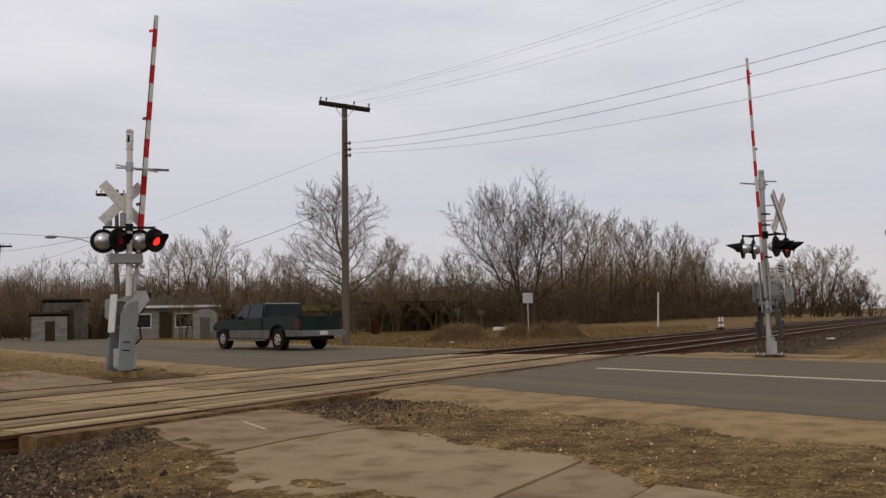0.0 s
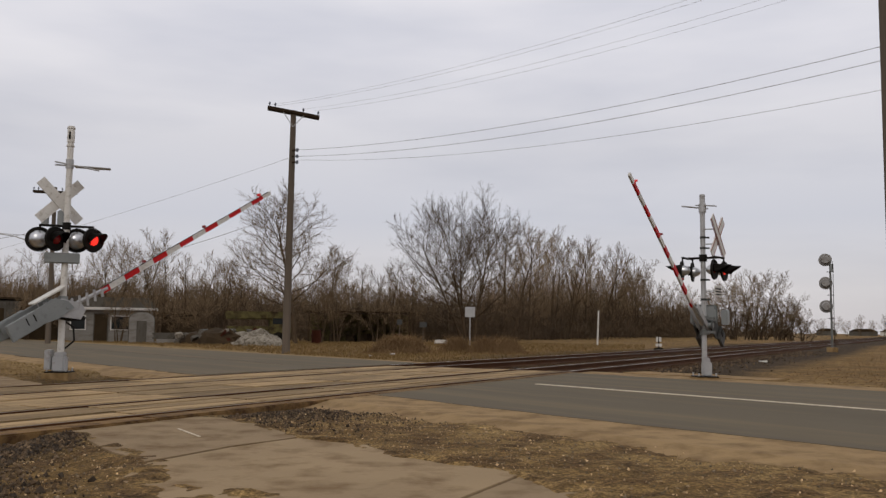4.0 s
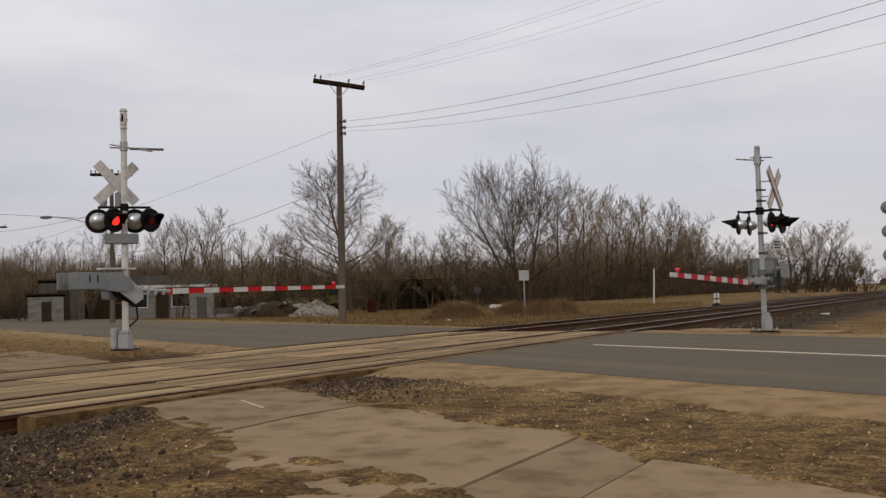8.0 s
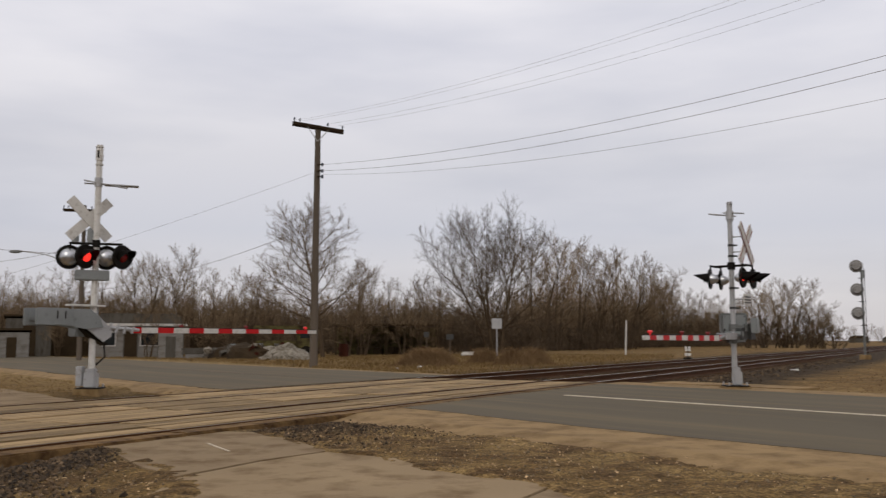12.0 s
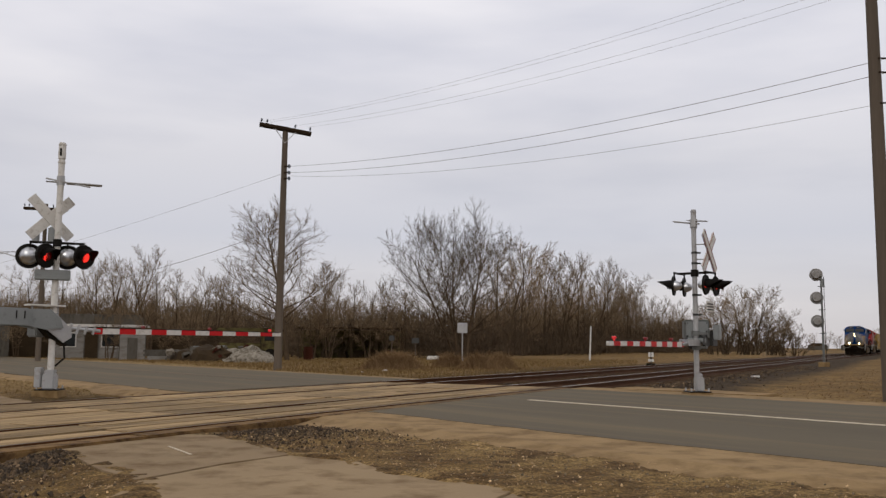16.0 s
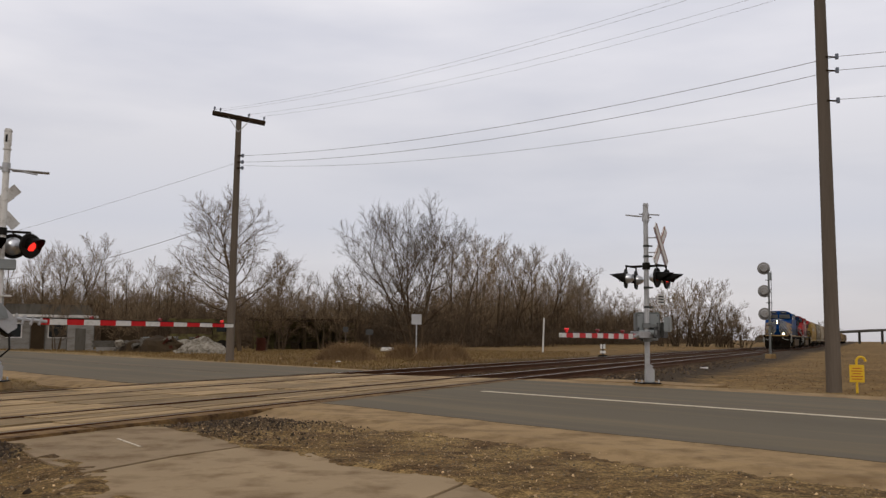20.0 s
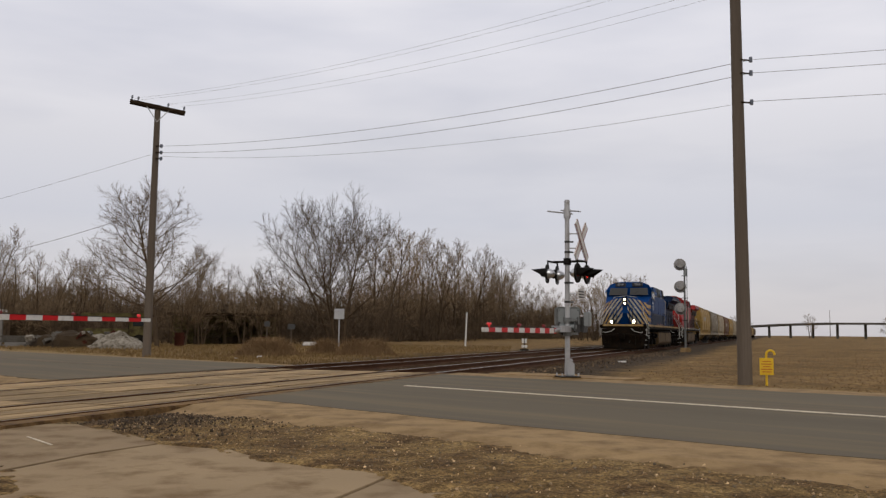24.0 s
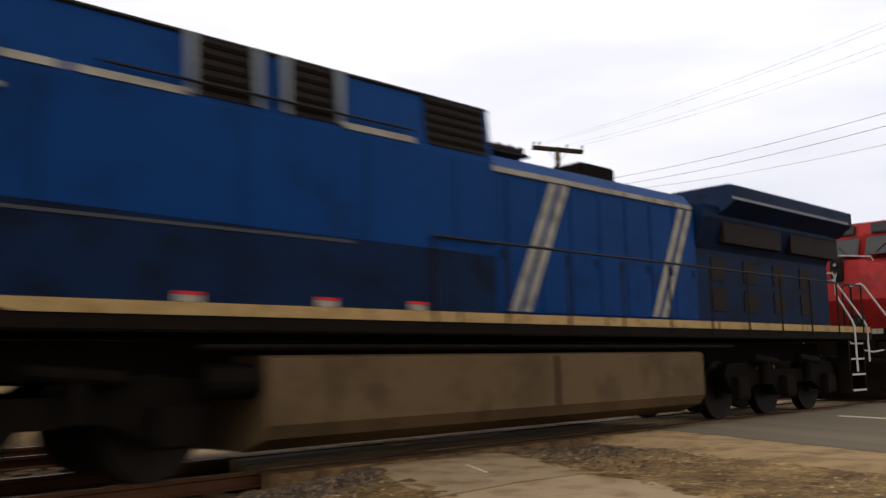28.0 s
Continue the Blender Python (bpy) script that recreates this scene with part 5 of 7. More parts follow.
def block_signal():
    x, y = 29.2, 58.05
    sg = thing("railway_signal", "tall railway signal with three round heads seen from behind", "railway signal", at=(x, y, -0.2), turn=-26)
    part("base", box(BM(), -0.35, 0.35, -0.35, 0.35, -0.3, 0.35, 0.03), M_APRON, sg)
    mast = part("mast", rod(BM(), (0, 0, 0.2), (0, 0, 6.1), 0.075, 0.06, 12), M_MIDGREY, sg)
    for z in (6.15, 4.6, 3.05):
        bm = BM()
        rod(bm, (-0.3, -0.02, z), (-0.3, 0.03, z), 0.42, n=28)
        hd = part("signal_head", bm, M_TARGET, sg, "round grey target disc")
        bm = BM()
        rod(bm, (-0.3, -0.32, z), (-0.3, 0.0, z), 0.24, 0.3, 18)
        part("lamp_case", bm, M_TARGET, hd)
        if z > 6:
            part("junction_box", box(BM(), -0.02, 0.2, -0.14, 0.14, z - 0.82, z - 0.28, 0.02), M_GREYBOX, hd)
        part("head_bracket", rod(BM(), (-0.3, 0.02, z - 0.25), (0, 0, z - 0.4), 0.035), M_MIDGREY, hd)
        bm = box(BM(), -0.22, 0.22, -0.08, 0.1, z - 0.82, z - 0.78, 0.004)
        part("platform", bm, M_BLACK, hd)
    bm = BM()
    for s in (-0.16, 0.16):
        rod(bm, (0.16, s, 0.3), (0.16, s, 6.0), 0.016)
    for k in range(16):
        rod(bm, (0.16, -0.16, 0.5 + 0.34 * k), (0.16, 0.16, 0.5 + 0.34 * k), 0.012)
    part("ladder", bm, M_BLACK, sg)


# ---- the train ----
M_BLUE = mat("faded_blue_paint", (0.002, 0.058, 0.24), (0.004, 0.076, 0.29), 0.5, 0, 0.5, 9, 0.03, dirt=(0.004, 0.035, 0.13), dirt_amount=0.22, k=0.46, warm=(1, 1, 1), spec=0.06)
# darker than the body blue, with patches; lower panels and radiator end
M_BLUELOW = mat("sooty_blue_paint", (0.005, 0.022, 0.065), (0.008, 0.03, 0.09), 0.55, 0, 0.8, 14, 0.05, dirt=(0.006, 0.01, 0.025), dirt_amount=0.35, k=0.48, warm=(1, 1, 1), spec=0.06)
M_BLUEBRIGHT = mat("bright_blue_sheet", (0.03, 0.2, 0.62), (0.04, 0.24, 0.7), 0.35, 0, 1, 12, 0.02, k=0.9, warm=(1, 1, 1))
M_BEIGE = mat("dull_yellow_band", (0.42, 0.34, 0.2), (0.52, 0.43, 0.27), 0.6, 0, 2, 20, 0.04, dirt=(0.27, 0.2, 0.11), dirt_amount=0.3, k=0.66)
M_PALE = mat("pale_band", (0.5, 0.47, 0.4), (0.6, 0.57, 0.5), 0.6, 0, 2, 20, 0.04, dirt=(0.3, 0.27, 0.22), dirt_amount=0.35, k=0.52, warm=(1.03, 0.98, 0.85))
M_BARGREY = mat("dull_grey_edge", (0.26, 0.28, 0.29), (0.34, 0.36, 0.37), 0.6, 0, 2, 20, 0.04, k=0.6, warm=(1, 1, 1))
M_FADERED = mat("faded_red_paint", (0.22, 0.012, 0.01), (0.3, 0.018, 0.015), 0.5, 0, 0.7, 12, 0.04, dirt=(0.1, 0.01, 0.01), dirt_amount=0.3, k=1.0, warm=(1, 1, 1))
M_REDLOW = mat("sooty_red_paint", (0.1, 0.014, 0.012), (0.15, 0.02, 0.016), 0.6, 0, 0.8, 14, 0.05, dirt=(0.03, 0.02, 0.018), dirt_amount=0.4)
M_UNDER = mat("sooty_running_gear", (0.004, 0.0035, 0.003), (0.011, 0.009, 0.008), 0.8, 0, 3, 30, 0.2, dirt=(0.02, 0.015, 0.011), dirt_amount=0.15, spec=0.06)
M_PILOT = mat("dusty_black_pilot", (0.006, 0.005, 0.0045), (0.014, 0.011, 0.009), 0.75, 0, 2, 25, 0.15, dirt=(0.03, 0.018, 0.01), dirt_amount=0.2, spec=0.06)
M_TANK = mat("dusty_fuel_tank", (0.13, 0.103, 0.07), (0.17, 0.135, 0.095), 0.75, 0, 0.5, 14, 0.08, dirt=(0.085, 0.065, 0.043), dirt_amount=0.3)
M_WHEEL = mat("worn_wheel_steel", (0.014, 0.012, 0.011), (0.03, 0.026, 0.023), 0.6, 0.2, 3, 30, 0.1)
M_GRILLE = mat("dark_grille", (0.008, 0.006, 0.005), (0.026, 0.018, 0.014), 0.7, 0.1, 4, 30, 0.1)
M_GLASS = gloss("dark_cab_glass", (0.035, 0.034, 0.03), 0.1, 0.0, 0.3)
M_SEAL = gloss("black_rubber_frame", (0.015, 0.015, 0.016), 0.6)
M_HEADLIGHT = glow("lit_headlight", (1.0, 0.8, 0.48), 16.0)
M_DITCH = glow("lit_ditch_light", (1.0, 0.74, 0.4), 30.0)
M_LETTER = mat("white_lettering", (0.55, 0.56, 0.58), (0.65, 0.66, 0.68), 0.6, 0, 4, 20, 0, k=0.6, warm=(1, 1, 1))
M_HANDRAIL = mat("white_handrail", (0.5, 0.49, 0.47), (0.6, 0.59, 0.56), 0.5, 0, 4, 20, 0.03, k=0.75, warm=(1.02, 1, 0.93))


def loft(bm, section, x0, x1, front=0.0, rear=0.0, z_from=0.0):
    """A cross-section (y, z) pulled along x; its ends lean back above z_from."""
    a = [bm.verts.new((x0 + max(0, z - z_from) * front, y, z)) for y, z in section]
    b = [bm.verts.new((x1 - max(0, z - z_from) * rear, y, z)) for y, z in section]
    fs = [bm.faces.new(a), bm.faces.new(b[::-1])]
    for i in range(len(section)):
        j = (i + 1) % len(section)
        fs.append(bm.faces.new((a[j], a[i], b[i], b[j])))
    bmesh.ops.recalc_face_normals(bm, faces=fs)
    return bm


def mirror_section(half):
    return half + [(-y, z) for y, z in half[::-1]]


def lettering(text, size, m, material, parent, name="lettering"):
    cu = bpy.data.curves.new("text", "FONT")
    cu.body, cu.size, cu.extrude, cu.align_x, cu.align_y = text, size, 0.003, "CENTER", "CENTER"
    tmp = bpy.data.objects.new("text", cu)
    scene.collection.objects.link(tmp)
    me = bpy.data.meshes.new_from_object(tmp.evaluated_get(bpy.context.evaluated_depsgraph_get()))
    bpy.data.objects.remove(tmp)
    bpy.data.curves.remove(cu)
    me.materials.clear()
    me.materials.append(material)
    me.transform(m)
    ob = new(name, me)
    ob.parent = parent
    return ob


def raise_upper(ob, z0, k):
    for o in ob.children_recursive:
        for v in o.data.vertices:
            if v.co.z > z0:
                v.co.z = z0 + (v.co.z - z0) * k


def long_nose(ob):
    """Brings the nose and cab forward and up to their full height."""
    for o in ob.children_recursive:
        for v in o.data.vertices:
            x, z = v.co.x, v.co.z
            if z > 1.62 and x < 6.2:
                v.co.x -= (0.42 + 0.2 * min(1.0, max(0.0, (x - 2.6) / 0.6))) * min(1.0, (6.2 - x) / 0.9) * min(1.0, max(0.0, (x - 0.75) / 0.5))
                if 1.2 < x < 4.7:
                    v.co.z += 0.24 * min(1.0, (4.7 - x) / 1.6) * min(1.0, (z - 1.62) / 1.2)


def wheelset(parent, x, r, name="wheel"):
    for s in (-1, 1):
        bm = BM()
        rod(bm, (x, s * 0.68, r), (x, s * 0.82, r), r, n=28)
        rod(bm, (x, s * 0.66, r), (x, s * 0.69, r), r + 0.028, n=28)
        rod(bm, (x, s * 0.8, r), (x, s * 0.9, r), 0.16, n=14)
        part(name, bm, M_WHEEL, parent, "worn steel wheel")
    part("axle", rod(BM(), (x, -0.7, r), (x, 0.7, r), 0.085, n=12), M_UNDER, parent)


def big_truck(parent, x0, x1, r=0.52):
    n, gap = 3, (x1 - x0 - 0.9) / 2
    for s in (-1, 1):
        pts = [(x0, 0.78), (x0 + 0.12, 0.98), (x0 + 0.9, 1.02), (x0 + 1.2, 0.86), (x1 - 1.2, 0.86), (x1 - 0.9, 1.02), (x1 - 0.12, 0.98), (x1, 0.78), (x1 - 0.2, 0.5), (x1 - 0.7, 0.42), (x1 - 1.1, 0.6), ((x0 + x1) / 2 + 0.5, 0.58),
               ((x0 + x1) / 2 + 0.35, 0.38), ((x0 + x1) / 2 - 0.35, 0.38), ((x0 + x1) / 2 - 0.5, 0.58), (x0 + 1.1, 0.6), (x0 + 0.7, 0.42), (x0 + 0.2, 0.5)]
        bm = side(BM(), pts, s * 1.02, s * 1.2)
        part("truck_frame", bm, M_UNDER, parent, "sooty cast truck frame")
        for i in range(n):
            x = x0 + 0.45 + i * gap
            bm = box(BM(), x - 0.22, x + 0.22, min(s * 1.18, s * 1.34), max(s * 1.18, s * 1.34), 0.34, 0.74, 0.03)
            part("axle_box", bm, M_UNDER, parent)
        for i in range(2):
            x = x0 + 0.45 + gap * (i + 0.5)
            bm = rod(BM(), (x, s * 1.26, 0.62), (x, s * 1.26, 1.12), 0.1, n=12)
            part("spring", bm, M_UNDER, parent)
            bm = rod(BM(), (x - 0.5, s * 1.3, 1.08), (x + 0.4, s * 1.3, 1.0), 0.075, n=10)
            part("brake_cylinder", bm, M_UNDER, parent, "sooty brake cylinder")
    for i in range(n):
        wheelset(parent, x0 + 0.45 + i * gap, r)


NOSE = (((1.5, 0.0, 1.6), (1.5, 0.55, 1.6), (1.6, 1.06, 1.6), (1.88, 1.5, 1.6), (3.62, 1.512, 1.6)),
        ((1.53, 0.0, 2.25), (1.53, 0.55, 2.25), (1.64, 1.05, 2.25), (1.94, 1.49, 2.25), (3.62, 1.512, 2.25)),
        ((1.66, 0.0, 3.08), (1.67, 0.5, 3.06), (1.86, 0.94, 2.95), (2.22, 1.36, 2.76), (3.62, 1.512, 3.3)))


def nose_point(i, u, z):
    """The nose's skin between corners i and i + 1 of its plan, u of the way, at the height z."""
    rows = [Vector(r[i]).lerp(Vector(r[i + 1]), u) for r in NOSE]
    a, b = (rows[0], rows[1]) if z < rows[1].z else (rows[1], rows[2])
    return a.lerp(b, (z - a.z) / (b.z - a.z))


def nose_band(bm, i, poly, s, out=0.007):
    """A painted band on one facet of the nose: corners (u, z) in order round it, cut off at the facet's edges and laid a little proud."""
    def clip(pts, keep):
        res = []
        for n, q in enumerate(pts):
            r = pts[n - 1]
            kq, kr = keep(q), keep(r)
            if (kq >= 0) != (kr >= 0):
                t = kr / (kr - kq)
                res.append((r[0] + (q[0] - r[0]) * t, r[1] + (q[1] - r[1]) * t))
            if kq >= 0:
                res.append(q)
        return res

    top = lambda u: NOSE[2][i][2] + (NOSE[2][i + 1][2] - NOSE[2][i][2]) * u
    poly = clip(clip(poly, lambda q: q[1] - 1.71), lambda q: top(q[0]) - 0.015 - q[1])
    for half in (clip(poly, lambda q: 2.25 - q[1]), clip(poly, lambda q: q[1] - 2.25)):
        if len(half) < 3:
            continue
        mid = nose_point(i, 0.5, 1.9 if half[0][1] < 2.25 else 2.5)
        n = (nose_point(i, 0.6, mid.z) - mid).cross(nose_point(i, 0.5, mid.z + 0.1) - mid).normalized()
        if n.x > 0.3 or n.y < -0.1:
            n = -n
        lay = []
        for d in (0.001, out):
            ring = []
            for u, z in half:
                p = nose_point(i, u, z) + n * d
                ring.append(bm.verts.new((p.x, p.y * s, p.z)))
            lay.append(ring)
        fs = [bm.faces.new(lay[1]), bm.faces.new(lay[0][::-1])]
        for a in range(len(half)):
            b = (a + 1) % len(half)
            fs.append(bm.faces.new((lay[0][a], lay[0][b], lay[1][b], lay[1][a])))
        bmesh.ops.recalc_face_normals(bm, faces=fs)


def nose_shell():
    bm = BM()
    rings = [[bm.verts.new(p) for p in r] + [bm.verts.new((x, -y, z)) for x, y, z in r[:0:-1]] for r in NOSE]
    n = len(rings[0])
    for lo, hi in zip(rings, rings[1:]):
        for k in range(n):
            bm.faces.new((lo[k], lo[(k + 1) % n], hi[(k + 1) % n], hi[k]))
    top = rings[2]
    bm.faces.new((top[0], top[1], top[-1]))
    for k in range(1, 4):
        bm.faces.new((top[k], top[k + 1], top[-k - 1], top[-k]))
    bm.faces.new(rings[0][::-1])
    bmesh.ops.recalc_face_normals(bm, faces=bm.faces[:])
    return bm


# Open tube added round a lamp so its glow is hidden from the side.
def lamp_tube(bm, x0, x1, y, z, r, n=18):
    rings = []
    for x, q in ((x0, r), (x1, r), (x1, r * 1.15), (x0, r * 1.15)):
        rings.append([bm.verts.new((x, y + q * math.cos(6.2832 * i / n), z + q * math.sin(6.2832 * i / n))) for i in range(n)])
    for a, b in zip(rings, rings[1:] + rings[:1]):
        for i in range(n):
            bm.faces.new((a[i], a[(i + 1) % n], b[(i + 1) % n], b[i]))
    bmesh.ops.recalc_face_normals(bm, faces=bm.faces)
    return bm


def locomotive(label, body, low, band, lead, number):
    lo = thing("locomotive", label, "locomotive", "vehicles of the freight train")
    L, W = 22.9, 1.52
    # platform, sill and pilot
    bm = box(BM(), 0.3, L, -W, W, 1.42, 1.69, 0.02)
    part("platform", bm, M_PILOT, lo, "long dark walkway frame")
    for s in (-1, 1):
        y0, y1 = sorted((s * (W + 0.002), s * (W + 0.012)))
        for x0, x1 in ((1.5, 3.6), (3.75, 4.5), (4.9, 10.0), (10.05, 13.0), (13.05, 16.2), (16.25, 19.4), (19.45, L - 0.1)):
            part("sill_band", box(BM(), x0, x1, y0, y1, 1.575, 1.688), band, lo, "pale yellow sill stripe")
        for x in (6.3, 7.9, 9.2):
            b = box(BM(), x, x + 0.26, y0 - 0.004 * (s < 0), y1 + 0.004 * (s > 0), 1.69, 1.78)
            o = part("reflector", b, M_PALE, lo, "white reflector plate")
            part("reflector_stripe", box(BM(), x, x + 0.26, s * (W + 0.016) - 0.003, s * (W + 0.016) + 0.003, 1.75, 1.78), M_RED, o)
    part("pilot_plate", box(BM(), 0.28, 0.55, -1.1, 1.1, 0.55, 1.66, 0.03), M_PILOT, lo)
    for s in (-1, 1):
        bm = BM()
        grid = []
        for a in range(9):
            v = a / 8
            row = []
            for b in range(7):
                w = b / 6
                hollow = 0.3 * (1 - math.sin(math.pi * (0.18 + 0.72 * w)))
                row.append(bm.verts.new((-0.34 + 0.66 * v ** 1.5 - hollow * (1 - 0.35 * v) + 0.22, s * (1.47 * v - 0.02) * (0.9 + 0.1 * w), 0.1 + (1.0 - 0.12 * v) * w)))
            grid.append(row)
        for a in range(8):
            for b in range(6):
                bm.faces.new((grid[a][b], grid[a + 1][b], grid[a + 1][b + 1], grid[a][b + 1]))
        bmesh.ops.recalc_face_normals(bm, faces=bm.faces[:])
        bmesh.ops.solidify(bm, geom=bm.faces[:], thickness=0.03)
        part("plow_blade", bm, M_PILOT, lo, "hollow dusty black plow blade", smooth=True)
        part("blade_brace", box(BM(), 0.0, 0.5, s * 0.8 - 0.04, s * 0.8 + 0.04, 0.35, 0.95, 0.01), M_PILOT, lo)
    part("front_band", box(BM(), 0.262, 0.297, -1.3, 1.3, 1.58, 1.688), band, lo)
    bm = box(BM(), -0.45, 0.4, -0.14, 0.14, 0.78, 1.05, 0.04)
    box(bm, -0.62, -0.35, -0.2, 0.16, 0.72, 1.1, 0.05)
    part("coupler", bm, M_UNDER, lo)
    bm = path_rod(BM(), [(0.25, -0.45, 1.05), (0.05, -0.5, 0.75), (-0.05, -0.42, 0.5)], 0.035)
    part("air_hose", bm, M_BLACK, lo)
    for s in (-1, 1):
        bm = path_rod(BM(), [(0.22, s * 0.55, 1.42), (0.12, s * 0.75, 1.24), (0.12, s * 1.1, 1.16), (0.24, s * 1.3, 1.2)], 0.02)
        part("uncoupling_lever", bm, M_HANDRAIL, lo, "white lever rod")
    # steps and handrails at both ends
    for end in (0, 1):
        fx = lambda x: x - 0.22 if end == 0 else L + 0.35 - x
        for s in (-1, 1):
            for k in range(4):
                z = 0.34 + 0.33 * k
                xa, xb = sorted((fx(0.6), fx(1.3)))
                ya, yb = sorted((s * 1.1, s * 1.4))
                st = part("step", box(BM(), xa, xb, ya, yb, z, z + 0.03, 0.005), M_UNDER, lo, "boarding step")
                yy = sorted((s * 1.402, s * 1.415))
                part("step_edge", box(BM(), xa, xb, yy[0], yy[1], z - 0.005, z + 0.035), M_HANDRAIL, st, "white step edge")
            for x in (0.56, 1.36):
                xa, xb = sorted((fx(x - 0.02), fx(x + 0.02)))
                ya, yb = sorted((s * 1.15, s * 1.4))
                part("step_plate", box(BM(), xa, xb, ya, yb, 0.3, 1.4), M_PILOT, lo)
    # ditch lights
    for s in (-1, 1):
        bm = box(BM(), 0.3, 0.5, s * 0.72 - 0.15, s * 0.72 + 0.15, 1.66, 1.98, 0.02)
        dl = part("ditch_light", bm, M_BLACK, lo, "black ditch light housing")
        part("lamp_glass", rod(BM(), (0.27, s * 0.72, 1.84), (0.305, s * 0.72, 1.84), 0.085, n=16), M_DITCH if lead else M_CLEAR, dl, "lit lamp" if lead else "")
        part("lamp_hood", lamp_tube(BM(), 0.1, 0.305, s * 0.72, 1.84, 0.09), M_BLACK, dl, "short black tube added to hide the lamp's glow from the side")
    # nose
    part("nose", nose_shell(), body, lo, "broad sloping nose")
    if lead:
        width = [math.hypot(q[0] - p[0], q[1] - p[1]) for p, q in zip(NOSE[1], NOSE[1][1:])]
        slope, tall = 1.12, 0.185
        for s in (-1, 1):
            for k in range(7):
                foot = 2.5 - 0.335 * k
                at_corner = sum(width[:3])
                for i in range(3):
                    u0 = 0.17 / width[0] if i == 0 else 0.0
                    runs = [sum(width[:i]) + width[i] * u for u in (u0, 1.0)]
                    za, zb = [foot + slope * (at_corner - r) for r in runs]
                    bm = BM()
                    nose_band(bm, i, [(u0, za), (1.0, zb), (1.0, zb + tall), (u0, za + tall)], s)
                    if len(bm.faces):
                        # Front facets get the paler material: their shaded look is put into the colour.
                        part("nose_stripe", bm, M_PALE if i < 2 else band, lo, "slanting warning stripe, shaded look painted as a paler front")
                    else:
                        bm.free()
                if k < 3:
                    end = (0.8, 0.68, 0.57)[k]
                    bm = BM()
                    nose_band(bm, 3, [(0.0, foot), (end - 0.06, foot), (end, foot + tall), (0.0, foot + tall)], s)
                    part("side_stripe", bm, band, lo, "dull yellow side stripe")
            bm = BM()
            nose_band(bm, 3, [(0.62, 1.75), (0.77, 1.75), (0.77, 2.02), (0.62, 2.02)], s)
            part("side_patch", bm, band, lo)
            part("nose_grab", path_rod(BM(), [(1.5, s * 0.3, 2.4), (1.44, s * 0.3, 2.42), (1.46, s * 0.3, 2.78), (1.56, s * 0.3, 2.8)], 0.014), M_BLACK, lo)
    part("nose_rail", path_rod(BM(), [(1.85, -0.8, 3.02), (1.82, -0.75, 3.12), (1.72, 0.0, 3.2), (1.82, 0.75, 3.12), (1.85, 0.8, 3.02)], 0.014), M_HANDRAIL, lo)
    bm = box(BM(), 1.5, 1.95, -0.15, 0.15, 2.6, 3.12, 0.03)
    hl = part("headlight", bm, M_BLACK, lo, "black twin headlight box")
    for z in (2.74, 2.98):
        part("lamp_glass", rod(BM(), (1.475, 0, z), (1.505, 0, z), 0.055, n=18), M_HEADLIGHT if lead else M_CLEAR, hl, "lit lamp" if lead else "")
        part("lamp_hood", lamp_tube(BM(), 1.4, 1.502, 0, z, 0.06), M_BLACK, hl, "short black tube added to hide the lamp's glow from the side")
    # cab
    cab = mirror_section([(1.515, 1.6), (1.515, 3.72), (1.3, 4.06), (0.75, 4.25)])
    bm = loft(BM(), cab, 3.4, 5.2, 0.5, 0, 3.3)
    c = part("cab", bm, body, lo, "driver's cab")
    part("cab_skirt", loft(BM(), mirror_section([(1.522, 1.63), (1.522, 2.35)]), 3.62, 10.7), low, lo, "darker lower body panels")
    front = lambda z: 3.4 + max(0, z - 3.3) * 0.5
    for s in (-1, 1):
        for grow, mt, nm, d in ((0.05, M_SEAL, "window_seal", 0.006), (0.0, M_GLASS, "windscreen", 0.014)):
            y0, y1 = sorted((s * (0.14 - grow), s * (1.28 + grow)))
            z0, z1 = 3.4 - grow, 3.78 + grow
            bm = BM()
            vs = []
            for off in (0.0, d):
                vs.append([bm.verts.new((front(z) - off, y, z)) for y, z in ((y0, z0), (y1, z0), (y1 - (0.08 if s > 0 else 0), z1), (y0 + (0.08 if s < 0 else 0), z1))])
            bm.faces.new(vs[1]), bm.faces.new(vs[0][::-1])
            for i in range(4):
                bm.faces.new((vs[0][i], vs[0][(i + 1) % 4], vs[1][(i + 1) % 4], vs[1][i]))
            bmesh.ops.recalc_face_normals(bm, faces=bm.faces[:])
            part(nm, bm, mt, c)
        bm = path_rod(BM(), [(front(3.42) - 0.03, s * 0.4, 3.42), (front(3.62) - 0.03, s * 0.62, 3.62)], 0.01)
        part("wiper", bm, M_BLACK, c)
        y0, y1 = sorted((s * 0.22, s * 0.92))
        bm = box(BM(), front(3.95) - 0.1, front(3.95) + 0.3, y0, y1, 3.92, 4.16, 0.02)
        nb = part("number_board", bm, M_SEAL, c, "black number board")
        if number:
            lettering(number, 0.2, Matrix.Translation((front(3.95) - 0.104, s * 0.57, 4.04)) @ Euler((radians(90), 0, radians(-90))).to_matrix().to_4x4(), M_LETTER, nb)
        # side windows
        ys = s * 1.515
        for x0, x1 in ((3.95, 4.16), (4.2, 4.66), (4.71, 5.16)):
            bm = box(BM(), x0, x1, min(ys, ys + s * 0.012), max(ys, ys + s * 0.012), 3.3, 3.68)
            part("side_window", bm, M_GLASS, c)
        bm = box(BM(), 3.89, 5.22, min(ys, ys + s * 0.006), max(ys, ys + s * 0.006), 3.25, 3.71)
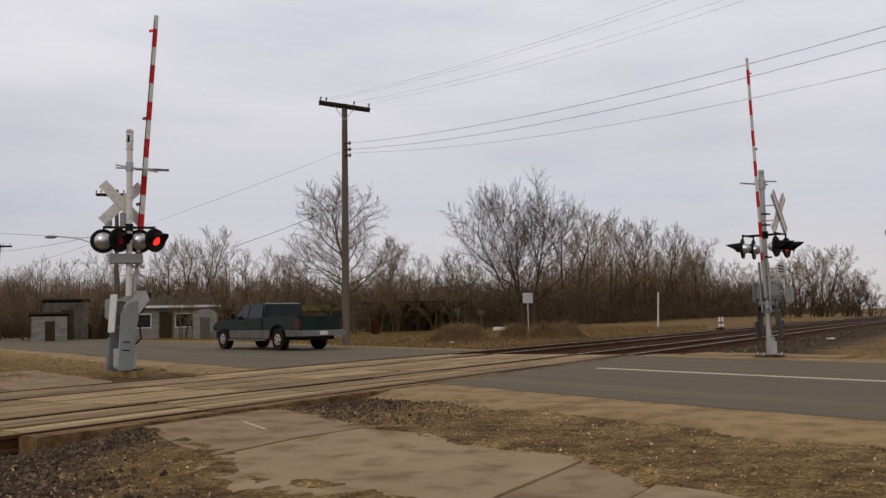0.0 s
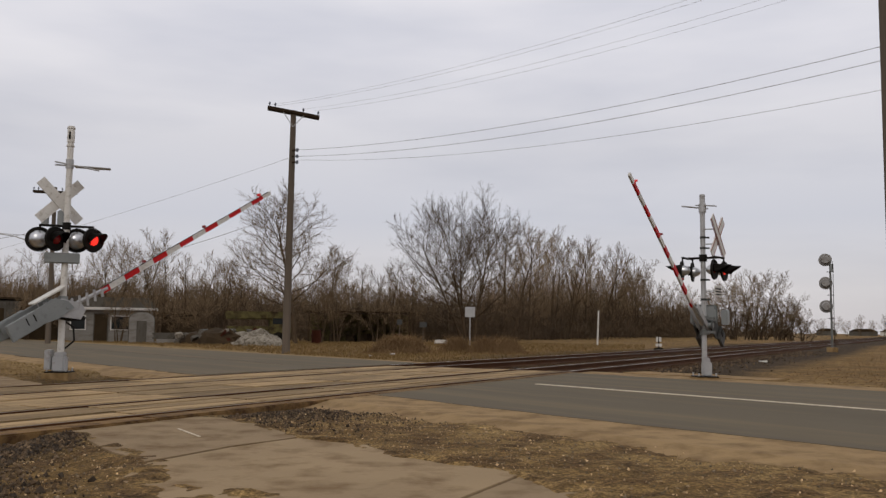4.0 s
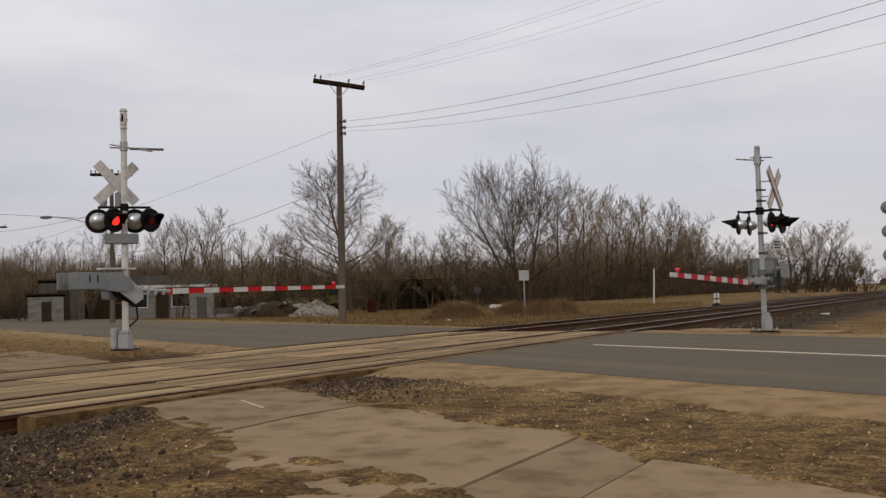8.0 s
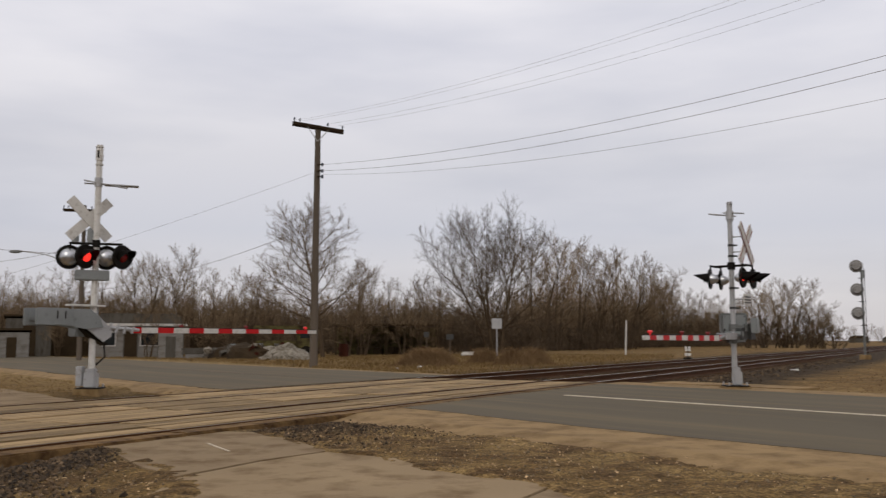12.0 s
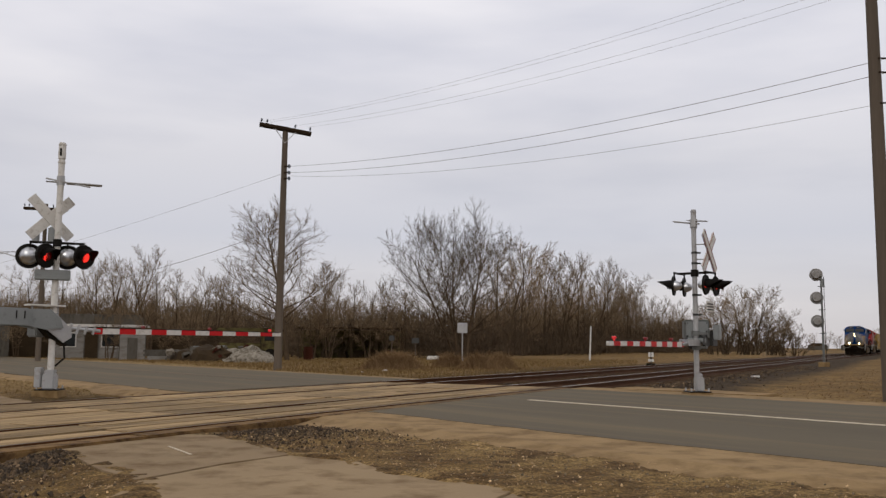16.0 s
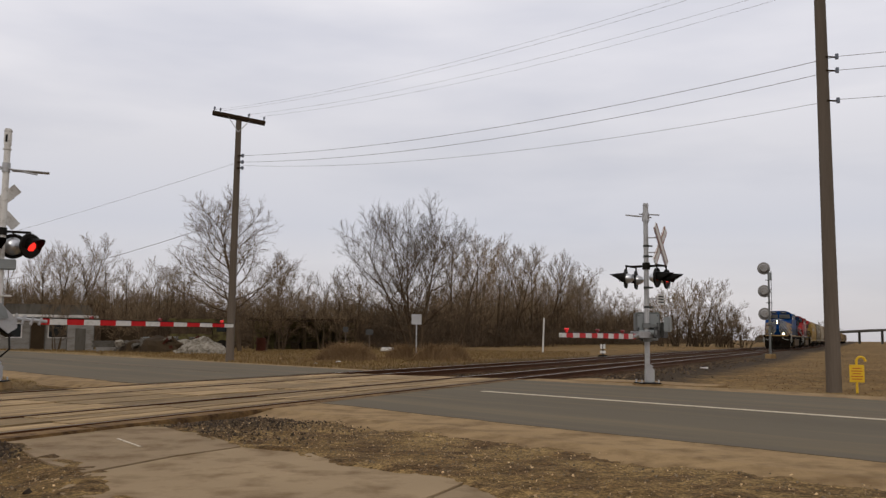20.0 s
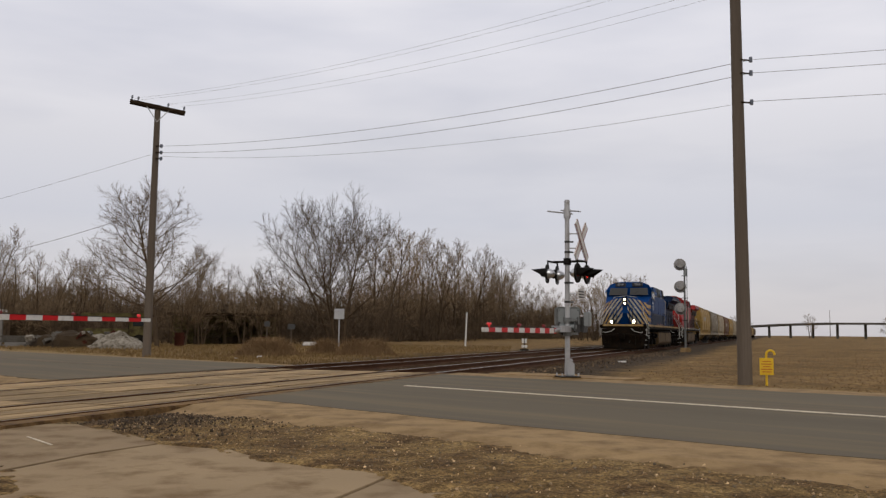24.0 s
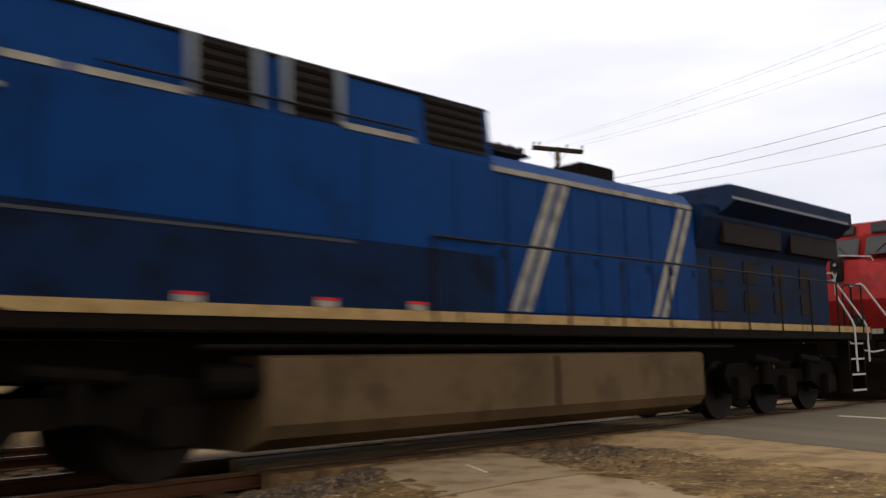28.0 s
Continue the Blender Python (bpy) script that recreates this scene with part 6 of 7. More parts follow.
        part("window_seal", bm, M_SEAL, c)
        bm = BM()
        side(bm, [(3.85, 3.9), (5.12, 3.9), (5.12, 3.92), (3.85, 3.92)], 0, 1)
        for v in bm.verts:
            v.co.y = s * (1.42 + 0.28 * v.co.y)
            v.co.z -= 0.3 * (abs(v.co.y) - 1.42) / 0.28
        part("sunshade", bm, M_BLUEBRIGHT if lead else body, c, "bright blue sunshade flap" if lead else "sunshade flap")
        part("arm_rest", box(BM(), 4.1, 5.3, min(ys, ys + s * 0.05), max(ys, ys + s * 0.05), 3.24, 3.28), M_PALE, c)
        part("mirror", box(BM(), 3.84, 3.88, min(s * 1.51, s * 1.66), max(s * 1.51, s * 1.66), 3.5, 3.62), M_PALE, c)
        if number:
            lettering(number, 0.4, Matrix.Translation((4.5, s * 1.519, 2.7)) @ Euler((radians(90), 0, 0 if s < 0 else radians(180))).to_matrix().to_4x4(), M_LETTER, lo)
            bm = BM()
            for k in range(4):
                x = 4.15 + 0.18 * k
                box(bm, x, x + 0.13, min(s * 1.516, s * 1.52), max(s * 1.516, s * 1.52), 2.94, 3.05)
            part("lettering_bar", bm, M_LETTER, lo)
    bm = BM()
    for k in range(3):
        rod(bm, (4.3 + 0.14 * k, -0.3, 4.3), (3.9 + 0.1 * k, -0.3, 4.34), 0.02, 0.06, 10)
    part("roof_aerial", rod(BM(), (4.8, 0.2, 4.2), (4.8, 0.2, 4.38), 0.09, n=12), M_BLACK, c)
    part("front_grab", path_rod(BM(), [(4.15, -0.5, 4.18), (4.15, -0.5, 4.3), (4.15, 0.1, 4.3), (4.15, 0.1, 4.18)], 0.015), M_HANDRAIL, c)
    # tall equipment section
    part("equipment_body", loft(BM(), mirror_section([(1.5, 2.35), (1.5, 3.45), (1.42, 4.08), (0.7, 4.13)]), 5.2, 10.7), body, lo, "tall blower and inverter body" if lead else "tall blower body")
    for s in (-1, 1):
        slope = lambda z: s * (1.5 - 0.115 * (z - 3.45))
        for x0, x1, mt, nm in ((5.3, 5.6, M_PALE, "pale_line"), (5.68, 6.4, M_PALE, "pale_line"), (6.5, 7.15, M_GRILLE, "grille"), (7.6, 8.2, M_GRILLE, "grille"), (8.3, 9.35, M_PALE, "pale_line"), (9.55, 10.6, M_GRILLE, "grille")):
            z0, z1 = (3.52, 4.08) if nm == "grille" else (3.49, 3.56)
            bm = BM()
            vs = []
            for d in (-0.01, 0.014):
                vs.append([bm.verts.new((x, slope(z) + s * d, z)) for x, z in ((x0, z0), (x1, z0), (x1, z1), (x0, z1))])
            bm.faces.new(vs[1]), bm.faces.new(vs[0][::-1])
            for i in range(4):
                bm.faces.new((vs[0][i], vs[0][(i + 1) % 4], vs[1][(i + 1) % 4], vs[1][i]))
            bmesh.ops.recalc_face_normals(bm, faces=bm.faces[:])
            g = part(nm, bm, mt, lo, "dark intake grille" if nm == "grille" else "pale body line")
            if nm == "grille":
                for k in range(5):
                    z = 3.57 + 0.105 * k
                    part("slat", box(BM(), x0 + 0.02, x1 - 0.02, slope(z) + s * 0.016 - 0.008, slope(z) + s * 0.016 + 0.008, z, z + 0.04), M_UNDER, g)
                for x in (x0 - 0.09, x1 + 0.02) if x0 < 9 else ():
                    part("grille_edge", box(BM(), x, x + 0.07, slope(3.8) - 0.05, slope(3.8) + 0.05, 3.52, 4.08), M_BARGREY if lead else M_FADERED, g)
        part("roof_edge", path_rod(BM(), [(5.2, s * 1.425, 4.085), (10.7, s * 1.425, 4.085)], 0.022), M_BLACK, lo, "black edge along the roof")
        part("grab_rail", path_rod(BM(), [(5.8, s * 1.54, 3.62), (9.3, s * 1.54, 3.62)], 0.014), M_BLACK, lo)
        part("body_seam", box(BM(), 4.6, 8.4, s * 1.523 - 0.006, s * 1.523 + 0.006, 2.33, 2.36), M_SEAL, lo)
        for x in (5.5, 7.0, 8.6, 10.0):
            part("body_seam", box(BM(), x, x + 0.015, s * 1.5 - 0.006, s * 1.5 + 0.006, 2.4, 3.4), low, lo)
    # engine hood with doors
    hood = mirror_section([(1.0, 1.6), (1.0, 3.54), (0.82, 3.76), (0.4, 3.85)])
    part("engine_hood", loft(BM(), hood, 10.7, 16.5), body, lo, "engine hood")
    for s in (-1, 1):
        for k in range(8):
            x = 10.8 + 0.71 * k
            d = part("hood_door", box(BM(), x, x + 0.68, s * 1.01 - 0.012, s * 1.01 + 0.012, 1.75, 3.44, 0.006), body, lo)
            part("latch", box(BM(), x + 0.56, x + 0.62, s * 1.025 - 0.01, s * 1.025 + 0.01, 2.4, 2.52), low, d)
        bm = loft(BM(), [(s * 1.0, 3.5), (s * 1.03, 3.5), (s * 1.03, 3.57), (s * 0.96, 3.57)], 10.8, 16.4)
        part("pale_line", bm, M_PALE, lo, "pale line along the hood")
        if lead:
            for x0 in (11.5, 15.0):
                for dx in (0.0, 0.27):
                    bm = BM()
                    side(bm, [(x0 + dx, 1.76), (x0 + dx + 0.17, 1.76), (x0 + dx + 1.13, 3.48), (x0 + dx + 0.96, 3.48)], s * 1.024, s * 1.031)
                    part("slanting_stripe", bm, M_PALE, lo, "pale slanting hood stripe")
    part("exhaust_box", box(BM(), 14.0, 14.95, -0.45, 0.45, 3.8, 4.08, 0.03), M_UNDER, lo)
    horn = part("horn", box(BM(), 11.9, 12.9, -0.3, 0.3, 4.0, 4.04, 0.01), M_BLACK, lo)
    for k in range(3):
        part("trumpet", rod(BM(), (12.0 + 0.25 * k, -0.1, 4.09), (12.3 + 0.25 * k, -0.22, 4.09), 0.03, 0.07, 10), M_BLACK, horn)
    part("horn_post", rod(BM(), (12.4, 0, 3.8), (12.4, 0, 4.02), 0.04), M_BLACK, horn)
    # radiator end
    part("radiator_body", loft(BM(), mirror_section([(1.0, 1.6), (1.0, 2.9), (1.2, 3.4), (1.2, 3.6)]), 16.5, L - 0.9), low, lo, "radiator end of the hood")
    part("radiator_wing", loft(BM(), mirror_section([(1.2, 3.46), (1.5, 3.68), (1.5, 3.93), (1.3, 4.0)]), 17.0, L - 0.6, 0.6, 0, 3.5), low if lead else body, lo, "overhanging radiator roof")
    for s in (-1, 1):
        for x0 in (17.2, 19.9):
            part("radiator_grille", box(BM(), x0, x0 + 2.3, s * 1.13 - 0.06, s * 1.13 + 0.06, 3.02, 3.46, 0.01), M_GRILLE, lo, "dark radiator grille")
        part("pale_line", box(BM(), 17.0, L - 0.8, s * 1.505 - 0.004, s * 1.505 + 0.004, 3.69, 3.73), M_BARGREY, lo)
        for k in range(4):
            x = 17.0 + 1.2 * k
            for z in (1.9, 2.4):
                part("louvre", box(BM(), x, x + 0.5, s * 1.005 - 0.012, s * 1.005 + 0.012, z, z + 0.38), M_GRILLE, lo)
        # walkway railing
        for k in range(11):
            x = 9.6 + 1.28 * k
            part("railing_post", rod(BM(), (x, s * (W + 0.02), 1.5), (x, s * (W + 0.02), 2.5), 0.018, n=6), M_BLACK, lo)
        part("railing", path_rod(BM(), [(9.6, s * (W + 0.02), 2.5), (22.4, s * (W + 0.02), 2.5)], 0.018), M_BLACK, lo)
    # fuel tank and trucks
    tank = mirror_section([(1.4, 1.2), (1.46, 1.16), (1.46, 0.5), (1.38, 0.36), (1.0, 0.22)])
    t = part("fuel_tank", loft(BM(), tank, 7.35, 15.75), M_TANK, lo, "dusty brown fuel tank")
    for s in (-1, 1):
        part("tank_seam", box(BM(), 11.9, 11.96, s * 1.45 - 0.02, s * 1.45 + 0.02, 0.5, 1.16), M_UNDER, t)
        part("air_pipe", path_rod(BM(), [(6.6, s * 1.45, 1.28), (16.8, s * 1.45, 1.28)], 0.035), M_UNDER, lo)
        part("air_tank", rod(BM(), (6.7, s * 1.25, 0.95), (7.3, s * 1.25, 0.95), 0.18, n=16), M_UNDER, lo)
    part("underframe", box(BM(), 1.4, L - 1.2, -0.8, 0.8, 1.0, 1.36), M_UNDER, lo)
    big_truck(lo, 2.3, 6.9)
    big_truck(lo, 16.9, 21.5)
    part("rear_coupler", box(BM(), L, L + 0.55, -0.15, 0.15, 0.78, 1.05, 0.04), M_UNDER, lo)
    raise_upper(lo, 1.6, 1.1)
    long_nose(lo)
    for end in (0, 1):
        fx = lambda x: x if end == 0 else L + 0.13 - x
        for s in (-1, 1):
            a = [(fx(0.36), s * 0.55, 2.72), (fx(0.36), s * 0.84, 2.78), (fx(0.37), s * 0.92, 2.7), (fx(0.38), s * 1.46, 1.84), (fx(0.38), s * 1.52, 1.7), (fx(0.38), s * 1.52, 0.95)]
            b = [(fx(1.3), s * 1.12, 2.86), (fx(1.16), s * 1.18, 2.86), (fx(1.12), s * 1.2, 2.78), (fx(1.12), s * 1.2, 2.4), (fx(1.14), s * 1.5, 1.84), (fx(1.14), s * 1.55, 1.7), (fx(1.14), s * 1.55, 0.75)]
            for pts in (a, b):
                part("handrail", path_rod(BM(), pts, 0.021, 8), M_HANDRAIL, lo, "bent white handrail")
            rail = path_rod(BM(), [(fx(0.32), s * 0.42, 1.6), (fx(0.32), s * 0.42, 2.72), (fx(0.32), s * 0.56, 2.78), (fx(0.32), s * 0.62, 2.7), (fx(0.32), s * 0.62, 1.6)], 0.026, 8)
            part("end_rail", rail, M_BLACK, lo, "black end rail")
    return lo


def side_emblem(lo):
    for s in (-1, 1):
        bm = BM()
        rod(bm, (7.2, s * 1.5, 2.85), (7.2, s * 1.53, 2.85), 0.72, n=28)
        part("emblem", bm, M_PALE, lo, "faded pale round emblem")
        for x0, x1, z0, z1 in ((11.0, 16.2, 2.45, 2.95), (6.6, 7.5, 2.5, 3.3)):
            for k in range(5 if x1 - x0 > 2 else 1):
                w = (x1 - x0) / (5 if x1 - x0 > 2 else 1)
                yb = 1.035 if x0 > 10 else 1.506
                part("lettering_bar", box(BM(), x0 + w * k, x0 + w * k + w * 0.78, s * yb - 0.006, s * yb + 0.006, z0, z1), M_PALE, lo)


def hopper(paint, label, bars):
    h = thing("hopper_car", label, "hopper car", "vehicles of the freight train")
    L = 18.0
    sec = mirror_section([(1.25, 1.15), (1.5, 1.6), (1.56, 2.4), (1.5, 3.3), (1.3, 3.9), (0.8, 4.15)])
    bm = loft(BM(), sec, 1.5, L - 1.5)
    for v in bm.verts:
        d = max(0.0, 2.6 - v.co.z) * 0.55
        if v.co.x < 3:
            v.co.x += d - 0.3
        else:
            v.co.x -= d - 0.3
    body = part("body", bm, paint, h, "curved steel car body", smooth=False)
    for s in (-1, 1):
        for k in range(5):
            x = 2.2 + 3.4 * k
            pts = [(1.5, 1.6), (1.56, 2.4), (1.5, 3.3), (1.3, 3.9)]
            path = [(x, s * (y + 0.012), z) for y, z in pts]
            part("rib", path_rod(BM(), path, 0.03, 6), paint, body)
        part("side_sill", box(BM(), 0.4, L - 0.4, min(s * 1.3, s * 1.5), max(s * 1.3, s * 1.5), 1.05, 1.3, 0.01), paint, h)
        part("roof_edge", box(BM(), 1.3, L - 1.3, min(s * 1.28, s * 1.36), max(s * 1.28, s * 1.36), 3.88, 3.96), paint, h)
        for e in (0.5, L - 0.5):
            for dy in (0.9, 1.4):
                part("end_post", rod(BM(), (e, s * dy, 1.2), (e + (0.7 if e < 5 else -0.7), s * dy, 3.8), 0.04, n=6), paint, h)
            bm = BM()
            for k in range(7):
                rod(bm, (e, s * 1.44, 1.4 + 0.34 * k), (e + (0.45 if e < 5 else -0.45), s * 1.44, 1.4 + 0.34 * k), 0.012, n=5)
            for q in (0, 0.45 if e < 5 else -0.45):
                rod(bm, (e + q, s * 1.44, 1.2), (e + q, s * 1.44, 3.6), 0.016, n=5)
            part("ladder", bm, paint, h)
        if bars:
            for x0, x1, z0, z1 in bars:
                bm = box(BM(), x0, x1, min(s * 1.545, s * 1.57), max(s * 1.545, s * 1.57), z0, z1)
                part("lettering_bar", bm, M_PALE, h)
    part("walkway", box(BM(), 1.0, L - 1.0, -0.35, 0.35, 4.2, 4.25, 0.005), M_GALV, h)
    part("hatch_cover", box(BM(), 2.0, L - 2.0, -0.75, -0.4, 4.1, 4.22, 0.02), paint, h)
    for k in range(3):
        x = 3.4 + 3.9 * k
        bm = BM()
        top = [bm.verts.new(p) for p in ((x, -1.2, 1.2), (x + 3.4, -1.2, 1.2), (x + 3.4, 1.2, 1.2), (x, 1.2, 1.2))]
        lowv = [bm.verts.new(p) for p in ((x + 1.2, -0.6, 0.45), (x + 2.2, -0.6, 0.45), (x + 2.2, 0.6, 0.45), (x + 1.2, 0.6, 0.45))]
        bm.faces.new(top), bm.faces.new(lowv[::-1])
        for i in range(4):
            bm.faces.new((top[i], top[(i + 1) % 4], lowv[(i + 1) % 4], lowv[i]))
        bmesh.ops.recalc_face_normals(bm, faces=bm.faces[:])
        part("bin", bm, paint, h, "sloping discharge bin")
    for x0 in (1.0, L - 3.0):
        for s in (-1, 1):
            bm = side(BM(), [(x0, 0.6), (x0 + 0.3, 0.75), (x0 + 1.7, 0.75), (x0 + 2.0, 0.6), (x0 + 1.6, 0.42), (x0 + 0.4, 0.42)], s * 0.98, s * 1.1)
            part("truck_frame", bm, M_UNDER, h)
        for dx in (0.3, 1.7):
            wheelset(h, x0 + dx, 0.44)
    part("underframe", box(BM(), 0.0, L, -0.3, 0.3, 0.8, 1.1), M_UNDER, h)
    raise_upper(h, 1.2, 1.09)
    return h


def train():
    """The vehicles from the front, each with its distance behind the first."""
    cars = []
    lead = locomotive("blue locomotive with pale slanted nose stripes and lit headlights", M_BLUE, M_BLUELOW, M_BEIGE, True, "1014")
    cars.append((lead, 0.0))
    second = locomotive("faded red locomotive with a pale emblem, coupled behind the first", M_FADERED, M_REDLOW, M_PALE, False, "")
    side_emblem(second)
    cars.append((second, 23.9))
    paints = [(mat("straw_yellow_paint", (0.42, 0.33, 0.13), (0.5, 0.4, 0.18), 0.6, 0, 0.6, 10, 0.04, dirt=(0.2, 0.14, 0.07), dirt_amount=0.3), "straw-yellow curved-side grain hopper car", [(4.5, 8.0, 2.6, 3.0)]),
              (mat("aluminium_grey_paint", (0.22, 0.22, 0.22), (0.3, 0.3, 0.3), 0.55, 0.2, 0.6, 10, 0.04, dirt=(0.14, 0.12, 0.1), dirt_amount=0.3), "dull grey grain hopper car", [(10.5, 14.0, 2.4, 2.9)]),
              (mat("pale_grey_paint", (0.4, 0.4, 0.39), (0.5, 0.5, 0.49), 0.55, 0, 0.6, 10, 0.04, dirt=(0.22, 0.18, 0.14), dirt_amount=0.3), "pale grey grain hopper car", []),
              (mat("oxide_brown_paint", (0.16, 0.095, 0.07), (0.22, 0.135, 0.1), 0.65, 0, 0.6, 10, 0.04, dirt=(0.08, 0.05, 0.035), dirt_amount=0.3), "oxide-brown grain hopper car", [(4.0, 7.5, 2.4, 2.9)])]
    kinds = [hopper(*p) for p in paints]
    order = [0, 1, 2, 3, 0, 2, 1, 3, 0, 0, 2, 3, 1, 0, 3, 2, 0, 1, 3, 2]
    used, back = set(), 47.8
    for k in order:
        c = kinds[k] if k not in used else copy_thing(kinds[k], Matrix())
        used.add(k)
        cars.append((c, back))
        back += 18.55
    return cars


def train_pose(s):
    p = AT(s, MAIN, 0.004)
    return pose(p.x, p.y, p.z, 0, 0, 90 - TURN_T)


# ---- the pickup ----
M_GREEN = mat("dark_green_car_paint", (0.006, 0.016, 0.013), (0.009, 0.022, 0.018), 0.25, 0, 1.5, 20, 0, dirt=(0.02, 0.022, 0.018), dirt_amount=0.15, k=0.8, warm=(1, 1, 1), spec=0.2)
M_SILVER = mat("dusty_silver_car_paint", (0.25, 0.25, 0.24), (0.33, 0.33, 0.32), 0.4, 0.2, 1.5, 20, 0, dirt=(0.16, 0.14, 0.12), dirt_amount=0.3, k=0.42, warm=(1.02, 1, 0.96))
M_CHROME = gloss("dull_chrome", (0.24, 0.235, 0.23), 0.3, 1.0)
M_TYRE = mat("tyre_rubber", (0.012, 0.012, 0.012), (0.022, 0.021, 0.02), 0.85, 0, 6, 40, 0.1)
M_CARGLASS = gloss("tinted_car_glass", (0.012, 0.014, 0.014), 0.1, 0.0, 0.22)
M_TAIL = gloss("red_tail_lens", (0.06, 0.005, 0.005), 0.25)
M_RIM = gloss("bright_alloy", (0.62, 0.61, 0.6), 0.25, 0.9)


def pickup():
    """Faces local +x; its origin lies under the rear axle."""
    p = thing("pickup_truck", "dark green extended-cab pickup with silver lower panels", "pickup truck")
    W = 0.95
    bm = BM()
    side(bm, [(0.95, 0.72), (0.95, 1.14), (2.95, 1.12), (4.2, 1.06), (4.5, 0.95), (4.56, 0.72)], -W, W)
    bmesh.ops.bevel(bm, geom=bm.edges[:], offset=0.05, segments=2, affect="EDGES", clamp_overlap=True)
    part("body", bm, M_GREEN, p, "dark green bonnet and doors")
    for s in (-1, 1):
        y0, y1 = sorted((s * 0.86, s * W))
        bm = BM()
        arch = [(0.52 * math.cos(radians(a)), 0.4 + 0.52 * math.sin(radians(a))) for a in range(150, 20, -15)]
        side(bm, [(-1.22, 0.72), (-1.22, 1.2), (0.93, 1.2), (0.93, 0.72), (0.5, 0.72)] + [q for q in arch[::-1] if q[1] > 0.72] + [(-0.5, 0.72)], y0, y1)
        part("bed_side", bm, M_GREEN, p)
        bm = BM()
        side(bm, [(0.55, 0.42), (3.2, 0.42), (3.26, 0.72), (0.5, 0.72)], y0 + 0.004 * s, y1 + 0.004 * s)
        part("lower_panel", bm, M_SILVER, p, "silver lower door panel")
        side_b = BM()
        side(side_b, [(-1.22, 0.5), (-0.55, 0.5), (-0.5, 0.72), (-1.22, 0.72)], y0 + 0.004 * s, y1 + 0.004 * s)
        part("lower_panel", side_b, M_SILVER, p, "silver lower bed panel")
        side_b = BM()
        side(side_b, [(4.24, 0.45), (4.56, 0.45), (4.56, 0.72), (4.24, 0.72)], y0, y1)
        part("lower_panel", side_b, M_SILVER, p)
        part("running_board", box(BM(), 0.6, 3.2, min(s * 0.9, s * 1.03), max(s * 0.9, s * 1.03), 0.34, 0.39, 0.01), M_CHROME, p, "bright running board")
        part("tail_light", box(BM(), -1.24, -1.1, min(s * 0.78, s * 0.962), max(s * 0.78, s * 0.962), 0.78, 1.1, 0.01), M_TAIL, p, "red tail light")
        part("headlamp", box(BM(), 4.4, 4.57, min(s * 0.55, s * 0.9), max(s * 0.55, s * 0.9), 0.78, 0.95, 0.02), M_CLEAR, p)
        m = part("mirror", box(BM(), 2.72, 2.82, min(s * 0.98, s * 1.16), max(s * 0.98, s * 1.16), 1.15, 1.36, 0.03), M_GREEN, p, "door mirror")
        part("mirror_arm", box(BM(), 2.74, 2.8, min(s * 0.86, s * 1.0), max(s * 0.86, s * 1.0), 1.18, 1.22), M_BLACK, m)
        for x0, x1, t0, t1 in ((2.0, 2.88, 2.0, 2.42), (1.05, 1.94, 1.12, 1.94)):
            bm = BM()
            side(bm, [(x0, 1.17), (x1, 1.17), (t1, 1.64), (t0, 1.64)], 0, 1)
            for v in bm.verts:
                v.co.y = s * (0.905 - (v.co.z - 1.17) * 0.3 + 0.012 * v.co.y)
            part("side_window", bm, M_CARGLASS, p, "tinted side glass")
        for x in (1.97, 0.99, 2.95):
            part("door_gap", box(BM(), x - 0.006, x + 0.006, s * W - 0.003, s * W + 0.003, 0.5, 1.08), M_BLACK, p)
        part("door_handle", box(BM(), 2.05, 2.2, s * W - 0.02, s * W + 0.02, 0.98, 1.03, 0.005), M_BLACK, p)
    cab = BM()
    side(cab, [(0.95, 1.1), (2.98, 1.1), (2.5, 1.68), (2.3, 1.72), (1.15, 1.72), (1.0, 1.66)], -0.9, 0.9)
    for v in cab.verts:
        if v.co.z > 1.3:
            v.co.y *= 0.82
    bmesh.ops.bevel(cab, geom=cab.edges[:], offset=0.03, segments=2, affect="EDGES", clamp_overlap=True)
    part("cab", cab, M_GREEN, p, "dark green cab")
    bm = BM()
    side(bm, [(2.93, 1.17), (2.945, 1.18), (2.53, 1.65), (2.52, 1.64)], -0.72, 0.72)
    part("windscreen", bm, M_CARGLASS, p)
    bm = BM()
    side(bm, [(0.94, 1.2), (0.965, 1.2), (0.99, 1.62), (0.97, 1.62)], -0.7, 0.7)
    part("rear_window", bm, M_CARGLASS, p, "dark rear window")
    part("bed_floor", box(BM(), -1.2, 0.95, -0.88, 0.88, 0.66, 0.72), M_BLACK, p)
    part("bed_front", box(BM(), 0.88, 0.94, -0.88, 0.88, 0.7, 1.2), M_GREEN, p)
    tg = part("tailgate", box(BM(), -1.25, -1.18, -0.84, 0.84, 0.7, 1.2, 0.02), M_GREEN, p, "dark green tailgate")
    part("tailgate_handle", box(BM(), -1.27, -1.24, -0.12, 0.12, 1.02, 1.1, 0.005), M_BLACK, tg)
    b = part("rear_bumper", box(BM(), -1.42, -1.22, -0.95, 0.95, 0.5, 0.7, 0.03), M_CHROME, p, "chrome rear bumper")
    part("plate", box(BM(), -1.435, -1.415, -0.16, 0.16, 0.54, 0.67), M_WHITE, b, "blank plate")
    part("front_bumper", box(BM(), 4.55, 4.75, -0.95, 0.95, 0.42, 0.68, 0.04), M_CHROME, p)
    part("grille", box(BM(), 4.5, 4.58, -0.55, 0.55, 0.7, 0.98, 0.02), M_CHROME, p)
